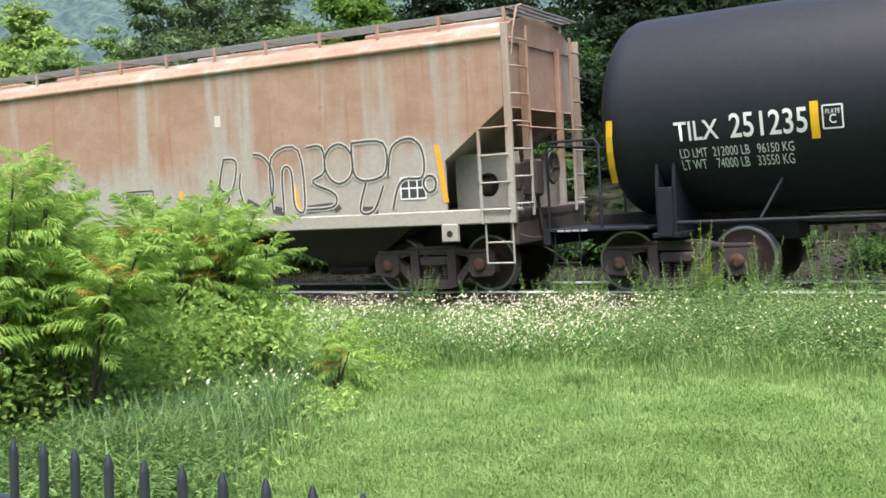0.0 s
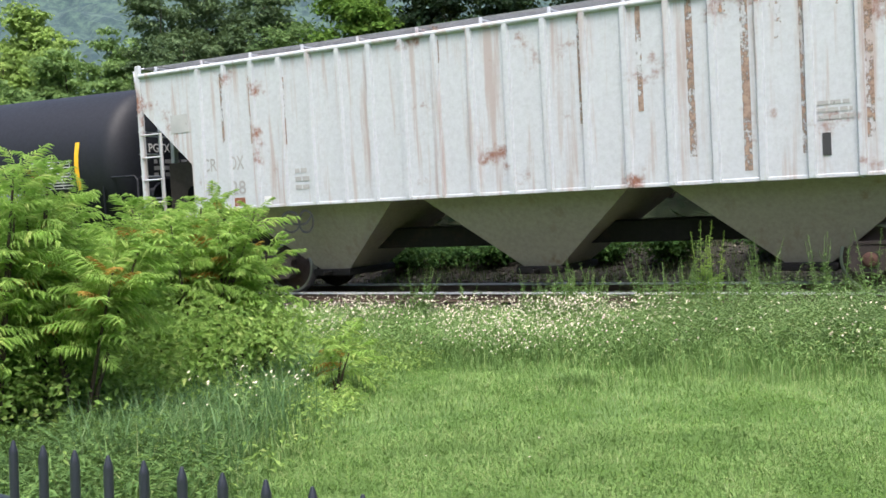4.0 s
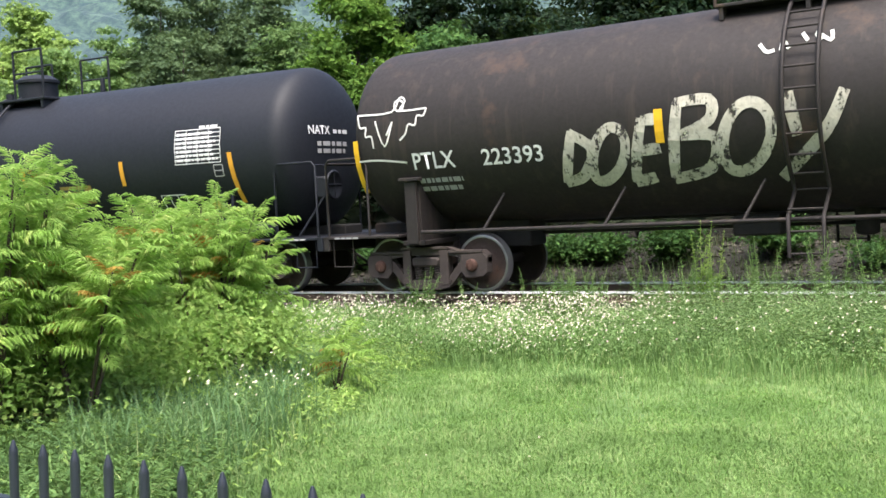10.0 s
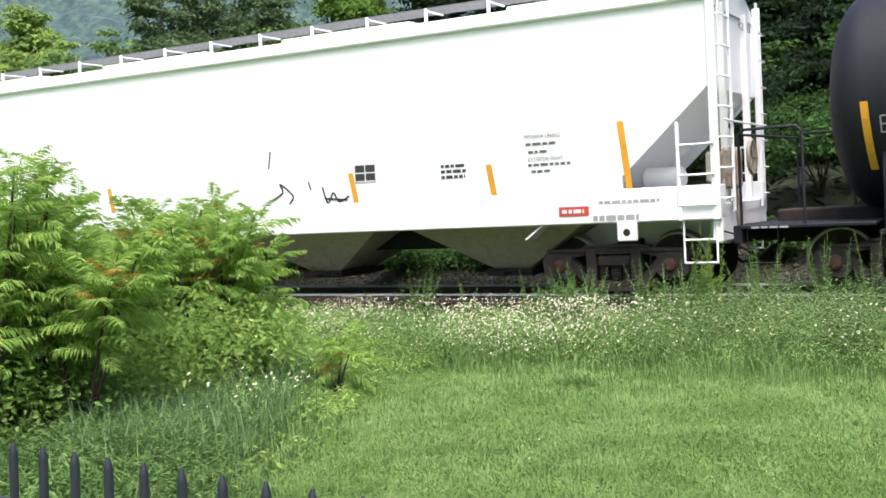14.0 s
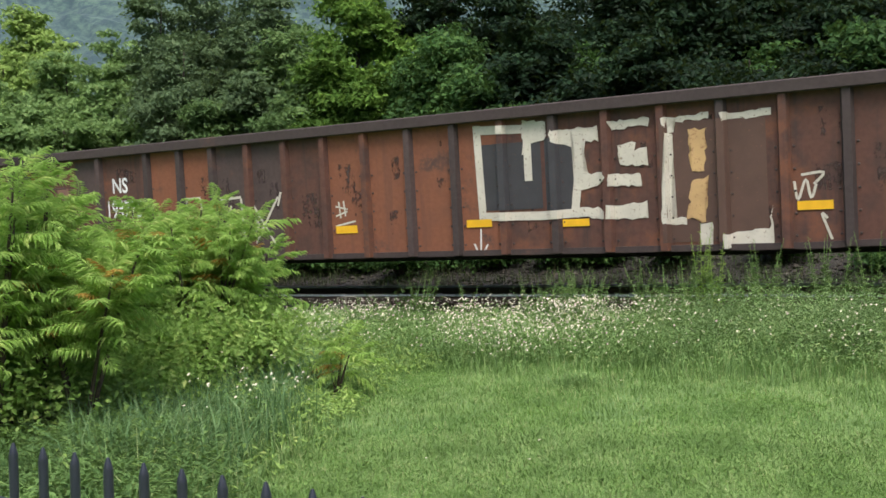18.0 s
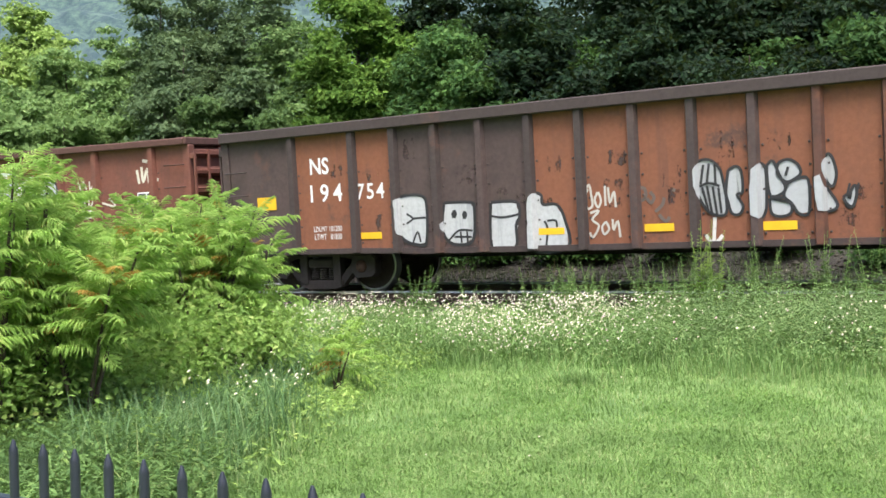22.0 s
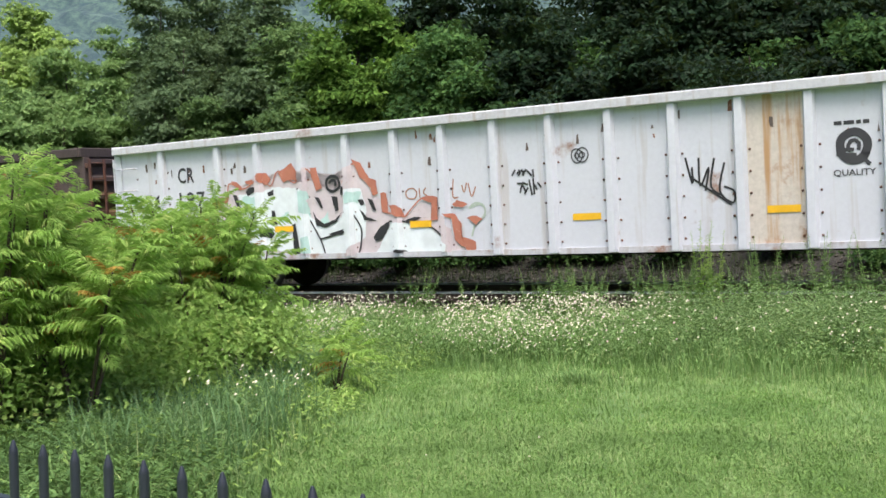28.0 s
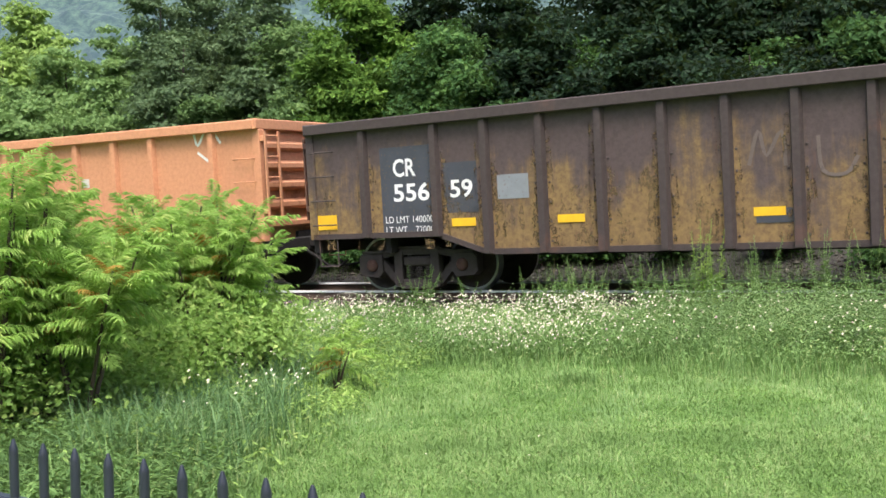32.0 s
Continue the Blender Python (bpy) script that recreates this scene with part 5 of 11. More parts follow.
# first tank car
lettering(tank_a, "TILX", -6.31, -5.67, 2.22, 2.49, M_WHT, SH, 0.012)
lettering(tank_a, "251235", -5.51, -4.46, 2.21, 2.55, M_WHT, SH, 0.012)
mark(tank_a, "reflector", M_YEL, -4.42, -4.31, 2.12, 2.61, SH, 3)
mark(tank_a, "reflector", M_YEL, -7.44, -7.34, 1.68, 2.60, SH, 4, "", 0.110)
lettering(tank_a, "LD LMT  212000 LB   96150 KG", -6.27, -4.67, 1.98, 2.11, M_WHT, SH, 0.0)
lettering(tank_a, "LT WT    74000 LB   33550 KG", -6.27, -4.69, 1.81, 1.95, M_WHT, SH, 0.0)
frame_marks(tank_a, "stencil_box", M_WHT, -4.26, -4.01, 2.24, 2.54, SH, 0.02, 0, 0)
lettering(tank_a, "C", -4.18, -4.09, 2.30, 2.42, M_WHT, SH, 0.012)
lettering(tank_a, "PLATE", -4.22, -4.04, 2.43, 2.49, M_WHT, SH, 0.0)
# rusty hopper
mark(hopper_a, "notice", M_LETTER_BLACK, 5.81, 6.28, 1.61, 1.96, HP, 1)
frame_marks(hopper_a, "stencil_box", M_WHT, 5.81, 6.28, 1.61, 1.96, HP2, 0.025, 2, 1)
mark(hopper_a, "reflector", M_ORA, -1.64, -1.54, 1.55, 1.95, HP, 4, "", -0.014)
mark(hopper_a, "reflector", M_ORA, 1.04, 1.14, 1.53, 1.97, HP, 4, "", -0.101)
mark(hopper_a, "reflector", M_ORA, 3.67, 3.77, 1.51, 1.97, HP, 4, "", -0.160)
mark(hopper_a, "reflector", M_ORA, 6.60, 6.70, 1.52, 2.46, HP, 4, "", -0.140)
frame_marks(hopper_a, "stencil_box", M_LETTER_BLACK, -0.42, 0.36, 1.77, 2.01, HP, 0.02, 0, 0)
bars(hopper_a, "stencil", M_SPRAY_DIM, -0.33, 0.29, 1.80, 1.98, 2, HP, 4)
strokes(hopper_a, "graffiti", M_SPRAY_PALE, [[(2.12,2.49),(2.0,1.99),(2.28,1.93),(2.4,2.43),(2.12,2.49)],[(2.2,1.78),(2.18,1.73),(2.13,1.7),(2.08,1.69),(2.02,1.7),(1.98,1.74),(1.97,1.8),(1.99,1.85),(2.03,1.88),(2.09,1.89),(2.14,1.88),(2.18,1.84),(2.2,1.78)],[(2.8,2.54),(2.96,2.51),(3.1,2.4),(3.19,2.22),(3.21,2.0),(3.17,1.78),(3.06,1.61),(2.91,1.51),(2.74,1.51),(2.59,1.6),(2.49,1.78),(2.45,2.0),(2.49,2.22)],[(3.17,1.54),(3.19,2.45),(3.78,2.55),(3.86,1.55),(3.65,1.58),(3.61,2.2),(3.42,2.21),(3.41,1.49)],[(3.95,2.58),(4.27,2.57),(4.31,2.15),(4.05,1.98),(4.5,1.76),(4.45,1.54),(3.9,1.51)],[(4.9,2.24),(4.86,2.08),(4.75,1.97),(4.6,1.93),(4.46,1.99),(4.36,2.12),(4.32,2.29),(4.37,2.45),(4.48,2.56),(4.63,2.6),(4.77,2.54),(4.87,2.41),(4.9,2.24)],[(4.89,2.6),(5.51,2.56),(5.53,2.07),(5.15,1.95),(4.91,2.09),(4.89,2.6)],[(5.14,1.92),(5.0,1.45),(5.27,1.44),(5.48,1.85)],[(5.58,1.99),(5.68,2.47),(6.03,2.6),(6.25,2.39),(6.24,1.97),(5.89,1.94),(5.74,1.76),(5.65,1.46)],[(6.48,1.83),(6.46,1.76),(6.42,1.72),(6.36,1.7),(6.31,1.72),(6.27,1.78),(6.25,1.84),(6.27,1.91),(6.32,1.96),(6.37,1.97),(6.43,1.95),(6.47,1.9),(6.48,1.83)]], 0.085, HP)
strokes(hopper_a, "graffiti_outline", M_SPRAY_DARK, [[(2.12,2.49),(2.0,1.99),(2.28,1.93),(2.4,2.43),(2.12,2.49)],[(2.2,1.78),(2.18,1.73),(2.13,1.7),(2.08,1.69),(2.02,1.7),(1.98,1.74),(1.97,1.8),(1.99,1.85),(2.03,1.88),(2.09,1.89),(2.14,1.88),(2.18,1.84),(2.2,1.78)],[(2.8,2.54),(2.96,2.51),(3.1,2.4),(3.19,2.22),(3.21,2.0),(3.17,1.78),(3.06,1.61),(2.91,1.51),(2.74,1.51),(2.59,1.6),(2.49,1.78),(2.45,2.0),(2.49,2.22)],[(3.17,1.54),(3.19,2.45),(3.78,2.55),(3.86,1.55),(3.65,1.58),(3.61,2.2),(3.42,2.21),(3.41,1.49)],[(3.95,2.58),(4.27,2.57),(4.31,2.15),(4.05,1.98),(4.5,1.76),(4.45,1.54),(3.9,1.51)],[(4.9,2.24),(4.86,2.08),(4.75,1.97),(4.6,1.93),(4.46,1.99),(4.36,2.12),(4.32,2.29),(4.37,2.45),(4.48,2.56),(4.63,2.6),(4.77,2.54),(4.87,2.41),(4.9,2.24)],[(4.89,2.6),(5.51,2.56),(5.53,2.07),(5.15,1.95),(4.91,2.09),(4.89,2.6)],[(5.14,1.92),(5.0,1.45),(5.27,1.44),(5.48,1.85)],[(5.58,1.99),(5.68,2.47),(6.03,2.6),(6.25,2.39),(6.24,1.97),(5.89,1.94),(5.74,1.76),(5.65,1.46)],[(6.48,1.83),(6.46,1.76),(6.42,1.72),(6.36,1.7),(6.31,1.72),(6.27,1.78),(6.25,1.84),(6.27,1.91),(6.32,1.96),(6.37,1.97),(6.43,1.95),(6.47,1.9),(6.48,1.83)]], 0.036, HP2)
strokes(hopper_a, "graffiti_shadow", M_SPRAY_DARK, [[(3.17,1.54),(3.41,1.49)],[(3.9,1.51),(4.45,1.54),(4.56,1.47)],[(5.0,1.45),(5.35,1.44)],[(2.59,1.7),(2.95,1.51)]], 0.14, HP)
lettering(hopper_a, "61455", -6.36, -5.51, 2.04, 2.35, M_LETTER_BLACK, HP2, 0.012)
mark(hopper_a, "reflector", M_ORA, -6.53, -6.43, 1.49, 2.58, HP, 4, "", -0.085)
mark(hopper_a, "reflector", M_ORA, -3.99, -3.89, 1.48, 1.98, HP, 4, "", -0.194)
strokes(hopper_a, "graffiti", M_SPRAY_PALE, [[(-5.45,2.06),(-5.53,1.84),(-5.73,1.69),(-5.99,1.64),(-6.25,1.71),(-6.43,1.89),(-6.49,2.13),(-6.4,2.35),(-6.19,2.51),(-5.93,2.55),(-5.67,2.47),(-5.5,2.29),(-5.45,2.06)]], 0.25, HP)
strokes(hopper_a, "graffiti_outline", M_SPRAY_DARK, [[(-6.28,1.91),(-6.19,1.96),(-6.06,1.9)],[(-6.29,1.91),(-6.23,1.76),(-6.06,1.72)],[(-5.93,1.49),(-6.02,1.71),(-5.98,1.86),(-5.87,1.87),(-5.8,1.72),(-5.73,1.48)],[(-5.83,1.85),(-5.76,1.92),(-5.66,1.86),(-5.59,1.63),(-5.56,1.51)],[(-5.6,1.86),(-5.53,1.91),(-5.45,1.76),(-5.36,1.48)],[(-5.4,2.01),(-5.27,1.95),(-5.22,1.82),(-5.33,1.7),(-5.44,1.71)]], 0.028, HP3)
strokes(hopper_a, "graffiti", M_SPRAY_PALE, [[(-5.52,2.44),(-5.34,2.44),(-5.2,2.24)],[(-5.2,2.44),(-5.08,2.44),(-4.99,2.09)],[(-5.2,2.12),(-5.2,1.8),(-5.14,1.55)],[(-4.96,2.3),(-4.94,2.1),(-4.82,1.98)],[(-4.78,2.42),(-4.5,2.32),(-4.32,1.96),(-4.24,1.57)],[(-4.66,2.2),(-4.52,1.8),(-4.42,1.56)]], 0.17, HP)
strokes(hopper_a, "graffiti", M_SPRAY_WHITE, [[(-4.92,1.86),(-4.72,1.86)],[(-4.96,1.68),(-4.72,1.68)],[(-4.94,1.56),(-4.64,1.54)]], 0.11, HP)
strokes(hopper_a, "graffiti", M_SPRAY_WHITE, [[(-4.78,2.46),(-4.43,2.43),(-4.22,2.24),(-4.09,1.93),(-4.03,1.52)],[(-5.03,2.5),(-4.96,2.36),(-4.92,2.2)],[(-5.23,2.05),(-5.2,1.58)],[(-5.4,2.5),(-5.26,2.36)]], 0.075, HP2)
strokes(hopper_a, "graffiti_shadow", M_SPRAY_DARK, [[(-4.33,2.47),(-4.1,2.28),(-3.97,1.98),(-3.89,1.68),(-3.87,1.49)]], 0.085, HP)
strokes(hopper_a, "graffiti_outline", M_SPRAY_BLACK, [[(-5.62,2.52),(-5.5,2.57),(-5.34,2.56),(-5.22,2.46),(-5.17,2.3),(-5.15,2.21)],[(-5.25,2.5),(-5.15,2.58),(-5.03,2.55),(-4.91,2.42),(-4.89,2.22)],[(-4.97,2.51),(-4.82,2.56),(-4.52,2.55),(-4.24,2.41),(-4.06,2.19)],[(-4.9,2.06),(-4.86,2.24),(-4.79,2.27),(-4.74,2.15),(-4.7,1.91)],[(-5.02,1.91),(-4.64,1.91)],[(-5.1,2.01),(-5.08,1.74),(-5.03,1.45)],[(-4.64,1.91),(-4.6,1.67),(-4.54,1.47)]], 0.038, HP3)
strokes(hopper_a, "graffiti_outline", M_SPRAY_BLACK, [[(-5.08,2.1),(-5.03,1.93)],[(-4.86,1.70),(-4.83,1.65)]], 0.075, HP3)
strokes(hopper_a, "graffiti_outline", M_SPRAY_BLACK, [[(-5.0,1.69),(-4.89,1.78),(-4.75,1.78),(-4.66,1.66),(-4.76,1.57),(-4.93,1.59),(-5.0,1.69)],[(-5.01,1.84),(-4.91,1.87)],[(-4.81,1.83),(-4.75,1.76)],[(-4.73,1.85),(-4.67,1.77)]], 0.024, HP3)
strokes(hopper_a, "graffiti_star", M_SPRAY_WHITE, [[(-4.51,2.25),(-4.48,2.01),(-4.41,1.74)],[(-4.61,2.0),(-4.3,2.02)],[(-4.55,2.12),(-4.38,1.92)],[(-4.37,2.12),(-4.56,1.92)]], 0.022, HP3)
strokes(hopper_a, "graffiti", M_SPRAY_DIM, [[(-3.9,2.26),(-3.85,2.19),(-3.79,2.25),(-3.86,2.29)],[(-3.72,2.25),(-3.68,2.19),(-3.64,2.24)],[(-3.74,1.91),(-3.41,1.88)],[(-3.79,1.78),(-3.53,1.74)],[(-3.78,2.06),(-3.51,2.08)]], 0.04, HP)
strokes(hopper_a, "graffiti", M_SPRAY_DIM2, [[(-6.43,2.76),(-6.4,2.55)],[(-6.39,2.73),(-6.29,2.54),(-6.26,2.76)],[(-6.22,2.56),(-6.14,2.73),(-6.09,2.55)],[(-6.03,2.72),(-6.02,2.56),(-5.92,2.55),(-5.88,2.73)],[(-5.84,2.71),(-5.8,2.62),(-5.71,2.72)],[(-5.8,2.62),(-5.81,2.52)]], 0.03, HP)
mark(hopper_a, "diamond", M_WHT, -4.64, -4.52, 1.23, 1.35, HP, 1)
mark(hopper_a, "diamond", M_WHT, -2.26, -2.15, 1.24, 1.35, HP, 1)
mark(hopper_a, "diamond", M_WHT, -0.08, 0.00, 1.25, 1.35, HP, 1)
mark(hopper_a, "diamond", M_WHT, 2.14, 2.25, 1.23, 1.35, HP, 1)
mark(hopper_a, "diamond", M_WHT, 4.13, 4.29, 1.22, 1.36, HP, 1)
mark(hopper_a, "diamond", M_WHT, 7.52, 7.66, 1.22, 1.34, HP, 1)
mark(hopper_a, "patch", M_SPRAY_PALE, 1.96, 2.10, 3.09, 3.29, HP, 1)
# old white hopper
lettering(hopper_b, "CR", -6.40, -6.04, 2.32, 2.56, M_STENCIL, HP, 0.012)
lettering(hopper_b, "DX", -5.72, -5.39, 2.32, 2.57, M_STENCIL, HP, 0.012)
lettering(hopper_b, "85", -6.41, -6.06, 1.87, 2.12, M_STENCIL, HP, 0.012)
lettering(hopper_b, "28", -5.73, -5.38, 1.87, 2.12, M_STENCIL, HP, 0.012)
bars(hopper_b, "stencil", M_STENCIL, -4.24, -3.92, 1.86, 2.29, 3, HP, 5)
mark(hopper_b, "label", M_WHT, -4.97, -4.80, 1.65, 1.81, HP, 1)
mark(hopper_b, "plate", M_RUST, -5.67, -5.41, 1.63, 1.81, HP, 1)
mark(hopper_b, "route_card", M_SPRAY_GREY, -7.13, -6.69, 3.09, 3.43, HP, 1)
bars(hopper_b, "stencil", M_STENCIL, 4.54, 5.01, 2.35, 2.64, 3, HP, 6)
mark(hopper_b, "notice", M_LETTER_BLACK, 4.59, 4.70, 1.90, 2.20, HP, 1)
frame_marks(hopper_b, "stencil_box", M_STENCIL, 6.02, 6.37, 1.79, 2.27, HP, 0.015, 0, 4)
# Brown runs at the ribs: rust, with the ribs' shaded sides painted in.
for u, z0, z1, w in ((1.22, 2.6, 4.29, 0.09), (2.12, 2.7, 4.29, 0.08), (2.86, 2.0, 4.2, 0.10), (3.62, 1.76, 4.28, 0.11), (4.39, 1.95, 4.27, 0.10), (5.2, 2.1, 4.24, 0.10), (5.84, 2.15, 4.29, 0.12), (6.57, 2.32, 4.28, 0.07),
                     (-5.82, 2.83, 4.08, 0.08), (-5.15, 2.76, 3.98, 0.08), (-4.41, 2.69, 3.87, 0.08), (-1.25, 3.6, 4.35, 0.12)):
    mark(hopper_b, "rust_and_shade_run", M_RUST_RIB_SHADE, u - w / 2, u + w / 2, z0, z1, HP, 3)
for u0, u1, z0, z1 in ((3.2, 3.38, 3.95, 4.24), (3.8, 3.98, 3.8, 4.27), (4.02, 4.12, 3.5, 4.26), (4.55, 4.95, 3.85, 4.25), (5.33, 5.5, 3.8, 4.27), (5.6, 5.8, 3.55, 4.27), (6.28, 6.46, 3.95, 4.27), (6.82, 6.94, 3.9, 4.26)):
    mark(hopper_b, "rust_stain", M_RUST_STAIN, u0, u1, z0, z1, HP2, 3)
strokes(hopper_b, "graffiti", M_SPRAY_BLACK, [[(-4.2,1.32),(-4.23,1.24),(-4.31,1.17),(-4.41,1.15),(-4.51,1.18),(-4.59,1.25),(-4.61,1.34),(-4.58,1.43),(-4.5,1.49),(-4.4,1.51),(-4.3,1.48),(-4.23,1.41),(-4.2,1.32)],[(-4.62,1.33),(-4.12,1.28),(-3.94,1.43)],[(-3.91,1.32),(-3.93,1.23),(-3.99,1.16),(-4.07,1.14),(-4.15,1.16),(-4.2,1.24),(-4.22,1.34),(-4.19,1.43),(-4.13,1.5),(-4.06,1.52),(-3.98,1.49),(-3.92,1.42),(-3.91,1.32)]], 0.04, HP)
# black tank car with tags
lettering(tank_b, "PGTX", -5.85, -5.01, 2.16, 2.46, M_WHT, SH, 0.012)
lettering(tank_b, "75705", -4.79, -3.92, 2.15, 2.46, M_WHT, SH, 0.012)
lettering(tank_b, "LD LMT 190800 LB 86550 KG", -5.83, -4.13, 1.91, 2.01, M_WHT, SH, 0.0)
lettering(tank_b, "LT WT   72200 LB 32750 KG", -5.88, -4.20, 1.77, 1.86, M_WHT, SH, 0.0)
mark(tank_b, "reflector", M_YEL, -6.92, -6.82, 2.18, 3.11, SH, 4, "", 0.097)
mark(tank_b, "reflector", M_YEL, -3.83, -3.70, 2.37, 2.86, SH, 3)
mark(tank_b, "reflector", M_YEL, -1.27, -1.17, 2.38, 2.87, SH, 3)
mark(tank_b, "reflector", M_YEL, 1.19, 1.28, 2.39, 2.88, SH, 3)
strokes(tank_b, "graffiti", M_SPRAY_WHITE, [[(-0.89,2.41),(-1.02,2.34),(-0.92,2.23),(-0.76,2.32),(-0.89,2.41)],[(-1.03,2.17),(-1.21,2.12),(-1.07,2.01),(-1.23,1.92)],[(-1.02,1.94),(-0.87,2.18),(-0.84,1.93)],[(-0.72,2.22),(-0.83,1.91),(-0.63,1.88),(-0.58,2.02),(-0.72,1.99)],[(-1.47,2.11),(-1.4,2.11)],[(-0.59,2.17),(-0.54,2.16)],[(-0.39,2.22),(-0.36,2.22)]], 0.05, SH)
strokes(tank_b, "graffiti", M_SPRAY_DIM, [[(-2.5,2.19),(-2.27,2.36)],[(-2.39,2.27),(-2.5,1.7)],[(-2.16,1.99),(-2.19,1.93),(-2.24,1.89),(-2.3,1.87),(-2.34,1.89),(-2.36,1.94),(-2.35,2.0),(-2.32,2.06),(-2.28,2.1),(-2.22,2.12),(-2.18,2.1),(-2.16,2.05),(-2.16,1.99)],[(-2.12,2.12),(-2.13,1.94),(-2.0,2.11),(-2.01,1.94),(-1.83,2.27)],[(-2.61,1.66),(-2.0,1.76),(-1.83,1.6)]], 0.045, SH)
bars(tank_b, "stencil", M_STENCIL, -1.84, -0.88, 1.60, 1.92, 4, SH, 8)
bars(tank_b, "stencil", M_STENCIL, 1.48, 2.34, 1.40, 1.89, 4, SH, 9)
bars(tank_b, "stencil", M_STENCIL, 2.73, 2.97, 1.76, 1.87, 2, SH, 10)
strokes(tank_b, "graffiti", M_SPRAY_BLUE, [[(-6.86,2.16),(-6.58,1.96),(-6.98,1.83),(-6.41,2.05),(-6.39,1.85)],[(-7.06,1.62),(-6.68,2.01),(-6.67,1.71),(-6.33,1.95)],[(-6.98,1.98),(-6.25,1.99)]], 0.04, SH)
strokes(tank_b, "graffiti", M_SPRAY_DIM, [[(-4.03,2.06),(-4.02,1.87)],[(-3.94,2.08),(-3.84,1.91)],[(-4.14,1.73),(-3.72,1.81)],[(-4.14,1.64),(-3.89,1.8),(-3.82,1.62)]], 0.04, SH)
mark(tank_b, "reflector", M_YEL, 6.52, 6.63, 2.14, 3.10, SH, 4, "", 0.027)
mark(tank_b, "reflector", M_YEL, 3.62, 3.74, 2.37, 2.86, SH, 3)
mark(tank_b, "placard", M_SIGN_YELLOW, 2.55, 3.24, 2.16, 2.60, SH, 3)
bars(tank_b, "stencil", M_LETTER_BLACK, 2.66, 3.15, 2.22, 2.53, 4, SH2, 11)
strokes(tank_b, "graffiti", M_SPRAY_BLUE, [[(3.71,1.92),(3.74,2.23),(3.94,2.26),(3.76,2.1),(3.88,2.07)],[(4.16,2.09),(4.13,2.02),(4.08,1.97),(4.01,1.96),(3.96,1.98),(3.93,2.03),(3.94,2.1),(3.97,2.17),(4.02,2.22),(4.08,2.23),(4.13,2.21),(4.16,2.16),(4.16,2.09)],[(4.15,1.94),(4.24,2.24),(4.3,2.06),(4.43,2.24),(4.39,1.93)],[(4.48,1.92),(4.55,2.24),(4.67,2.14),(4.54,2.06),(4.66,1.97),(4.48,1.92)],[(4.77,2.16),(4.67,1.95),(4.93,2.07)],[(4.74,2.27),(4.81,2.12),(4.99,2.15)]], 0.06, SH)
strokes(tank_b, "graffiti", M_SPRAY_BLUE, [[(5.01,1.93),(5.15,2.03),(5.29,1.98),(5.29,1.87)],[(5.01,1.85),(5.09,1.67),(5.37,1.83)]], 0.04, SH)
bars(tank_b, "stencil", M_STENCIL, 3.64, 4.58, 1.53, 1.88, 5, SH, 12)
frame_marks(tank_b, "stencil_box", M_STENCIL, 4.90, 5.44, 1.54, 1.88, SH, 0.03, 0, 0)
frame_marks(tank_b, "stencil_box", M_WHT, 5.36, 6.40, 2.20, 2.74, SH, 0.014, 3, 8)
bars(tank_b, "stencil", M_STENCIL, 5.39, 6.37, 2.23, 2.70, 8, SH, 13)
bars(tank_b, "stencil", M_STENCIL, 5.38, 5.78, 2.08, 2.20, 2, SH, 14)
strokes(tank_b, "graffiti", M_SPRAY_DIM, [[(2.61,1.71),(2.53,1.59),(2.42,1.51),(2.34,1.48),(2.3,1.51),(2.31,1.6),(2.36,1.72),(2.43,1.83),(2.51,1.91),(2.58,1.94),(2.63,1.91),(2.64,1.82),(2.61,1.71)],[(2.39,1.95),(2.46,1.42)]], 0.04, SH)
bars(tank_b, "stencil", M_STENCIL, 2.66, 3.34, 1.75, 1.87, 2, SH, 15)
# weathered tank car with large letters
strokes(tank_c, "graffiti", M_SPRAY_WORN, [[(-3.65,2.49),(-3.88,1.72)],[(-3.7,2.47),(-3.36,2.21),(-3.56,1.83),(-3.91,1.73)],[(-2.85,2.1),(-2.97,1.91),(-3.15,1.77),(-3.31,1.72),(-3.4,1.78),(-3.4,1.93),(-3.35,2.13),(-3.25,2.32),(-3.12,2.46),(-2.99,2.5),(-2.88,2.44),(-2.82,2.3),(-2.85,2.1)],[(-2.54,2.59),(-2.78,1.67)],[(-2.55,2.56),(-2.25,2.57)],[(-2.61,2.13),(-2.3,2.15)],[(-2.8,1.68),(-2.45,1.74)],[(-2.0,2.77),(-2.17,1.71)],[(-2.03,2.76),(-1.55,2.77),(-1.55,2.49),(-1.98,2.3)],[(-1.98,2.3),(-1.5,2.25),(-1.61,1.83),(-2.2,1.69)],[(-0.73,2.2),(-0.85,1.97),(-1.05,1.8),(-1.24,1.75),(-1.37,1.82),(-1.41,2.0),(-1.38,2.24),(-1.28,2.47),(-1.14,2.63),(-0.97,2.68),(-0.82,2.61),(-0.72,2.43),(-0.73,2.2)],[(-0.48,2.77),(-0.38,2.18)],[(0.25,2.74),(-0.02,2.22),(-0.67,1.62)]], 0.17, SH, fade=0.15)
strokes(tank_c, "graffiti", M_SPRAY_WORN, [[(0.96,2.87),(0.86,1.78)],[(0.92,2.82),(1.45,2.79),(1.46,2.49),(1.05,2.31)],[(1.14,2.31),(1.78,1.76)],[(1.53,1.65),(1.98,2.79),(2.29,2.77),(2.72,1.73),(2.98,2.7)],[(1.81,2.26),(2.16,2.27)],[(2.79,2.71),(2.84,1.78)],[(2.64,2.97),(3.11,3.0)]], 0.2, SH, fade=0.1)
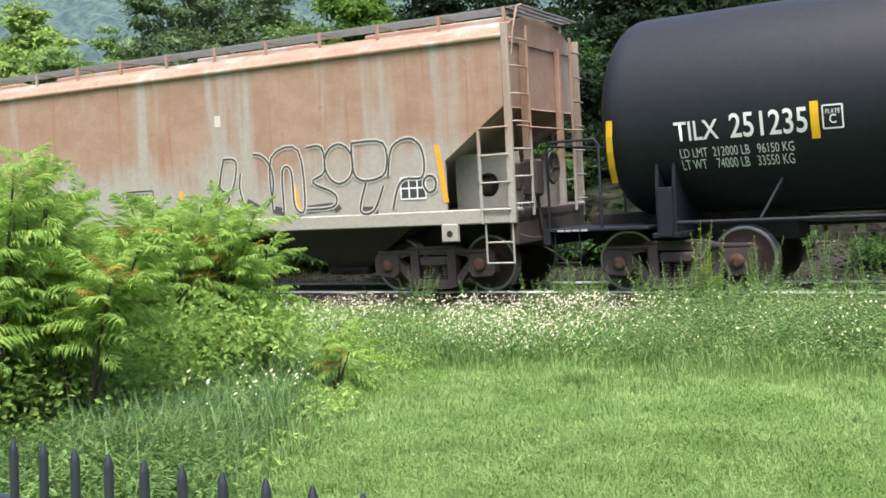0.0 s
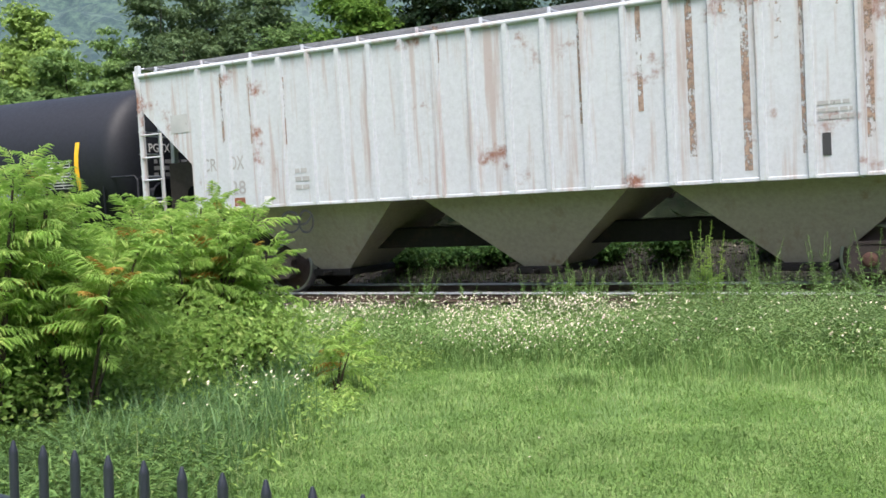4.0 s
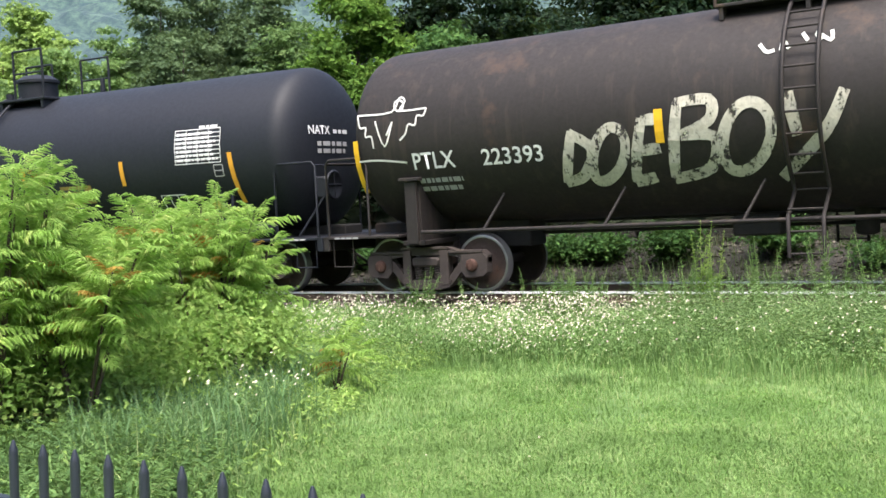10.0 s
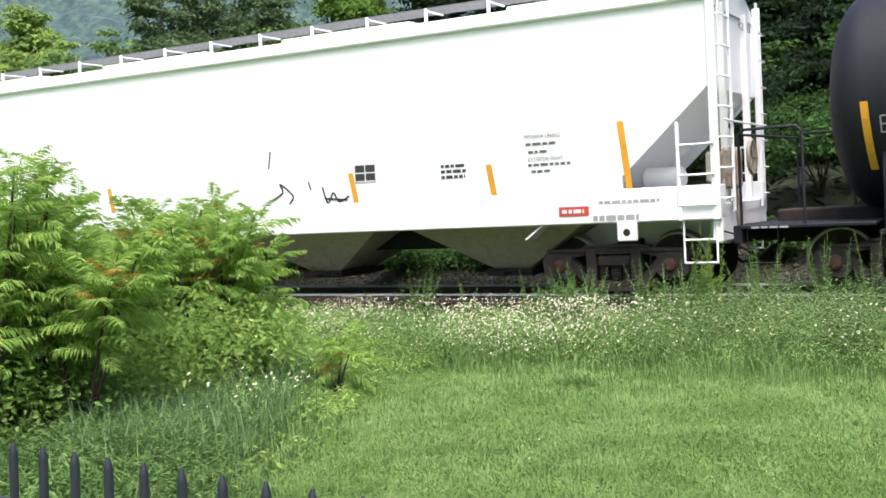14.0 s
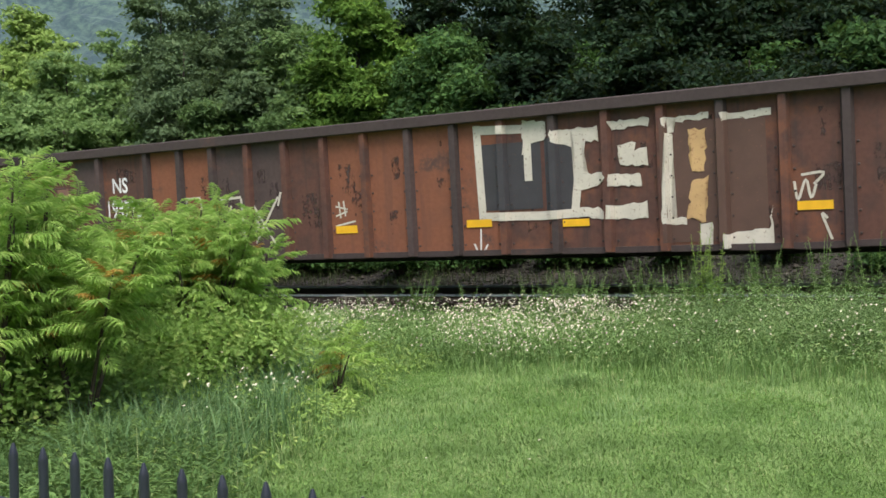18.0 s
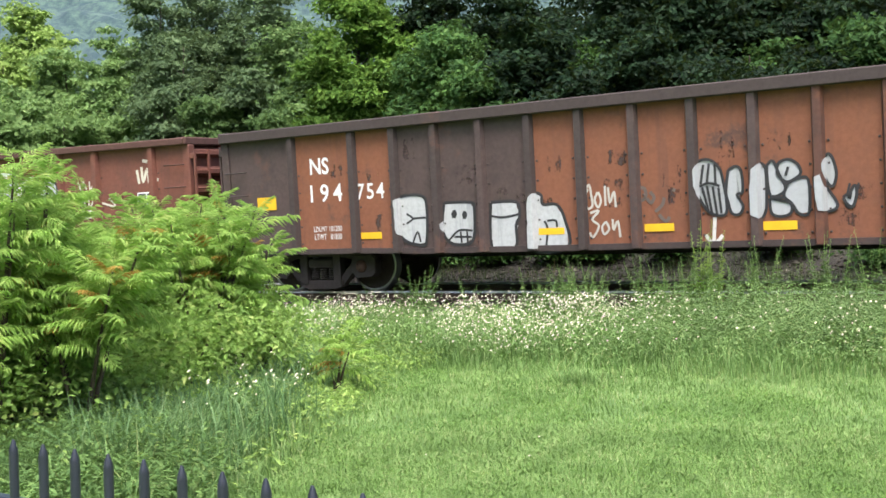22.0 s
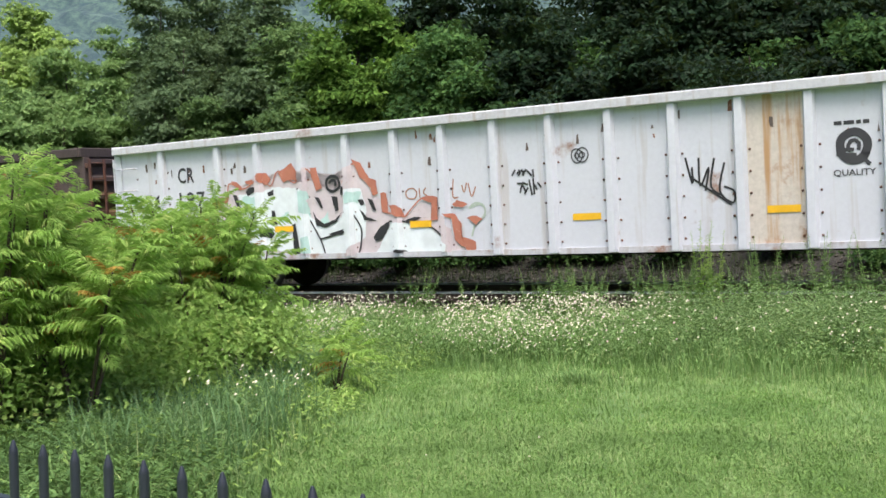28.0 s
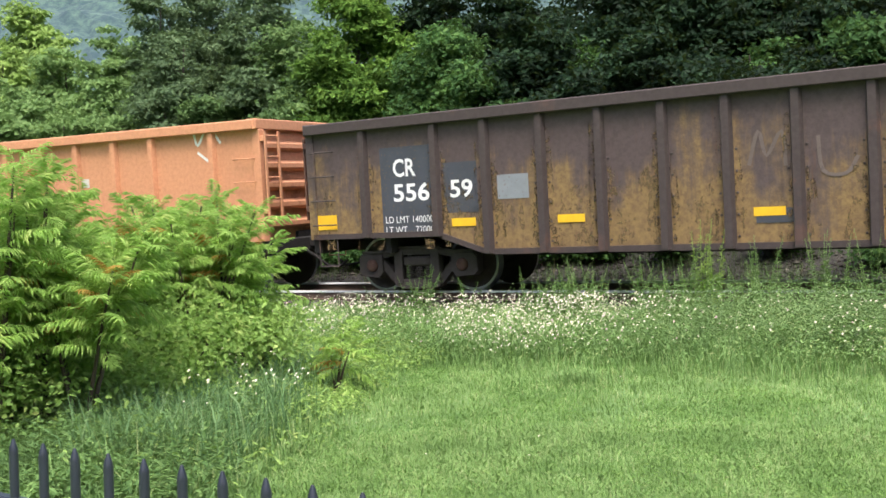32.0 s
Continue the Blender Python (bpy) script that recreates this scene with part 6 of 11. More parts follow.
strokes(tank_c, "graffiti", M_SPRAY_WORN, [[(3.3,2.7),(4.26,2.69)],[(4.18,2.67),(3.5,1.75)],[(3.31,1.77),(4.62,1.87)]], 0.29, SH, fade=0.1)
mark(tank_c, "placard", M_SIGN_GREEN, 3.07, 3.78, 2.10, 2.43, SH2, 3)
bars(tank_c, "stencil", M_WHT, 3.10, 3.74, 2.14, 2.25, 1, SH2, 16)
mark(tank_c, "reflector", M_YEL, -2.35, -2.22, 2.22, 2.70, SH2, 3)
mark(tank_c, "reflector", M_YEL, 2.00, 2.10, 2.27, 2.77, SH2, 3)
mark(tank_c, "reflector", M_YEL, 4.03, 4.11, 2.24, 2.73, SH2, 3)
strokes(tank_c, "graffiti", M_SPRAY_MINT, [[(5.1,2.11),(5.28,2.12),(5.11,2.0)],[(5.31,2.15),(5.31,1.99)],[(5.42,2.15),(5.35,2.06),(5.46,1.99)],[(5.53,2.1),(5.54,1.99),(5.65,2.12),(5.81,2.08)],[(5.39,2.42),(5.4,2.23)],[(5.33,2.33),(5.38,2.26)],[(5.48,2.33),(5.42,2.26)]], 0.05, SH)
frame_marks(tank_c, "stencil_box", M_SPRAY_DIM2, 4.84, 5.36, 1.41, 1.75, SH, 0.03, 1, 0)
bars(tank_c, "stencil", M_STENCIL, 0.96, 1.68, 1.48, 1.70, 3, SH, 17)
bars(tank_c, "stencil", M_STENCIL, 2.86, 3.39, 1.59, 1.68, 1, SH, 18)
frame_marks(tank_c, "stencil_box", M_WHT, 6.08, 6.91, 2.24, 2.76, SH, 0.014, 4, 7)
bars(tank_c, "stencil", M_STENCIL, 6.09, 6.91, 2.26, 2.73, 7, SH, 19)
strokes(tank_c, "graffiti", M_SPRAY_WHITE, [[(-0.87,3.46),(-0.77,3.34),(-0.66,3.35)],[(-0.58,3.34),(-0.55,3.46),(-0.47,3.35)],[(-0.31,3.55),(-0.23,3.43)],[(-0.06,3.41),(-0.13,3.53),(0.07,3.4),(0.07,3.54)]], 0.05, SH)
mark(tank_c, "reflector", M_YEL, 7.23, 7.33, 2.28, 2.77, SH, 4, "", 0.081)
bars(tank_c, "stencil", M_STENCIL, 6.75, 7.14, 2.05, 2.19, 2, SH, 20)
lettering(tank_c, "PTLX", -6.54, -5.74, 2.09, 2.36, M_WHT, SH, 0.012)
bars(tank_c, "stencil", M_STENCIL, -6.51, -5.59, 1.70, 1.97, 2, SH, 21)
mark(tank_c, "reflector", M_YEL, -7.71, -7.61, 1.76, 2.64, SH, 4, "", 0.013)
strokes(tank_c, "graffiti", M_SPRAY_WHITE, [[(-7.6,3.07),(-6.92,3.07),(-6.78,3.3),(-6.66,3.23),(-6.72,3.08),(-6.22,3.08)],[(-7.6,3.07),(-7.54,2.86),(-7.42,2.85),(-7.43,2.7),(-7.31,2.69),(-7.28,2.49)],[(-6.22,3.08),(-6.27,2.96),(-6.39,2.97),(-6.43,2.82),(-6.56,2.84),(-6.62,2.69),(-6.74,2.59)],[(-7.23,2.95),(-7.05,2.51),(-6.88,2.91),(-7.0,2.69)],[(-7.62,2.29),(-7.22,2.29),(-6.66,2.22)],[(-6.68,3.16),(-6.69,3.11),(-6.72,3.08),(-6.77,3.08),(-6.81,3.09),(-6.85,3.13),(-6.86,3.18),(-6.86,3.23),(-6.82,3.26),(-6.78,3.26),(-6.73,3.24),(-6.7,3.21),(-6.68,3.16)]], 0.03, SH)
lettering(tank_c, "223393", -5.24, -4.17, 2.08, 2.34, M_WHT, SH, 0.012)
# clean black tank car
lettering(tank_d, "NATX", -6.40, -5.53, 2.17, 2.46, M_WHT, SH, 0.012)
lettering(tank_d, "301285", -5.42, -4.35, 2.16, 2.46, M_WHT, SH, 0.012)
mark(tank_d, "reflector", M_YEL, -4.27, -4.17, 2.13, 2.63, SH, 4, "", -0.062)
mark(tank_d, "reflector", M_ORA, -7.01, -6.91, 1.70, 2.59, SH, 4, "", -0.048)
frame_marks(tank_d, "stencil_box", M_WHT, -4.13, -3.86, 2.18, 2.47, SH, 0.02, 0, 0)
lettering(tank_d, "C", -4.04, -3.95, 2.22, 2.34, M_WHT, SH, 0.012)
lettering(tank_d, "PLATE", -4.09, -3.88, 2.36, 2.42, M_WHT, SH, 0.0)
lettering(tank_d, "LD LMT  196300 LB 89050 KG", -6.33, -4.72, 1.94, 2.06, M_WHT, SH, 0.0)
lettering(tank_d, "LT WT    66700 LB 30250 KG", -6.32, -4.71, 1.79, 1.91, M_WHT, SH, 0.0)
frame_marks(tank_d, "stencil_box", M_STENCIL, -6.81, -6.59, 2.18, 2.39, SH, 0.02, 0, 1)
mark(tank_d, "reflector", M_ORA, -1.10, -1.00, 2.16, 2.63, SH, 3)
mark(tank_d, "reflector", M_ORA, 1.60, 1.70, 2.16, 2.63, SH, 3)
mark(tank_d, "reflector", M_ORA, 4.25, 4.35, 2.15, 2.62, SH, 3)
mark(tank_d, "reflector", M_ORA, 6.94, 7.04, 1.71, 2.64, SH, 4, "", -0.071)
frame_marks(tank_d, "stencil_box", M_WHT, 5.66, 6.72, 2.48, 3.11, SH, 0.014, 3, 7)
bars(tank_d, "stencil", M_WHT, 5.70, 6.68, 2.51, 3.07, 7, SH, 23)
bars(tank_d, "stencil", M_WHT, 6.22, 6.71, 3.10, 3.19, 1, SH, 24)
mark(tank_d, "placard", M_SIGN_DULL, 2.58, 3.41, 1.85, 2.21, SH, 3)
bars(tank_d, "stencil", M_LETTER_BLACK, 2.65, 3.34, 1.90, 2.16, 3, SH2, 25)
frame_marks(tank_d, "stencil_box", M_WHT, 5.10, 5.69, 1.61, 1.92, SH, 0.02, 2, 0)
frame_marks(tank_d, "stencil_box", M_STENCIL, 6.54, 6.74, 2.22, 2.43, SH, 0.02, 0, 1)
strokes(tank_d, "graffiti", M_SPRAY_DIM, [[(5.82,1.66),(5.92,1.47),(5.56,1.28),(5.55,1.48),(5.82,1.66)]], 0.03, SH)
bars(tank_d, "stencil", M_STENCIL, 2.57, 3.03, 1.73, 1.83, 1, SH, 26)
frame_marks(tank_d, "stencil_box", M_STENCIL, 4.32, 4.49, 1.73, 1.90, SH, 0.02, 0, 0)
bars(tank_d, "stencil", M_STENCIL, 6.02, 6.41, 1.47, 1.61, 2, SH, 27)
# white hopper
mark(hopper_c, "reflector", M_ORA, 7.96, 8.06, 1.63, 2.62, HP, 4, "", -0.110)
mark(hopper_c, "reflector", M_ORA, 5.76, 5.86, 1.63, 2.12, HP, 4, "", -0.164)
mark(hopper_c, "reflector", M_ORA, 3.18, 3.28, 1.63, 2.13, HP, 4, "", -0.181)
mark(hopper_c, "reflector", M_ORA, -2.46, -2.36, 1.68, 2.15, HP, 4, "", -0.164)
mark(hopper_c, "notice", M_LETTER_BLACK, 3.23, 3.64, 1.98, 2.26, HP, 1)
frame_marks(hopper_c, "stencil_box", M_WHT, 3.23, 3.64, 1.98, 2.26, HP2, 0.02, 1, 1)
bars(hopper_c, "stencil", M_LETTER_BLACK, 4.88, 5.41, 1.92, 2.18, 3, HP, 28)
lettering(hopper_c, "INTERIOR LINING", 6.36, 6.95, 2.47, 2.53, M_STENCIL_INK, HP, 0.0)
bars(hopper_c, "stencil", M_STENCIL_INK, 6.38, 6.92, 2.35, 2.42, 1, HP, 29, 0.95)
bars(hopper_c, "stencil", M_STENCIL_INK, 6.42, 6.74, 2.23, 2.30, 1, HP, 30, 0.95)
lettering(hopper_c, "EXTERIOR PAINT", 6.42, 6.99, 2.12, 2.18, M_STENCIL_INK, HP, 0.0)
bars(hopper_c, "stencil", M_STENCIL_INK, 6.41, 7.14, 2.03, 2.10, 1, HP, 31, 0.95)
bars(hopper_c, "stencil", M_STENCIL_INK, 6.46, 6.78, 1.93, 2.0, 1, HP, 32, 0.95)
mark(hopper_c, "label", M_RED, 6.89, 7.37, 1.26, 1.40, SILL, 1)
bars(hopper_c, "stencil", M_WHT, 6.94, 7.33, 1.28, 1.38, 1, SILL2, 30)
bars(hopper_c, "stencil", M_STENCIL, 7.53, 8.68, 1.41, 1.48, 1, SILL, 31)
bars(hopper_c, "stencil", M_STENCIL, 7.43, 8.30, 1.14, 1.28, 1, SILL, 32)
strokes(hopper_c, "graffiti", M_SPRAY_BLACK, [[(1.48,2.6),(1.42,2.3)],[(1.44,1.73),(1.7,1.87),(1.65,2.02),(1.92,1.81),(1.83,1.67)],[(2.26,2.04),(2.31,1.89)],[(2.55,1.93),(2.65,1.65),(2.77,1.82),(2.88,1.67),(3.09,1.75)],[(2.59,1.73),(3.05,1.69)]], 0.03, HP)
lettering(hopper_c, "HCBX", -7.36, -6.46, 2.52, 2.84, M_LETTER_BLACK, HP, 0.012, spacing=1.2)
lettering(hopper_c, "1606", -7.31, -6.67, 2.03, 2.29, M_LETTER_BLACK, HP, 0.02)
lettering(hopper_c, "LD LMT", -7.27, -6.92, 1.84, 1.93, M_LETTER_BLACK, HP, 0.0)
lettering(hopper_c, "219200", -6.82, -6.49, 1.85, 1.93, M_LETTER_BLACK, HP, 0.0)
lettering(hopper_c, "LT WT", -7.25, -6.90, 1.69, 1.76, M_LETTER_BLACK, HP, 0.0)
lettering(hopper_c, "66800", -6.74, -6.47, 1.68, 1.77, M_LETTER_BLACK, HP, 0.0)
mark(hopper_c, "reflector", M_ORA, -7.81, -7.71, 1.62, 2.59, HP, 4, "", -0.090)
mark(hopper_c, "reflector", M_ORA, -5.81, -5.71, 1.63, 2.12, HP, 4, "", -0.156)
frame_marks(hopper_c, "stencil_box", M_LETTER_BLACK, -5.25, -4.99, 2.30, 2.58, HP, 0.02, 0, 0)
lettering(hopper_c, "C", -5.16, -5.09, 2.36, 2.45, M_LETTER_BLACK, HP, 0.012)
strokes(hopper_c, "emblem", M_LETTER_BLACK, [[(-6.17,1.8),(-6.18,1.77),(-6.2,1.75),(-6.23,1.74),(-6.27,1.75),(-6.29,1.78),(-6.3,1.81),(-6.29,1.84),(-6.26,1.86),(-6.23,1.87),(-6.2,1.86),(-6.17,1.83),(-6.17,1.8)]], 0.12, HP)
mark(hopper_c, "label", M_RED, -7.26, -6.86, 1.23, 1.40, SILL, 1)
bars(hopper_c, "stencil", M_WHT, -7.21, -6.89, 1.26, 1.36, 1, SILL2, 44)
# brown gondola with block letters
mark(gon_a, "graffiti_fill", M_SPRAY_DARK2, 0.47, 1.50, 1.40, 2.43, GP, 1)
mark(gon_a, "graffiti_fill", M_SPRAY_DARK2, 1.56, 2.03, 1.37, 2.46, GP, 1)
mark(gon_a, "graffiti_fill", M_SPRAY_BROWN, 3.39, 4.85, 0.83, 2.53, GP, 1)
strokes(gon_a, "graffiti", M_SPRAY_OLD, [[(0.42,2.67),(0.46,1.31),(1.48,1.29),(2.02,1.31),(2.18,2.46)],[(0.38,2.66),(1.56,2.61)],[(1.28,2.5),(1.28,1.83)]], 0.13, GP2, hard=True)
mark(gon_a, "reflector", M_YEL, 5.23, 5.69, 1.22, 1.34, GP2, 1)
mark(gon_a, "reflector", M_YEL, 1.81, 2.24, 1.11, 1.22, GP2, 1)
mark(gon_a, "reflector", M_YEL, 0.16, 0.61, 1.15, 1.27, GP2, 1)
mark(gon_a, "notice", M_LETTER_BLACK, 7.12, 7.56, 1.59, 1.91, GP, 1)
frame_marks(gon_a, "stencil_box", M_WHT, 7.12, 7.56, 1.59, 1.91, GP2, 0.025, 1, 0)
strokes(gon_a, "graffiti", M_SPRAY_WHITE, [[(7.54,2.07),(7.52,2.03),(7.47,2.01),(7.4,2.01),(7.33,2.02),(7.28,2.05),(7.26,2.09),(7.28,2.13),(7.33,2.15),(7.4,2.15),(7.47,2.14),(7.52,2.11),(7.54,2.07)]], 0.025, GP)
strokes(gon_a, "graffiti", M_SPRAY_WHITE, [[(0.41,1.12),(0.39,0.71)],[(0.28,0.89),(0.39,0.71),(0.52,0.88)]], 0.03, GP)
bars(gon_a, "stencil", M_SPRAY_BROWN2, 6.91, 7.78, 2.44, 2.66, 2, GP, 33)
mark(gon_a, "plate", M_SPRAY_DIM2, 7.24, 7.50, 0.94, 1.01, GP, 1)
strokes(gon_a, "graffiti", M_SPRAY_OLD, [[(5.2,1.61),(5.24,1.36),(5.35,1.63),(5.41,1.38),(5.48,1.56)],[(5.29,1.69),(5.58,1.71),(5.45,1.56)],[(5.66,0.82),(5.54,1.16),(5.61,1.1)]], 0.035, GP)
mark(gon_a, "reflector", M_YEL, 8.47, 8.88, 1.15, 1.39, GP2, 1)
lettering(gon_a, "GS9A", 8.26, 8.70, 0.77, 0.90, M_WHT, GP, 0.012)
bars(gon_a, "stencil", M_STENCIL, 8.22, 8.81, 0.95, 1.03, 1, GP, 34)
lettering(gon_a, "NS", -7.73, -7.32, 2.07, 2.37, M_WHT, GP, 0.02)
lettering(gon_a, "194775", -7.89, -6.97, 1.58, 1.93, M_WHT, GP, 0.01)
lettering(gon_a, "LD LMT 181500", -7.68, -6.94, 0.99, 1.07, M_WHT, GP, 0.0)
lettering(gon_a, "LT WT   81500", -7.65, -6.95, 0.85, 0.93, M_WHT, GP, 0.0)
mark(gon_a, "reflector", M_YEL, -9.29, -8.87, 1.17, 1.42, GP2, 1)
mark(gon_a, "reflector", M_YEL, -5.79, -5.36, 1.13, 1.26, GP2, 1)
mark(gon_a, "reflector", M_YEL, -2.39, -1.95, 1.13, 1.26, GP2, 1)
strokes(gon_a, "graffiti", M_SPRAY_OLD, [[(-5.8,1.88),(-5.44,1.88)],[(-5.8,1.88),(-5.68,0.79),(-5.46,0.82),(-5.27,0.95)],[(-5.44,1.86),(-5.43,1.62)],[(-4.95,1.83),(-4.47,1.85)],[(-4.71,1.71),(-4.96,0.81)],[(-4.47,1.83),(-4.41,0.78)],[(-4.24,1.77),(-3.73,0.99)],[(-3.62,1.82),(-4.29,0.84)],[(-4.22,1.77),(-4.25,1.22),(-4.08,1.34),(-4.24,1.48)],[(-3.55,1.9),(-3.63,1.66)]], 0.045, GP)
strokes(gon_a, "graffiti", M_SPRAY_OLD, [[(-2.38,1.59),(-2.13,1.54)],[(-2.38,1.43),(-2.14,1.5)],[(-2.31,1.67),(-2.28,1.39)],[(-2.21,1.68),(-2.18,1.42)],[(-2.39,1.26),(-1.98,1.33)]], 0.03, GP)
mark(gon_a, "primer_patch", M_SPRAY_PINK, -9.33, -9.00, 1.75, 2.24, GP, 1)
mark(gon_a, "primer_patch", M_GON_C, -8.76, -8.21, 2.06, 2.73, GP, 1)
# brown gondola with primer panels
mark(gon_b, "reflector", M_YEL, -1.60, -1.16, 0.95, 1.06, GP2, 1)
mark(gon_b, "reflector", M_YEL, 0.09, 0.54, 0.92, 1.04, GP2, 1)
mark(gon_b, "reflector", M_YEL, 1.76, 2.22, 0.90, 1.03, GP2, 1)
mark(gon_b, "reflector", M_YEL, 3.47, 3.93, 0.93, 1.06, GP2, 1)
mark(gon_b, "reflector", M_YEL, 5.22, 5.66, 0.93, 1.06, GP2, 1)
mark(gon_b, "notice", M_LETTER_BLACK, 5.99, 6.41, 1.60, 1.94, GP, 1)
frame_marks(gon_b, "stencil_box", M_WHT, 5.99, 6.41, 1.60, 1.94, GP2, 0.025, 1, 0)
sheet(gon_b, "graffiti_fill", M_SILVER, [(-0.83, 1.57), (-0.84, 1.80), (-0.74, 1.92), (-0.59, 1.91), (-0.47, 1.78), (-0.43, 1.59), (-0.40, 1.39), (-0.40, 1.19), (-0.49, 1.14), (-0.65, 1.20), (-0.76, 1.37)], GP, 0.0002, "", 0.008, 401)
sheet(gon_b, "graffiti_fill", M_SILVER, [(-0.36, 1.76), (-0.25, 1.81), (-0.18, 1.73), (-0.17, 1.46), (-0.25, 1.42), (-0.17, 1.26), (-0.23, 1.15), (-0.33, 1.17), (-0.37, 1.31), (-0.40, 1.47)], GP, 0.0002, "", 0.008, 402)
sheet(gon_b, "graffiti_fill", M_SILVER, [(-0.02, 1.76), (0.08, 1.83), (0.15, 1.74), (0.15, 1.36), (0.13, 1.17), (0.05, 1.08), (-0.05, 1.14), (-0.07, 1.41)], GP, 0.0002, "", 0.008, 403)
sheet(gon_b, "graffiti_fill", M_SILVER, [(0.17, 1.80), (0.25, 1.85), (0.33, 1.66), (0.40, 1.50), (0.36, 1.41), (0.21, 1.38), (0.17, 1.59)], GP, 0.0002, "", 0.008, 404)
sheet(gon_b, "graffiti_fill", M_SILVER, [(0.30, 1.66), (0.32, 1.81), (0.45, 1.86), (0.57, 1.79), (0.61, 1.68), (0.55, 1.61), (0.42, 1.56)], GP, 0.0002, "", 0.008, 405)
sheet(gon_b, "graffiti_fill", M_SILVER, [(0.19, 1.35), (0.36, 1.31), (0.47, 1.26), (0.46, 1.14), (0.33, 1.10), (0.21, 1.15)], GP, 0.0002, "", 0.008, 406)
sheet(gon_b, "graffiti_fill", M_SILVER, [(0.44, 1.54), (0.55, 1.59), (0.70, 1.58), (0.70, 1.15), (0.57, 1.13), (0.48, 1.27), (0.38, 1.38)], GP, 0.0002, "", 0.008, 407)
sheet(gon_b, "graffiti_fill", M_SILVER, [(0.77, 1.60), (0.86, 1.64), (0.92, 1.48), (1.03, 1.31), (1.06, 1.21), (0.98, 1.15), (0.84, 1.17), (0.80, 1.33)], GP, 0.0002, "", 0.008, 408)
sheet(gon_b, "graffiti_fill", M_SILVER, [(0.89, 1.70), (0.91, 1.83), (0.97, 1.90), (1.03, 1.80), (1.06, 1.62), (1.01, 1.47), (0.94, 1.53)], GP, 0.0002, "", 0.008, 409)
sheet(gon_b, "graffiti_fill", M_SILVER, [(1.13, 1.32), (1.19, 1.36), (1.21, 1.30), (1.24, 1.42), (1.29, 1.47), (1.30, 1.35), (1.25, 1.20), (1.18, 1.23)], GP, 0.0002, "", 0.008, 410)
strokes(gon_b, "graffiti_outline", M_SPRAY_BLACK, [[(-0.83, 1.57), (-0.84, 1.80), (-0.74, 1.92), (-0.59, 1.91), (-0.47, 1.78), (-0.43, 1.59), (-0.40, 1.39), (-0.40, 1.19), (-0.49, 1.14), (-0.65, 1.20), (-0.76, 1.37), (-0.83, 1.57)]], 0.040, GP3)
strokes(gon_b, "graffiti_outline", M_SPRAY_BLACK, [[(-0.36, 1.76), (-0.25, 1.81), (-0.18, 1.73), (-0.17, 1.46), (-0.25, 1.42), (-0.17, 1.26), (-0.23, 1.15), (-0.33, 1.17), (-0.37, 1.31), (-0.40, 1.47), (-0.36, 1.76)]], 0.040, GP3)
strokes(gon_b, "graffiti_outline", M_SPRAY_BLACK, [[(-0.02, 1.76), (0.08, 1.83), (0.15, 1.74), (0.15, 1.36), (0.13, 1.17), (0.05, 1.08), (-0.05, 1.14), (-0.07, 1.41), (-0.02, 1.76)]], 0.040, GP3)
strokes(gon_b, "graffiti_outline", M_SPRAY_BLACK, [[(0.17, 1.80), (0.25, 1.85), (0.33, 1.66), (0.40, 1.50), (0.36, 1.41), (0.21, 1.38), (0.17, 1.59), (0.17, 1.80)]], 0.040, GP3)
strokes(gon_b, "graffiti_outline", M_SPRAY_BLACK, [[(0.30, 1.66), (0.32, 1.81), (0.45, 1.86), (0.57, 1.79), (0.61, 1.68), (0.55, 1.61), (0.42, 1.56), (0.30, 1.66)]], 0.040, GP3)
strokes(gon_b, "graffiti_outline", M_SPRAY_BLACK, [[(0.19, 1.35), (0.36, 1.31), (0.47, 1.26), (0.46, 1.14), (0.33, 1.10), (0.21, 1.15), (0.19, 1.35)]], 0.040, GP3)
strokes(gon_b, "graffiti_outline", M_SPRAY_BLACK, [[(0.44, 1.54), (0.55, 1.59), (0.70, 1.58), (0.70, 1.15), (0.57, 1.13), (0.48, 1.27), (0.38, 1.38), (0.44, 1.54)]], 0.040, GP3)
strokes(gon_b, "graffiti_outline", M_SPRAY_BLACK, [[(0.77, 1.60), (0.86, 1.64), (0.92, 1.48), (1.03, 1.31), (1.06, 1.21), (0.98, 1.15), (0.84, 1.17), (0.80, 1.33), (0.77, 1.60)]], 0.040, GP3)
strokes(gon_b, "graffiti_outline", M_SPRAY_BLACK, [[(0.89, 1.70), (0.91, 1.83), (0.97, 1.90), (1.03, 1.80), (1.06, 1.62), (1.01, 1.47), (0.94, 1.53), (0.89, 1.70)]], 0.040, GP3)
strokes(gon_b, "graffiti_outline", M_SPRAY_BLACK, [[(1.13, 1.32), (1.19, 1.36), (1.21, 1.30), (1.24, 1.42), (1.29, 1.47), (1.30, 1.35), (1.25, 1.20), (1.18, 1.23), (1.13, 1.32)]], 0.040, GP3)
strokes(gon_b, "graffiti_outline", M_SPRAY_BLACK, [[(-0.77, 1.56), (-0.63, 1.60), (-0.48, 1.55)], [(-0.70, 1.86), (-0.75, 1.59)], [(-0.62, 1.87), (-0.66, 1.61)], [(-0.54, 1.85), (-0.54, 1.58)], [(-0.73, 1.55), (-0.65, 1.20)], [(-0.66, 1.56), (-0.60, 1.16)], [(-0.58, 1.55), (-0.53, 1.14)], [(-0.50, 1.53), (-0.47, 1.17)], [(0.45, 1.76), (0.41, 1.64)], [(0.25, 1.36), (0.41, 1.35)]], 0.035, GP4)
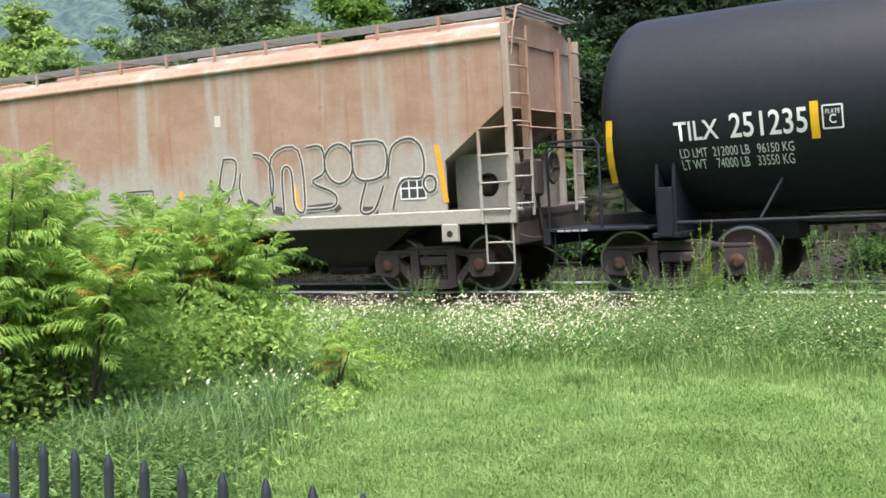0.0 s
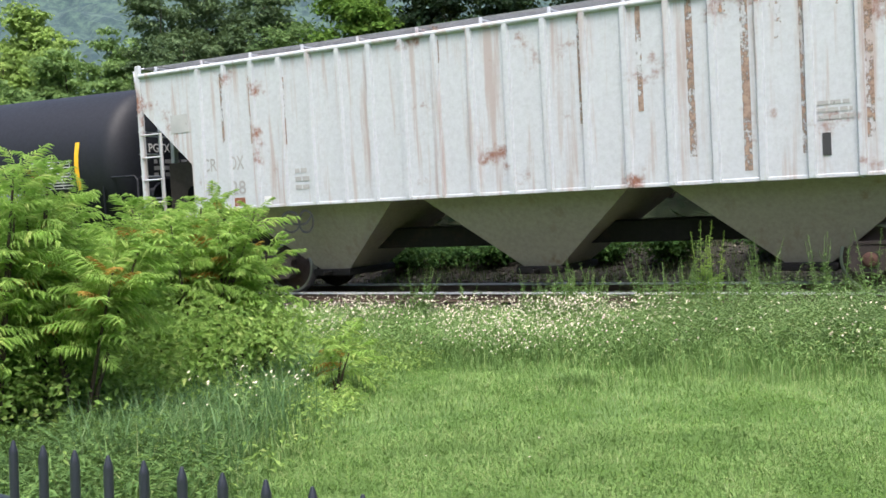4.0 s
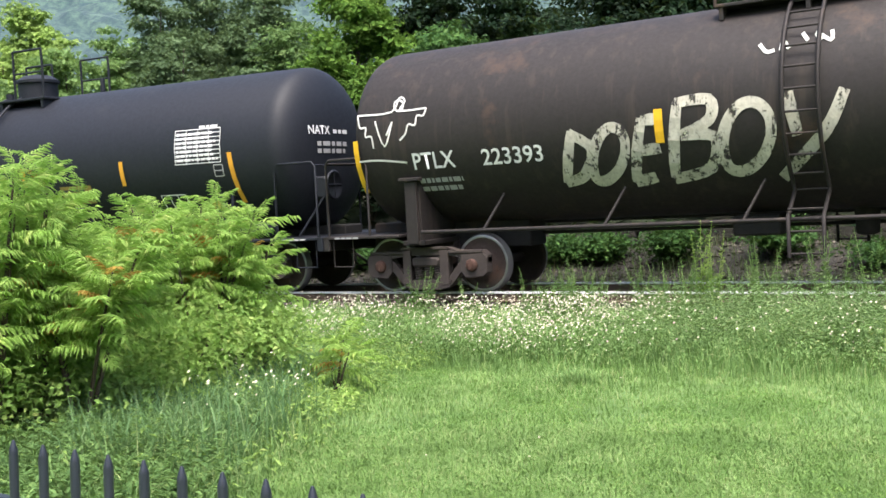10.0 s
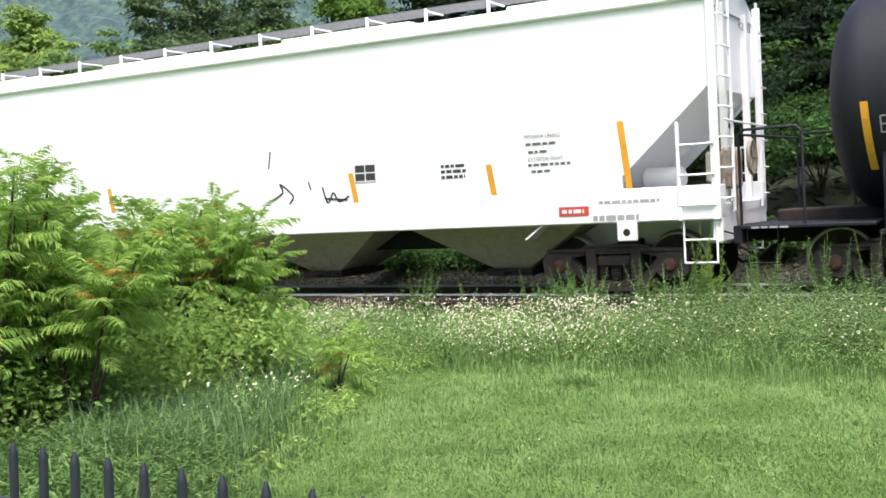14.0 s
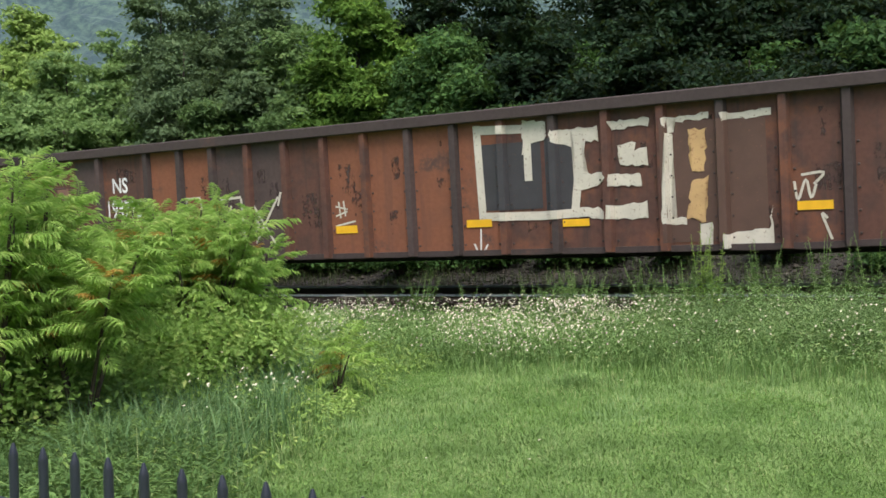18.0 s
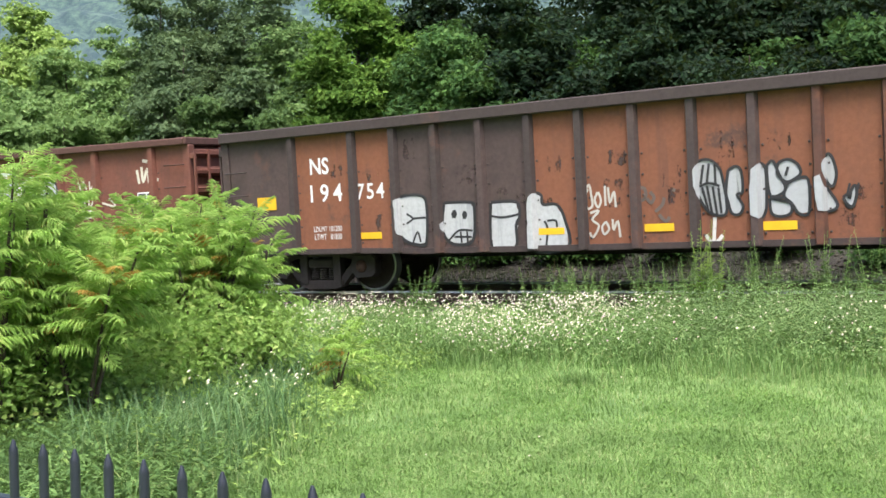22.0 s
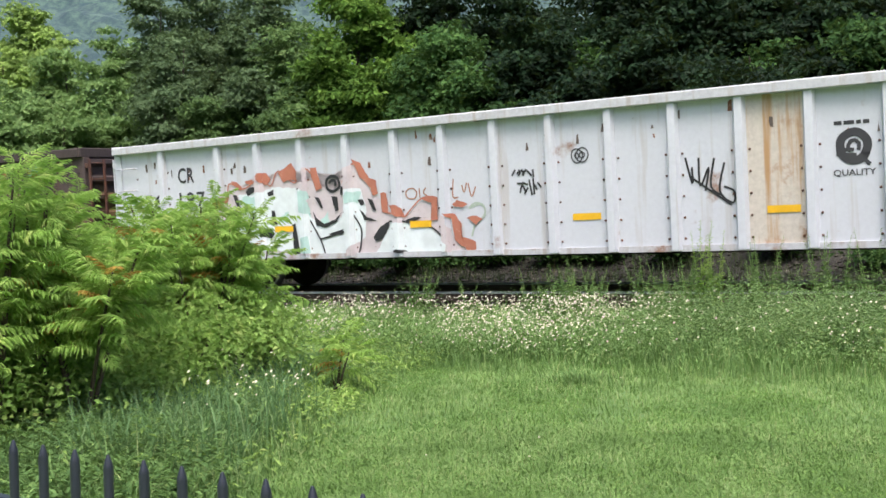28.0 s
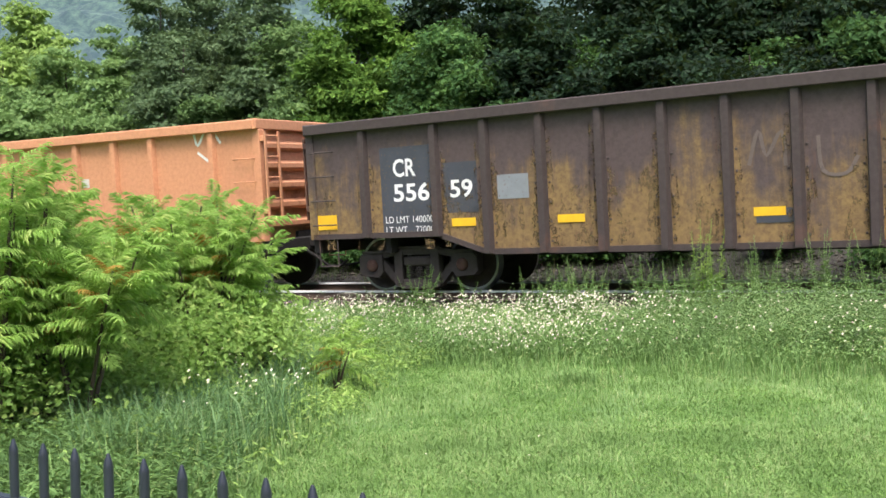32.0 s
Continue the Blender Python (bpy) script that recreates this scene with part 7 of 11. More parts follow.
strokes(gon_b, "graffiti", M_SPRAY_PALE, [[(-2.50, 1.59), (-2.44, 1.67), (-2.41, 1.52), (-2.40, 1.36), (-2.48, 1.32), (-2.52, 1.47), (-2.46, 1.61)], [(-2.30, 1.56), (-2.26, 1.43), (-2.31, 1.33), (-2.36, 1.44), (-2.31, 1.55)], [(-2.19, 1.64), (-2.19, 1.35)], [(-2.14, 1.62), (-2.12, 1.39), (-2.05, 1.55), (-2.03, 1.32)], [(-2.44, 1.25), (-2.30, 1.28), (-2.41, 1.15), (-2.31, 1.06), (-2.41, 0.89), (-2.46, 0.96)], [(-2.20, 1.12), (-2.15, 1.01), (-2.23, 0.93), (-2.26, 1.04), (-2.20, 1.11)], [(-2.09, 1.15), (-2.08, 0.99), (-2.01, 1.12), (-1.98, 0.88)]], 0.035, GP)
strokes(gon_b, "graffiti", M_SPRAY_FAINT, [[(-1.72, 1.98), (-1.68, 1.71)], [(-1.68, 1.61), (-1.68, 1.41), (-1.57, 1.44), (-1.58, 1.57), (-1.69, 1.59)], [(-1.50, 1.52), (-1.44, 1.44), (-1.49, 1.36), (-1.55, 1.43)], [(-1.43, 1.23), (-1.32, 1.33), (-1.29, 1.43)], [(-1.38, 1.19), (-1.28, 1.09), (-1.22, 1.15)], [(-1.16, 1.54), (-1.12, 1.52)]], 0.050, GP)
strokes(gon_b, "graffiti", M_SPRAY_DIM2, [[(7.17, 2.28), (7.26, 2.41), (7.42, 2.43)], [(7.23, 2.28), (7.31, 2.33), (7.40, 2.25), (7.39, 2.08), (7.32, 2.01), (7.24, 2.14), (7.23, 2.28)], [(7.29, 1.89), (7.42, 1.92), (7.46, 1.99)]], 0.030, GP)
strokes(gon_b, "graffiti", M_SPRAY_PALE, [[(7.15, 1.82), (7.03, 1.81), (6.95, 1.72), (6.98, 1.63)], [(7.17, 1.80), (7.43, 1.77), (7.50, 1.67), (7.47, 1.62)], [(7.53, 1.75), (7.59, 1.80), (7.67, 1.74), (7.64, 1.62)], [(7.69, 1.78), (7.80, 1.78), (7.78, 1.65), (7.85, 1.62)], [(7.11, 1.62), (6.98, 1.59), (6.91, 1.46), (6.96, 1.35), (7.13, 1.32), (7.22, 1.40)], [(7.10, 1.55), (7.23, 1.60), (7.27, 1.49), (7.28, 1.39), (7.40, 1.37), (7.47, 1.48), (7.44, 1.61)], [(7.52, 1.53), (7.64, 1.60), (7.63, 1.47), (7.53, 1.42), (7.73, 1.39)], [(7.70, 1.54), (7.84, 1.55), (7.74, 1.47), (7.84, 1.39)]], 0.032, GP)
strokes(gon_b, "graffiti", M_SPRAY_PALE, [[(7.20, 1.10), (7.17, 1.01), (7.28, 1.03), (7.26, 1.13), (7.20, 1.12)], [(7.33, 1.13), (7.34, 1.01), (7.42, 1.09), (7.43, 1.00), (7.48, 0.98)], [(7.46, 1.15), (7.49, 1.02), (7.54, 0.98)]], 0.030, GP)
strokes(gon_b, "graffiti", M_SPRAY_OLD, [[(8.47, 2.13), (8.55, 2.14), (8.60, 2.07), (8.57, 1.98), (8.49, 1.97), (8.45, 2.04), (8.47, 2.13)], [(8.52, 2.09), (8.56, 2.05), (8.50, 2.02)]], 0.025, GP)
strokes(gon_b, "graffiti", M_SPRAY_OLD, [[(5.24, 1.78), (5.25, 1.67)], [(5.27, 1.61), (5.48, 1.62), (5.38, 1.51), (5.28, 1.35)], [(5.29, 1.53), (5.39, 1.35)], [(5.53, 1.38), (5.55, 1.25)], [(5.60, 1.42), (5.62, 1.25)], [(5.67, 1.38), (5.68, 1.26)], [(5.32, 1.26), (5.71, 1.34)], [(5.52, 1.15), (5.68, 1.17)]], 0.030, GP)
strokes(gon_b, "graffiti", M_SPRAY_BLACK, [[(1.22,1.5),(1.16,1.23),(1.25,1.2),(1.33,1.5)]], 0.03, GP)
strokes(gon_b, "graffiti", M_SPRAY_WHITE, [[(2.64,2.03),(2.74,1.59)],[(2.89,2.03),(2.72,1.81),(2.95,1.54)],[(3.11,2.13),(3.17,2.0)],[(3.11,2.13),(2.92,1.99),(2.98,1.57),(3.17,1.46)]], 0.035, GP)
strokes(gon_b, "graffiti", M_SPRAY_WHITE, [[(-0.57,1.12),(-0.6,0.77)],[(-0.71,0.88),(-0.6,0.75),(-0.47,0.87)]], 0.05, GP)
lettering(gon_b, "NS", -7.68, -7.27, 2.11, 2.40, M_WHT, GP, 0.02)
lettering(gon_b, "194", -7.70, -7.01, 1.63, 1.94, M_WHT, GP, 0.01, spacing=1.4)
lettering(gon_b, "754", -6.70, -6.13, 1.64, 1.91, M_WHT, GP, 0.012, spacing=1.2)
lettering(gon_b, "LDLMT 181200", -7.67, -7.06, 1.12, 1.21, M_WHT, GP, 0.0)
lettering(gon_b, "LTWT   81800", -7.66, -7.07, 0.98, 1.08, M_WHT, GP, 0.0)
mark(gon_b, "reflector", M_YEL, -8.93, -8.49, 1.54, 1.77, GP2, 1)
mark(gon_b, "reflector", M_YEL, -6.66, -6.23, 0.97, 1.08, GP2, 1)
mark(gon_b, "reflector", M_YEL, -3.30, -2.87, 0.95, 1.05, GP2, 1)
mark(gon_b, "reflector", M_YEL, 8.31, 8.74, 1.56, 1.79, GP2, 1)
lettering(gon_b, "G59A", 8.25, 8.61, 1.08, 1.19, M_WHT, GP, 0.012)
bars(gon_b, "stencil", M_STENCIL, 8.32, 8.51, 0.82, 0.99, 3, GP, 37)
strokes(gon_b, "graffiti", M_SPRAY_WHITE, [[(8.51,1.5),(8.6,1.35)],[(8.61,1.51),(8.48,1.36)]], 0.03, GP)
# red-brown gondola with a long piece
sheet(gon_c, "graffiti_outline", M_SPRAY_BLACK, [(-6.24, 0.67), (-6.17, 2.29), (-5.55, 2.28), (-5.39, 1.87), (-5.18, 1.87), (-4.96, 1.66), (-4.79, 1.59), (-4.67, 1.87), (-4.42, 2.13), (-4.08, 2.24), (-3.85, 2.08), (-3.76, 1.80), (-3.74, 2.15), (-3.39, 2.15), (-3.27, 1.99), (-3.00, 1.98), (-2.89, 1.76), (-2.75, 1.70), (-2.66, 1.96), (-2.44, 2.12), (-2.25, 2.15), (-2.14, 2.05), (-1.84, 2.06), (-1.74, 1.70), (-1.58, 1.65), (-1.43, 1.93), (-1.21, 2.16), (-0.95, 2.25), (-0.69, 2.18), (-0.48, 2.00), (-0.36, 1.77), (-0.19, 1.49), (0.25, 1.43), (0.40, 1.03), (0.32, 0.71), (0.21, 0.67)], GP, 0.0000, "", 0.008, 201)
strokes(gon_c, "graffiti_halo", M_SPRAY_WHITE, [[(-6.26, 2.29), (-6.15, 2.36), (-5.50, 2.33), (-5.38, 1.96)], [(-5.18, 1.91), (-4.98, 1.72), (-4.90, 1.94), (-4.82, 1.71), (-4.59, 2.05), (-4.33, 2.22), (-4.07, 2.30), (-3.85, 2.15), (-3.77, 1.91), (-3.75, 2.20), (-3.36, 2.20), (-3.27, 2.04)], [(-2.98, 2.03), (-2.85, 1.86), (-2.77, 1.79), (-2.65, 2.04), (-2.45, 2.17), (-2.22, 2.21), (-2.13, 2.11), (-1.81, 2.11), (-1.71, 1.80), (-1.62, 1.79), (-1.50, 1.95), (-1.25, 2.21), (-0.95, 2.30), (-0.65, 2.23), (-0.44, 2.04), (-0.33, 1.80)]], 0.075, GP)
strokes(gon_c, "graffiti_cloud", M_SPRAY_TAN, [[(-5.39, 1.94), (-5.18, 1.91)], [(-3.21, 2.02), (-3.04, 2.05), (-2.90, 1.95)], [(-2.88, 1.92), (-2.81, 2.02)], [(-1.66, 1.71), (-1.60, 1.84)], [(-0.30, 1.72), (-0.12, 1.56), (0.04, 1.62), (0.21, 1.50), (0.42, 1.52)]], 0.070, GP2)
sheet(gon_c, "graffiti_fill", M_SILVER, [(-6.09, 2.22), (-5.67, 2.20), (-5.66, 1.76), (-5.63, 1.55), (-5.52, 1.74), (-5.30, 1.80), (-5.08, 1.62), (-4.92, 1.31), (-4.78, 1.01), (-4.70, 0.77), (-4.71, 0.67), (-5.27, 0.67), (-5.29, 1.02), (-5.38, 1.14), (-5.57, 1.14), (-5.63, 0.67), (-6.02, 0.67), (-6.07, 1.24)], GP2, 0.0000, "", 0.008, 202)
sheet(gon_c, "graffiti_fill", M_SILVER, [(-4.72, 1.33), (-4.64, 1.71), (-4.43, 2.00), (-4.09, 2.10), (-3.91, 1.97), (-3.82, 1.67), (-3.81, 1.32), (-4.00, 1.31), (-4.00, 1.22), (-3.71, 1.19), (-3.62, 0.93), (-3.72, 0.72), (-3.80, 0.67), (-4.51, 0.67), (-4.67, 0.91)], GP2, 0.0000, "", 0.008, 203)
sheet(gon_c, "graffiti_detail", M_SPRAY_BLACK, [(-4.26, 1.75), (-4.08, 1.70), (-4.06, 1.47), (-4.25, 1.47)], GP3, 0.0000, "", 0.008, 204)
sheet(gon_c, "graffiti_detail", M_SPRAY_BLACK, [(-4.28, 1.22), (-4.01, 1.23), (-4.01, 0.97), (-4.14, 0.87), (-4.30, 0.95)], GP3, 0.0000, "", 0.008, 205)
sheet(gon_c, "graffiti_fill", M_SILVER, [(-3.71, 2.05), (-3.39, 2.03), (-3.38, 1.72), (-3.34, 1.73), (-3.27, 1.88), (-3.09, 1.90), (-2.95, 1.71), (-2.92, 1.27), (-2.91, 1.00), (-2.78, 0.97), (-2.70, 1.26), (-2.52, 1.25), (-2.46, 0.94), (-2.55, 0.68), (-2.64, 0.67), (-3.09, 0.67), (-3.13, 0.96), (-3.14, 1.50), (-3.23, 1.61), (-3.32, 1.15), (-3.36, 0.67), (-3.64, 0.67), (-3.67, 1.16)], GP2, 0.0000, "", 0.008, 206)
sheet(gon_c, "graffiti_fill", M_SILVER, [(-2.74, 1.62), (-2.65, 1.88), (-2.48, 2.02), (-2.28, 2.05), (-2.21, 1.94), (-2.22, 1.65), (-2.11, 1.60), (-2.07, 1.97), (-1.85, 1.99), (-1.83, 1.44), (-2.26, 1.45), (-2.14, 1.36), (-1.74, 1.30), (-1.52, 1.13), (-1.46, 0.87), (-1.52, 0.68), (-1.62, 0.67), (-2.31, 0.67), (-2.43, 0.85), (-2.41, 1.15), (-2.31, 1.18), (-2.52, 1.31), (-2.69, 1.44)], GP2, 0.0000, "", 0.008, 207)
sheet(gon_c, "graffiti_detail", M_SPRAY_BLACK, [(-2.29, 1.13), (-2.06, 1.14), (-1.93, 1.00), (-1.98, 0.86), (-2.15, 0.84), (-2.28, 0.94)], GP3, 0.0000, "", 0.008, 208)
sheet(gon_c, "graffiti_fill", M_SILVER, [(-1.49, 1.56), (-1.43, 1.83), (-1.28, 2.03), (-1.05, 2.12), (-0.83, 2.06), (-0.66, 1.89), (-0.56, 1.63), (-0.56, 1.34), (-1.09, 1.34), (-1.09, 1.12), (-0.93, 1.02), (-0.62, 0.99), (-0.50, 0.81), (-0.55, 0.67), (-0.64, 0.67), (-1.31, 0.67), (-1.46, 0.92)], GP2, 0.0000, "", 0.008, 209)
sheet(gon_c, "graffiti_detail", M_SPRAY_BLACK, [(-1.04, 1.71), (-0.93, 1.79), (-0.84, 1.69), (-0.83, 1.56), (-1.04, 1.56)], GP3, 0.0000, "", 0.008, 210)
sheet(gon_c, "graffiti_detail", M_SPRAY_BLACK, [(-1.11, 1.33), (-0.56, 1.32), (-0.56, 1.22), (-0.70, 1.08), (-0.93, 1.01), (-1.09, 1.10)], GP3, 0.0000, "", 0.008, 211)
sheet(gon_c, "graffiti_fill", M_SILVER, [(-0.30, 1.33), (0.23, 1.29), (0.29, 1.03), (0.22, 0.73), (0.09, 0.67), (-0.23, 0.67), (-0.33, 0.97)], GP2, 0.0000, "", 0.008, 212)
strokes(gon_c, "graffiti_cloud", M_SPRAY_WHITE, [[(-1.40, 1.02), (-1.33, 0.91), (-1.31, 0.67)], [(-1.41, 0.83), (-1.28, 0.98)]], 0.050, GP3)
sheet(gon_c, "graffiti_fill", M_SPRAY_PINKISH, [(0.60, 2.16), (0.68, 2.42), (1.00, 2.53), (1.77, 2.44), (2.06, 2.20), (2.21, 1.79), (2.32, 2.28), (2.63, 2.46), (3.26, 2.45), (3.40, 2.35), (3.82, 2.38), (4.04, 2.42), (4.31, 2.52), (4.68, 2.51), (4.91, 2.47), (5.03, 2.25), (5.17, 2.28), (5.32, 2.40), (5.66, 2.52), (5.93, 2.45), (6.09, 2.30), (6.22, 2.15), (6.16, 1.90), (6.07, 1.74), (6.31, 1.58), (6.47, 1.40), (6.47, 1.11), (6.93, 0.93), (6.75, 0.83), (6.33, 0.67), (0.51, 0.67), (0.40, 1.01), (0.53, 1.25), (0.70, 1.67)], GP, 0.0000, "", 0.008, 213)
strokes(gon_c, "graffiti_halo", M_SPRAY_WHITE, [[(0.57, 2.06), (0.68, 2.42), (1.00, 2.54), (1.77, 2.44), (2.06, 2.22)], [(2.23, 1.83), (2.32, 2.30), (2.63, 2.47), (3.26, 2.45), (3.41, 2.33)], [(3.93, 2.22), (4.04, 2.43), (4.31, 2.53), (4.68, 2.53), (4.92, 2.48), (5.01, 2.22), (4.96, 1.99)], [(5.11, 2.02), (5.18, 2.29), (5.34, 2.41), (5.66, 2.54), (5.94, 2.46), (6.10, 2.31), (6.23, 2.14), (6.14, 1.85)]], 0.060, GP2)
strokes(gon_c, "graffiti_cloud", M_SPRAY_TAN, [[(0.12, 1.70), (0.36, 1.80), (0.59, 1.66)], [(2.13, 2.07), (2.24, 1.69), (2.33, 1.40)], [(3.68, 2.31), (3.71, 1.80)], [(4.77, 2.49), (4.76, 1.91)]], 0.100, GP2)
sheet(gon_c, "graffiti_fill", M_SILVER, [(0.70, 2.27), (0.83, 2.40), (1.10, 2.45), (1.66, 2.38), (1.81, 2.22), (1.95, 1.80), (2.17, 1.28), (2.28, 0.91), (2.13, 0.67), (0.58, 0.67), (0.46, 1.01), (0.54, 1.20), (0.85, 1.14), (1.22, 0.89), (1.05, 1.35), (0.93, 1.57), (0.73, 1.86)], GP2, 0.0000, "", 0.008, 214)
sheet(gon_c, "graffiti_fill", M_SILVER, [(2.35, 2.13), (2.52, 2.33), (2.83, 2.39), (3.18, 2.37), (3.31, 2.21), (3.35, 1.82), (3.46, 1.24), (3.52, 0.67), (2.68, 0.67), (2.49, 0.95), (2.42, 1.59)], GP2, 0.0000, "", 0.008, 215)
sheet(gon_c, "graffiti_fill", M_SILVER, [(3.79, 0.74), (3.92, 1.35), (4.02, 1.96), (4.12, 2.29), (4.35, 2.42), (4.63, 2.44), (4.84, 2.32), (4.92, 2.07), (4.81, 1.57), (4.70, 1.07), (4.62, 0.68), (4.30, 0.67)], GP2, 0.0000, "", 0.008, 216)
sheet(gon_c, "graffiti_fill", M_SILVER, [(4.82, 0.67), (4.99, 1.23), (5.20, 1.89), (5.30, 2.19), (5.53, 2.36), (5.78, 2.40), (6.06, 2.28), (6.16, 2.11), (6.04, 1.76), (5.92, 1.60), (5.72, 1.56), (5.62, 1.29), (5.86, 1.37), (6.16, 1.34), (6.39, 1.17), (6.38, 0.85), (6.13, 0.67), (5.57, 0.67)], GP2, 0.0000, "", 0.008, 217)
strokes(gon_c, "graffiti_outline", M_SPRAY_DARK2, [[(0.68, 2.30), (1.11, 2.48), (1.68, 2.41), (1.83, 2.24), (1.97, 1.80), (2.20, 1.28), (2.31, 0.91), (2.15, 0.67)], [(0.99, 2.08), (1.07, 1.70), (1.15, 1.48)], [(1.47, 1.99), (1.59, 1.73), (1.63, 1.37), (1.46, 1.71), (1.43, 2.00)], [(0.56, 1.24), (1.01, 1.09), (1.36, 0.91), (1.11, 0.91)]], 0.090, GP3)
strokes(gon_c, "graffiti_outline", M_SPRAY_DARK2, [[(2.34, 2.15), (2.51, 2.34), (2.83, 2.41)], [(2.81, 2.10), (2.83, 1.49), (2.95, 0.96), (3.09, 0.96)], [(3.32, 2.33), (3.39, 1.73), (3.52, 1.19), (3.59, 0.67)]], 0.100, GP3)
strokes(gon_c, "graffiti_outline", M_SPRAY_DARK2, [[(4.11, 2.28), (4.00, 1.96), (3.91, 1.53), (3.78, 0.92)], [(4.11, 2.30), (4.35, 2.44), (4.64, 2.46)], [(4.33, 2.06), (4.71, 2.06), (4.64, 1.70), (4.31, 1.72), (4.34, 2.03)], [(3.95, 1.13), (4.14, 1.19), (4.44, 1.19), (4.32, 0.89)]], 0.085, GP3)
strokes(gon_c, "graffiti_outline", M_SPRAY_DARK2, [[(5.29, 2.20), (5.15, 1.72), (4.96, 1.14), (4.79, 0.69)], [(5.55, 1.95), (5.74, 1.96), (5.83, 1.85), (5.81, 1.71), (5.58, 1.54)], [(5.31, 2.20), (5.53, 2.37), (5.79, 2.42), (6.07, 2.29), (6.17, 2.11), (6.05, 1.76), (5.92, 1.59)], [(5.48, 1.41), (5.56, 1.14), (5.77, 1.31), (6.12, 1.38), (6.39, 1.19), (6.43, 0.91)], [(5.33, 0.74), (5.55, 1.01), (6.02, 1.01), (5.83, 0.68)]], 0.085, GP3)
lettering(gon_c, "CR", -7.84, -7.37, 1.98, 2.26, M_WHT, GP, 0.012)
lettering(gon_c, "5986", -8.11, -7.15, 1.45, 1.75, M_WHT, GP, 0.012, spacing=1.2)
lettering(gon_c, "78", -6.65, -6.25, 1.37, 1.66, M_WHT, GP, 0.012)
mark(gon_c, "panel_red", M_GON_D, -5.97, -5.25, 1.03, 1.42, GP3, 1)
lettering(gon_c, "LD LMT", -5.78, -5.45, 1.25, 1.36, M_WHT, GP4, 0.0)
lettering(gon_c, "LT WT", -5.75, -5.46, 1.07, 1.18, M_WHT, GP4, 0.0)
mark(gon_c, "panel_red", M_GON_D, -5.00, -4.28, 1.04, 1.43, GP3, 1)
lettering(gon_c, "147300", -4.84, -4.49, 1.27, 1.37, M_WHT, GP4, 0.0)
lettering(gon_c, "75400", -4.82, -4.52, 1.10, 1.19, M_WHT, GP4, 0.0)
mark(gon_c, "reflector", M_YEL, -9.53, -9.10, 1.13, 1.36, GP4, 1)
mark(gon_c, "reflector", M_YEL, -6.68, -6.24, 0.74, 0.85, GP4, 1)
mark(gon_c, "reflector", M_YEL, -3.90, -3.48, 0.85, 0.95, GP4, 1)
mark(gon_c, "reflector", M_YEL, -0.89, -0.49, 0.80, 0.91, GP4, 1)
strokes(gon_c, "graffiti", M_SPRAY_WHITE, [[(-7.94,1.09),(-7.84,1.19),(-7.76,1.06)],[(-7.72,1.06),(-7.62,1.17),(-7.54,1.05)],[(-7.45,1.05),(-7.42,1.18),(-7.31,1.14)],[(-7.25,1.04),(-7.09,1.18)]], 0.03, GP)
strokes(gon_c, "graffiti", M_SPRAY_OLD, [[(-6.77,2.01),(-6.72,1.69)],[(-6.7,1.97),(-6.58,1.65),(-6.5,1.99)],[(-6.43,1.83),(-6.32,1.88),(-6.37,1.64)],[(-6.75,2.04),(-6.55,2.08)],[(-6.52,2.13),(-6.52,2.11),(-6.54,2.1),(-6.57,2.09),(-6.59,2.1),(-6.61,2.12),(-6.62,2.14),(-6.61,2.16),(-6.59,2.17),(-6.56,2.18),(-6.54,2.17),(-6.52,2.15),(-6.52,2.13)]], 0.03, GP)
mark(gon_c, "reflector", M_YEL, 8.81, 9.21, 1.17, 1.38, GP4, 1)
mark(gon_c, "reflector", M_YEL, 5.68, 6.11, 0.88, 0.99, GP4, 1)
mark(gon_c, "reflector", M_YEL, 4.36, 4.79, 0.87, 0.98, GP4, 1)
mark(gon_c, "reflector", M_YEL, 1.09, 1.50, 0.88, 0.98, GP4, 1)
mark(gon_c, "notice", M_LETTER_BLACK, 8.17, 8.60, 1.67, 1.99, GP, 1)
frame_marks(gon_c, "stencil_box", M_WHT, 8.17, 8.60, 1.67, 1.99, GP2, 0.025, 1, 0)
lettering(gon_c, "CARE-YNOT", 7.08, 7.85, 1.10, 1.29, M_SPRAY_OLD, GP, 0.0)
strokes(gon_c, "graffiti", M_SPRAY_OLD, [[(7.12,1.03),(7.56,1.05)]], 0.03, GP)
strokes(gon_c, "graffiti", M_SPRAY_OLD, [[(6.65,2.28),(6.71,2.12)],[(6.78,2.3),(6.87,2.12)],[(6.95,2.28),(6.97,2.1),(7.08,2.28)],[(6.8,2.02),(7.0,2.04)],[(6.69,1.77),(6.76,1.93),(6.82,1.77)],[(6.9,1.92),(6.92,1.76),(7.06,1.91),(7.08,1.75),(7.22,1.93)],[(6.72,1.68),(7.15,1.69)],[(6.75,1.55),(7.24,1.59)],[(7.25,1.84),(7.59,1.76),(7.44,1.92)],[(6.91,1.42),(7.29,1.43)]], 0.04, GP)
strokes(gon_c, "graffiti", M_SPRAY_OLD, [[(8.18,2.44),(8.22,2.17)],[(8.3,2.49),(8.32,2.2),(8.44,2.45),(8.46,2.18)],[(8.56,2.47),(8.5,2.24),(8.7,2.23)],[(8.33,2.61),(8.6,2.56)]], 0.06, GP)
strokes(gon_c, "graffiti", M_SPRAY_OLD, [[(8.86,1.48),(8.96,1.57),(9.02,1.47)],[(9.08,1.5),(9.11,1.61),(9.18,1.58)]], 0.03, GP)
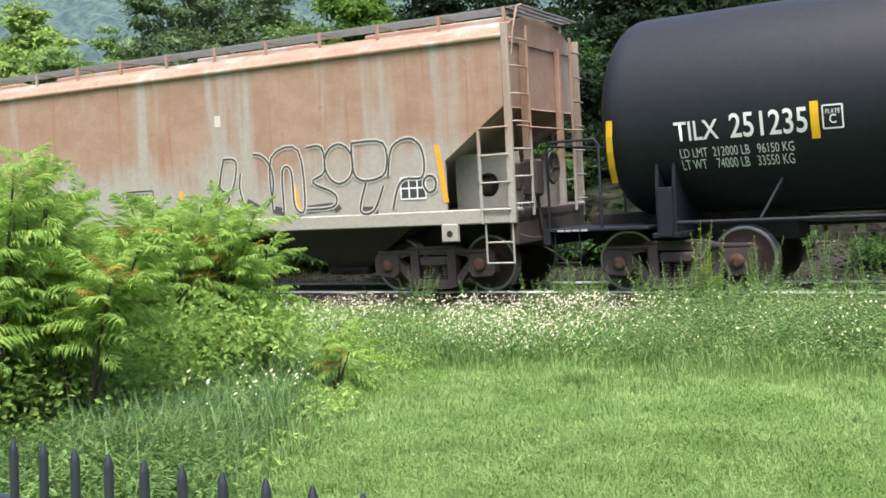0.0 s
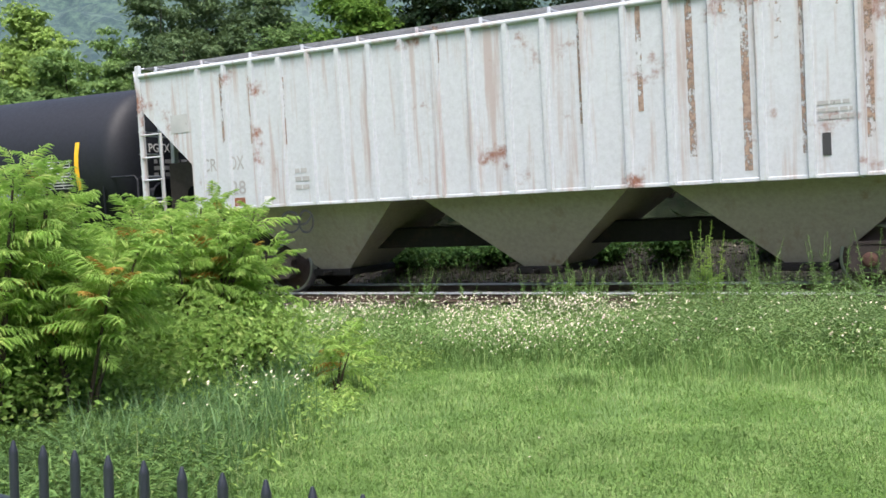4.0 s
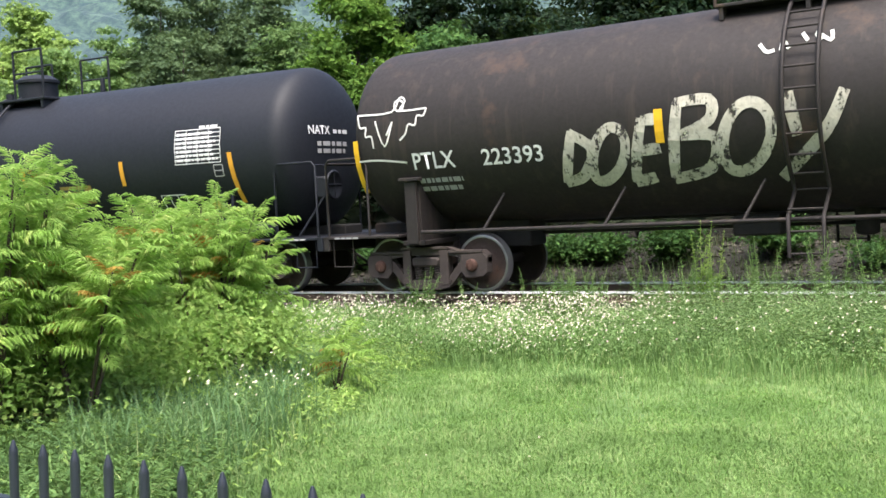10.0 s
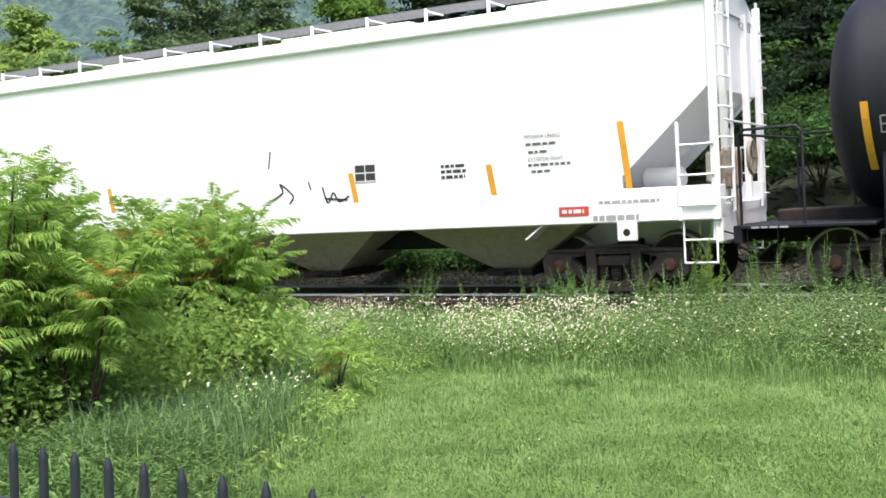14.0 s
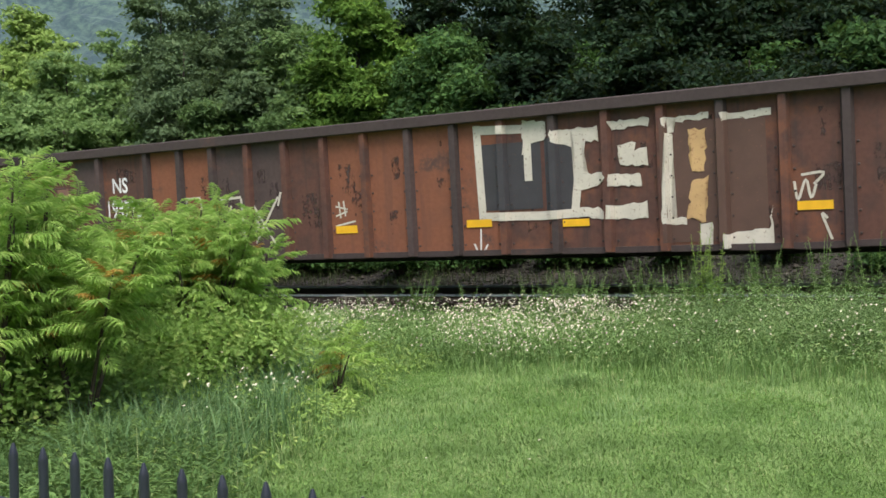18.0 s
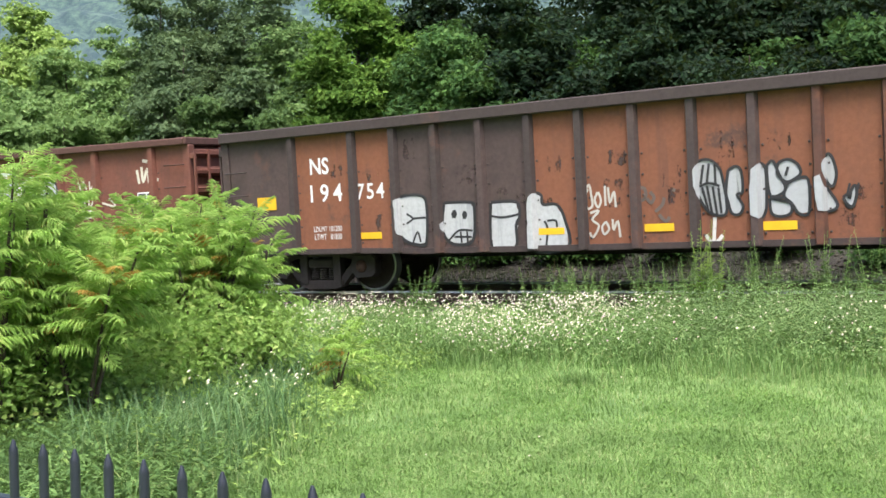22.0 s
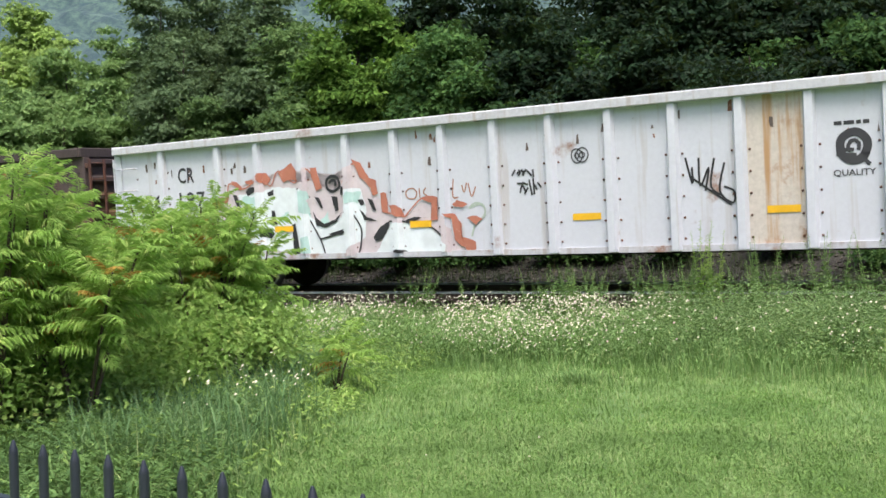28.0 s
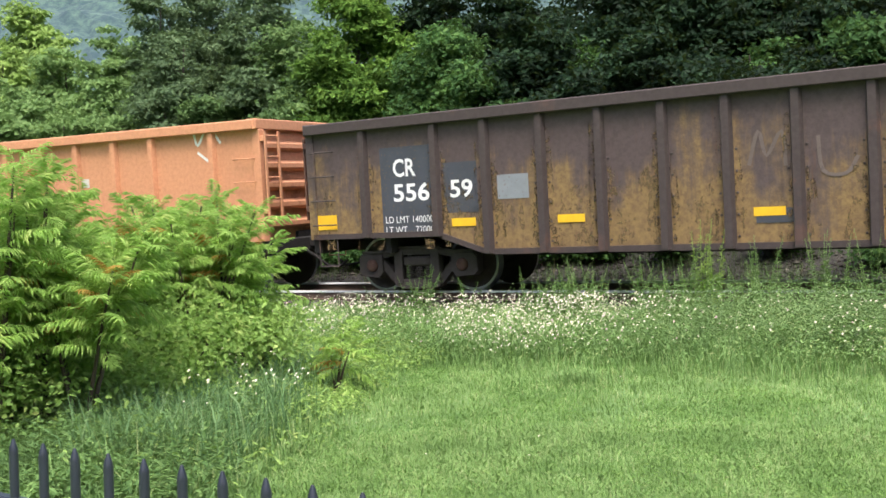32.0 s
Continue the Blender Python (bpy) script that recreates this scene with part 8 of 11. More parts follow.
# white gondola
mark(gon_d, "reflector", M_YEL, 5.52, 5.95, 1.35, 1.46, GP2, 1)
mark(gon_d, "reflector", M_YEL, 2.70, 3.14, 1.16, 1.26, GP2, 1)
mark(gon_d, "reflector", M_YEL, -0.16, 0.29, 1.16, 1.26, GP2, 1)
strokes(gon_d, "emblem", M_LETTER_BLACK, [[(3.98,1.91),(3.93,1.83),(3.84,1.8),(3.75,1.82),(3.68,1.89),(3.66,1.99),(3.68,2.09),(3.76,2.15),(3.85,2.17),(3.93,2.13),(3.99,2.05),(3.99,1.95),(3.95,1.86)]], 0.11, GP)
strokes(gon_d, "emblem", M_LETTER_BLACK, [[(3.79,1.92),(3.77,1.94),(3.76,1.97),(3.76,2.0),(3.78,2.03),(3.79,2.05),(3.82,2.06),(3.85,2.06),(3.87,2.04),(3.89,2.02),(3.89,1.99),(3.89,1.96),(3.88,1.93)],[(3.62,1.95),(3.83,1.94)],[(3.61,1.89),(3.86,1.87)],[(3.89,1.88),(4.02,1.74)]], 0.05, GP)
bars(gon_d, "stencil", M_LETTER_BLACK, 3.59, 4.06, 2.25, 2.34, 1, GP, 38)
lettering(gon_d, "QUALITY", 3.57, 4.09, 1.59, 1.69, M_LETTER_BLACK, GP, 0.012)
strokes(gon_d, "graffiti", M_SPRAY_BLACK, [[(4.49,1.88),(4.55,1.68),(4.53,1.78)],[(4.59,1.83),(4.61,1.38),(4.73,1.49),(4.67,1.62)],[(4.77,1.67),(4.73,1.37),(4.82,1.37)],[(4.89,1.76),(4.91,1.33)],[(4.84,1.55),(4.96,1.55)],[(5.07,1.72),(4.98,1.36),(5.1,1.33),(5.09,1.48),(5.0,1.45)]], 0.035, GP)
strokes(gon_d, "graffiti", M_SPRAY_BLACK, [[(1.59,1.98),(1.68,1.61),(1.68,1.84)],[(1.78,1.97),(1.79,1.57),(1.92,1.83),(1.86,1.5)],[(2.0,1.95),(1.94,1.56),(2.11,1.42)],[(2.14,1.88),(2.06,1.49),(2.24,1.32),(2.26,1.48),(2.12,1.55)],[(1.65,1.71),(2.22,1.29)]], 0.03, GP)
strokes(gon_d, "graffiti", M_LETTER_BLACK, [[(0.13,2.12),(0.11,2.07),(0.07,2.03),(0.02,2.02),(-0.03,2.04),(-0.06,2.08),(-0.07,2.13),(-0.05,2.18),(-0.01,2.22),(0.04,2.23),(0.09,2.21),(0.12,2.17),(0.13,2.12)],[(0.07,2.12),(0.06,2.1),(0.05,2.09),(0.03,2.08),(0.01,2.09),(-0.01,2.11),(-0.01,2.13),(-0.0,2.15),(0.01,2.16),(0.03,2.17),(0.05,2.16),(0.07,2.14),(0.07,2.12)]], 0.02, GP)
strokes(gon_d, "graffiti", M_SPRAY_BLACK, [[(-1.06,1.9),(-1.01,1.97)],[(-0.97,1.88),(-0.9,1.97)],[(-0.79,1.96),(-0.78,1.84)],[(-0.98,1.77),(-0.88,1.73)],[(-0.95,1.59),(-0.88,1.69)],[(-0.79,1.83),(-0.78,1.58)],[(-0.72,1.76),(-0.66,1.68)]], 0.03, GP)
mark(gon_d, "notice", M_LETTER_BLACK, 6.67, 6.86, 1.41, 1.62, GP, 1)
bars(gon_d, "stencil", M_WHT, 6.68, 6.84, 1.43, 1.60, 3, GP2, 39)
frame_marks(gon_d, "stencil_box", M_WHT, 7.00, 7.36, 1.26, 1.64, GP2, 0.025, 1, 0)
strokes(gon_d, "graffiti", M_SPRAY_BLACK, [[(6.7,1.96),(6.86,2.06),(6.77,1.84)],[(6.81,1.98),(6.9,1.7),(6.94,2.0)],[(6.96,2.03),(7.15,2.04),(7.01,1.91)],[(6.85,1.87),(7.06,1.88)],[(7.14,1.74),(7.29,1.81)]], 0.03, GP)
lettering(gon_d, "CR", -8.20, -7.79, 2.13, 2.42, M_LETTER_BLACK, GP, 0.012)
lettering(gon_d, "56", -9.12, -8.64, 1.68, 1.95, M_LETTER_BLACK, GP, 0.012)
lettering(gon_d, "197", -8.20, -7.55, 1.65, 1.96, M_LETTER_BLACK, GP, 0.012, spacing=1.15)
lettering(gon_d, "LD LMT", -9.11, -8.64, 1.42, 1.51, M_LETTER_BLACK, GP, 0.0)
lettering(gon_d, "LT WT", -9.11, -8.74, 1.27, 1.36, M_LETTER_BLACK, GP, 0.0)
bars(gon_d, "stencil", M_LETTER_BLACK, -8.08, -7.74, 1.27, 1.51, 2, GP, 41)
strokes(gon_d, "graffiti", M_SPRAY_BLACK, [[(-4.44,1.93),(-4.46,1.87),(-4.52,1.83),(-4.59,1.81),(-4.66,1.83),(-4.71,1.88),(-4.72,1.95),(-4.7,2.02),(-4.64,2.06),(-4.57,2.07),(-4.5,2.05),(-4.46,2.0),(-4.44,1.93)],[(-4.64,1.95),(-4.64,1.96),(-4.63,1.98),(-4.61,1.99),(-4.59,2.0),(-4.58,2.0),(-4.56,2.0),(-4.54,1.99),(-4.53,1.97),(-4.52,1.95),(-4.52,1.94),(-4.53,1.92),(-4.54,1.9)]], 0.05, GP3)
strokes(gon_d, "graffiti", M_SPRAY_SAGE, [[(-1.92,1.42),(-1.7,1.47),(-1.66,1.29),(-1.83,1.18),(-1.91,0.97)],[(-1.93,1.41),(-1.91,1.44),(-1.87,1.47),(-1.83,1.49),(-1.78,1.49),(-1.74,1.48),(-1.7,1.45),(-1.67,1.42),(-1.65,1.38),(-1.65,1.34),(-1.67,1.3),(-1.69,1.27),(-1.73,1.24)]], 0.03, GP)
mark(gon_d, "reflector", M_YEL, -9.63, -9.23, 1.15, 1.37, GP5, 1)
mark(gon_d, "reflector", M_YEL, -5.91, -5.49, 1.15, 1.25, GP5, 1)
mark(gon_d, "reflector", M_YEL, -3.05, -2.64, 1.14, 1.25, GP5, 1)
strokes(gon_d, "graffiti", M_SPRAY_RUSTY, [[(-2.9,1.69),(-2.92,1.64),(-2.96,1.61),(-3.01,1.61),(-3.06,1.62),(-3.1,1.65),(-3.11,1.7),(-3.1,1.74),(-3.06,1.77),(-3.0,1.78),(-2.95,1.77),(-2.91,1.73),(-2.9,1.69)],[(-2.85,1.78),(-2.84,1.62)],[(-2.72,1.78),(-2.77,1.7),(-2.68,1.63)],[(-2.2,1.89),(-2.22,1.61),(-2.12,1.6)],[(-2.05,1.79),(-2.01,1.67),(-1.96,1.82)],[(-1.93,1.81),(-1.88,1.6),(-1.8,1.75)]], 0.02, GP)
mark(gon_d, "plate", M_SPRAY_DIM2, -8.14, -7.86, 0.94, 1.09, GP, 1)
strokes(gon_d, "graffiti", M_SPRAY_BLACK, [[(-1.15,1.88),(-1.09,1.97)],[(-1.04,1.87),(-0.97,1.96),(-0.95,1.87)],[(-0.89,1.95),(-0.81,1.86)],[(-1.07,1.76),(-0.95,1.75)],[(-1.02,1.61),(-0.98,1.73),(-0.92,1.61)],[(-0.86,1.81),(-0.82,1.57)],[(-0.78,1.74),(-0.73,1.65)]], 0.03, GP)
strokes(gon_d, "graffiti", M_LETTER_BLACK, [[(0.04,2.11),(0.02,2.06),(-0.01,2.02),(-0.06,2.01),(-0.1,2.03),(-0.13,2.07),(-0.14,2.12),(-0.13,2.18),(-0.1,2.21),(-0.05,2.22),(-0.01,2.2),(0.03,2.16),(0.04,2.11)],[(-0.02,2.11),(-0.03,2.09),(-0.04,2.08),(-0.05,2.07),(-0.07,2.08),(-0.08,2.1),(-0.09,2.12),(-0.08,2.14),(-0.07,2.16),(-0.05,2.16),(-0.04,2.15),(-0.03,2.14),(-0.02,2.11)]], 0.02, GP)
# yellowed dark gondola
mark(gon_e, "reflector", M_YEL, 8.72, 9.09, 1.18, 1.40, GP2, 1)
mark(gon_e, "reflector", M_YEL, 5.66, 6.10, 1.14, 1.27, GP2, 1)
mark(gon_e, "reflector", M_YEL, 3.71, 4.15, 1.11, 1.24, GP2, 1)
mark(gon_e, "reflector", M_YEL, 0.88, 1.32, 1.11, 1.24, GP2, 1)
mark(gon_e, "paint_patch", M_SPRAY_SLATE, 5.78, 6.30, 1.10, 1.91, GP, 1)
mark(gon_e, "notice", M_LETTER_BLACK, 5.83, 6.26, 1.57, 1.88, GP, 1)
frame_marks(gon_e, "stencil_box", M_WHT, 5.83, 6.26, 1.57, 1.88, GP2, 0.025, 1, 0)
bars(gon_e, "stencil", M_STENCIL, 5.89, 6.15, 1.38, 1.48, 2, GP2, 42)
mark(gon_e, "paint_patch", M_SPRAY_GREENISH, 8.02, 8.51, 2.47, 2.67, GP, 1)
mark(gon_e, "paint_patch", M_SPRAY_SLATE, 8.67, 9.12, 0.99, 1.18, GP, 1)
strokes(gon_e, "graffiti", M_SPRAY_WHITE, [[(0.61,1.22),(0.65,0.8)],[(0.83,1.17),(0.91,0.98),(0.77,0.91)],[(0.67,0.73),(0.68,0.69)]], 0.09, GP)
strokes(gon_e, "graffiti", M_SPRAY_TAN, [[(5.36,1.75),(5.33,1.67),(5.23,1.61),(5.11,1.6),(4.98,1.63),(4.89,1.69),(4.87,1.78),(4.9,1.86),(5.0,1.92),(5.12,1.93),(5.25,1.9),(5.33,1.84),(5.36,1.75)]], 0.03, GP)
strokes(gon_e, "graffiti", M_SPRAY_OLD, [[(6.83,1.95),(6.91,1.94),(6.99,1.91),(7.04,1.85),(7.05,1.78),(7.03,1.72),(6.98,1.67),(6.9,1.64),(6.81,1.64),(6.73,1.67),(6.68,1.72),(6.66,1.79),(6.67,1.86)]], 0.03, GP)
strokes(gon_e, "graffiti", M_SPRAY_OLD, [[(8.23,1.23),(8.22,1.22),(8.2,1.22),(8.18,1.22),(8.16,1.23),(8.15,1.25),(8.15,1.26),(8.16,1.28),(8.17,1.3),(8.18,1.31),(8.2,1.31),(8.22,1.3),(8.23,1.29)],[(8.3,1.32),(8.48,1.25)]], 0.03, GP)
strokes(gon_e, "graffiti", M_SPRAY_RUSTY, [[(6.95,2.6),(7.4,2.55)],[(7.01,2.47),(7.16,2.45)],[(7.15,1.43),(7.45,1.38)]], 0.06, GP)
mark(gon_e, "reflector", M_YEL, -2.04, -1.61, 1.11, 1.23, GP2, 1)
mark(gon_e, "reflector", M_YEL, -5.00, -4.55, 1.12, 1.24, GP2, 1)
strokes(gon_e, "graffiti", M_SPRAY_FAINT, [[(-2.08,1.8),(-1.94,2.26),(-1.84,1.92),(-1.63,2.24),(-1.59,1.77)],[(-1.16,2.14),(-1.11,1.68),(-0.82,1.63),(-0.67,1.85)],[(0.17,2.12),(-0.05,1.69)]], 0.05, GP)
mark(gon_e, "paint_patch", M_SPRAY_RUSTY, -0.48, -0.39, 1.95, 2.27, GP, 1)
mark(gon_e, "paint_patch", M_SPRAY_SLATE, -2.01, -1.51, 1.01, 1.21, GP, 1)
mark(gon_e, "paint_patch", M_SPRAY_SLATE, 0.79, 1.38, 1.08, 1.26, GP, 1)
mark(gon_e, "paint_patch", M_SPRAY_SLATE, -8.25, -7.12, 0.96, 2.47, GP, 1)
mark(gon_e, "paint_patch", M_SPRAY_SLATE, -7.01, -6.38, 1.34, 2.15, GP, 1)
lettering(gon_e, "CR", -7.99, -7.54, 1.97, 2.27, M_WHT, GP2, 0.02)
lettering(gon_e, "556", -8.00, -7.29, 1.56, 1.86, M_WHT, GP2, 0.02)
lettering(gon_e, "59", -6.89, -6.47, 1.58, 1.87, M_WHT, GP2, 0.02)
lettering(gon_e, "LD LMT 140000", -8.19, -7.24, 1.21, 1.32, M_WHT, GP2, 0.0)
lettering(gon_e, "LT WT    72000", -8.19, -7.24, 1.04, 1.15, M_WHT, GP2, 0.0)
mark(gon_e, "reflector", M_YEL, -9.66, -9.23, 1.14, 1.39, GP2, 1)
mark(gon_e, "reflector", M_YEL, -6.89, -6.44, 1.12, 1.25, GP2, 1)
mark(gon_e, "paint_patch", M_SPRAY_GREYBLUE, -6.02, -5.47, 1.52, 1.90, GP, 1)
# orange gondola
strokes(gon_f, "graffiti", M_SPRAY_WHITE, [[(8.16,3.03),(8.24,2.79),(8.42,3.06)],[(8.51,2.78),(8.6,3.0),(8.77,2.8)],[(8.23,2.66),(8.48,2.48)]], 0.05, GP)
mark(gon_f, "paint_patch", M_SPRAY_PALE, 5.08, 5.50, 2.14, 2.31, GP, 1)
# ---- sprayed fields ----
M_SPRAY_SCRATCH = steel("spray_scratched_white", (0.46, 0.48, 0.49), (0.27, 0.28, 0.30), (0.44, 0.40, 0.26), 0.3, 0.75, 0.7)
M_SPRAY_MINT2 = paint("spray_pale_mint", (0.46, 0.66, 0.62), 0.7)
sheet(gon_a, "graffiti", M_SPRAY_OLD, [(1.23,2.75),(1.59,2.72),(1.59,2.44),(1.33,2.40),(1.27,2.25),(1.19,2.25)], GP2, 0.0001, "", 0.02, 1)
sheet(gon_a, "graffiti", M_SPRAY_OLD, [(1.69,2.56),(2.43,2.57),(2.45,2.36),(2.18,2.35),(2.19,1.92),(2.33,1.85),(2.01,1.69),(2.05,2.29),(1.72,2.38)], GP2, 0.0001, "", 0.02, 2)
sheet(gon_a, "graffiti", M_SPRAY_OLD, [(2.62,2.62),(3.22,2.64),(3.21,2.52),(2.65,2.50)], GP2, 0.0002, "", 0.02, 3)
sheet(gon_a, "graffiti", M_SPRAY_OLD, [(2.74,2.28),(3.00,2.30),(2.99,2.18),(3.16,2.20),(3.17,1.96),(2.75,1.97)], GP2, 0.0002, "", 0.02, 4)
sheet(gon_a, "graffiti", M_SPRAY_OLD, [(2.60,1.84),(3.08,1.85),(3.06,1.67),(2.58,1.66)], GP2, 0.0003, "", 0.02, 5)
sheet(gon_a, "graffiti", M_SPRAY_OLD, [(2.10,1.80),(2.45,1.90),(2.56,1.81),(2.32,1.67),(2.09,1.65)], GP2, 0.0003, "", 0.02, 6)
sheet(gon_a, "graffiti", M_SPRAY_OLD, [(2.03,1.41),(2.45,1.37),(2.49,1.21),(2.06,1.26)], GP2, 0.0003, "", 0.02, 7)
sheet(gon_a, "graffiti", M_SPRAY_OLD, [(2.56,1.39),(3.15,1.43),(3.16,1.19),(2.55,1.19)], GP2, 0.0004, "", 0.02, 8)
sheet(gon_a, "graffiti", M_SPRAY_OLD, [(3.42,2.60),(4.09,2.63),(4.09,2.55),(3.56,2.53),(3.56,2.41),(3.48,2.39)], GP2, 0.0005, "", 0.02, 9)
sheet(gon_a, "graffiti", M_SPRAY_OLD, [(3.46,2.39),(3.55,2.38),(3.52,1.21),(3.71,1.17),(3.70,1.09),(3.38,1.10),(3.44,1.86)], GP2, 0.0005, "", 0.02, 10)
sheet(gon_a, "graffiti", M_SPRAY_OLD, [(3.91,1.08),(4.09,1.10),(4.06,0.76),(3.91,0.76)], GP2, 0.0006, "", 0.02, 11)
sheet(gon_a, "graffiti", M_SPRAY_OLD, [(4.25,0.93),(4.86,0.99),(4.90,1.28),(4.91,0.77),(4.27,0.73)], GP2, 0.0006, "", 0.02, 12)
sheet(gon_a, "graffiti", M_SPRAY_OLD, [(4.26,2.60),(4.92,2.61),(4.91,2.51),(4.29,2.50)], GP2, 0.0007, "", 0.02, 13)
sheet(gon_a, "graffiti_fill", M_SPRAY_TAN, [(3.80,2.40),(4.03,2.41),(4.01,1.83),(3.79,1.83)], GP2, 0.0007, "", 0.03, 14)
sheet(gon_a, "graffiti_fill", M_SPRAY_TAN, [(3.80,1.73),(4.03,1.75),(3.98,1.08),(3.74,1.17)], GP2, 0.0008, "", 0.03, 15)
strokes(gon_a, "graffiti", M_SPRAY_WHITE, [[(7.82,2.22),(7.83,2.13),(7.79,2.11)],[(7.88,2.22),(7.90,2.12),(7.86,2.10)]], 0.02, GP)
sheet(gon_b, "graffiti_fill", M_SPRAY_SCRATCH, [(-5.90,1.59),(-5.75,1.66),(-5.41,1.65),(-5.31,1.48),(-5.35,0.89),(-5.52,0.85),(-5.77,0.93),(-5.88,1.12)], GP, 0.0008, "", 0.015, 16)
sheet(gon_b, "graffiti_fill", M_SPRAY_SCRATCH, [(-4.97,1.51),(-4.49,1.50),(-4.42,1.39),(-4.46,0.92),(-4.67,0.83),(-4.91,0.88),(-5.03,1.10)], GP, 0.0009, "", 0.015, 17)
sheet(gon_b, "graffiti_fill", M_SPRAY_SCRATCH, [(-4.11,1.48),(-3.67,1.47),(-3.62,1.25),(-3.69,1.11),(-3.72,0.77),(-4.13,0.78)], GP, 0.0009, "", 0.015, 18)
sheet(gon_b, "graffiti_fill", M_SPRAY_SCRATCH, [(-3.42,1.52),(-3.34,1.59),(-3.23,1.55),(-3.21,1.41),(-2.98,1.40),(-2.86,1.18),(-2.82,0.76),(-3.45,0.75)], GP, 0.0009, "", 0.015, 19)
strokes(gon_b, "graffiti_outline", M_SPRAY_BLACK, [[(-5.90,1.59),(-5.75,1.66),(-5.41,1.65),(-5.31,1.48),(-5.35,0.89),(-5.52,0.85),(-5.77,0.93),(-5.88,1.12),(-5.90,1.59)]], 0.05, GP2)
strokes(gon_b, "graffiti_outline", M_SPRAY_BLACK, [[(-4.97,1.51),(-4.49,1.50),(-4.42,1.39),(-4.46,0.92),(-4.67,0.83),(-4.91,0.88),(-5.03,1.10),(-4.97,1.51)]], 0.05, GP2)
strokes(gon_b, "graffiti_outline", M_SPRAY_BLACK, [[(-4.11,1.48),(-3.67,1.47),(-3.62,1.25),(-3.69,1.11),(-3.72,0.77),(-4.13,0.78),(-4.11,1.48)]], 0.05, GP2)
strokes(gon_b, "graffiti_outline", M_SPRAY_BLACK, [[(-3.42,1.52),(-3.34,1.59),(-3.23,1.55),(-3.21,1.41),(-2.98,1.40),(-2.86,1.18),(-2.82,0.76),(-3.45,0.75),(-3.42,1.52)]], 0.05, GP2)
strokes(gon_b, "graffiti_outline", M_SPRAY_BLACK, [[(-5.71,1.36),(-5.59,1.28),(-5.72,1.20)],[(-5.59,1.28),(-5.34,1.29)],[(-5.61,0.89),(-5.51,1.06),(-5.46,0.89)],[(-4.91,0.91),(-4.72,1.06),(-4.47,1.05)],[(-4.81,0.96),(-4.49,0.95)],[(-4.69,1.04),(-4.68,0.86)],[(-4.57,1.04),(-4.57,0.87)],[(-4.12,1.27),(-3.90,1.24),(-3.63,1.28)],[(-3.20,1.16),(-3.15,1.04),(-3.19,0.76)],[(-3.15,1.16),(-3.01,1.16),(-2.99,1.06)]], 0.035, GP2)
sheet(gon_b, "graffiti_eye", M_SPRAY_BLACK, [(-4.85,1.33),(-4.81,1.39),(-4.76,1.39),(-4.74,1.32),(-4.77,1.26),(-4.83,1.26)], GP2, 0.0000, "", 0, 20)
sheet(gon_b, "graffiti_eye", M_SPRAY_BLACK, [(-4.65,1.31),(-4.62,1.37),(-4.57,1.36),(-4.55,1.30),(-4.58,1.24),(-4.63,1.24)], GP2, 0.0001, "", 0, 21)
sheet(gon_d, "graffiti_fill", M_SPRAY_PINKISH, [(-7.53,0.94),(-7.33,1.13),(-7.53,1.62),(-7.43,1.67),(-7.24,1.46),(-7.20,1.77),(-6.99,1.85),(-6.94,2.07),(-6.83,2.10),(-6.63,1.96),(-6.46,2.10),(-6.31,2.09),(-6.24,2.18),(-6.05,2.00),(-5.86,2.17),(-5.67,2.25),(-5.40,2.20),(-5.32,2.00),(-5.18,2.25),(-5.05,2.26),(-4.86,1.92),(-4.63,1.82),(-4.51,1.85),(-4.33,2.18),(-4.16,2.23),(-4.18,0.71),(-5.24,0.74),(-6.99,0.86)], GP, 0.0001, "", 0.012, 22)
sheet(gon_d, "graffiti_fill", M_SPRAY_PINKISH, [(-4.27,2.14),(-4.14,2.25),(-4.00,2.07),(-3.80,1.92),(-3.71,1.70),(-3.55,1.57),(-3.46,1.47),(-3.15,1.32),(-2.86,1.54),(-2.63,1.59),(-2.57,1.34),(-2.37,1.31),(-2.25,0.97),(-1.99,0.78),(-2.26,0.73),(-4.34,0.73)], GP, 0.0002, "", 0.012, 23)
sheet(gon_d, "graffiti_fill", M_SPRAY_ICE, [(-6.74,1.84),(-6.15,1.87),(-5.92,1.95),(-5.24,1.89),(-5.12,1.41),(-4.87,1.24),(-4.44,1.37),(-4.30,1.84),(-4.02,1.84),(-3.91,1.52),(-3.97,1.01),(-4.42,0.74),(-5.19,0.76),(-6.99,0.88),(-7.02,1.26),(-6.57,1.33),(-6.65,1.57)], GP2, 0.0002, "", 0.012, 24)
sheet(gon_d, "graffiti_fill", M_SPRAY_ICE, [(-3.44,1.24),(-3.06,1.22),(-2.69,1.16),(-2.34,0.86),(-2.35,0.74),(-3.76,0.74),(-3.60,0.96)], GP2, 0.0003, "", 0.012, 25)
sheet(gon_d, "graffiti_fill", M_SPRAY_MINT2, [(-6.64,1.81),(-6.35,1.81),(-6.31,1.56),(-6.55,1.57)], GP3, 0.0003, "", 0.03, 26)
sheet(gon_d, "graffiti_fill", M_SPRAY_MINT2, [(-5.33,1.86),(-5.14,1.85),(-5.12,1.41),(-5.30,1.50)], GP3, 0.0003, "", 0.03, 27)
sheet(gon_d, "graffiti_fill", M_SPRAY_MINT2, [(-5.75,1.44),(-5.57,1.52),(-5.58,1.31),(-5.74,1.30)], GP3, 0.0004, "", 0.03, 28)
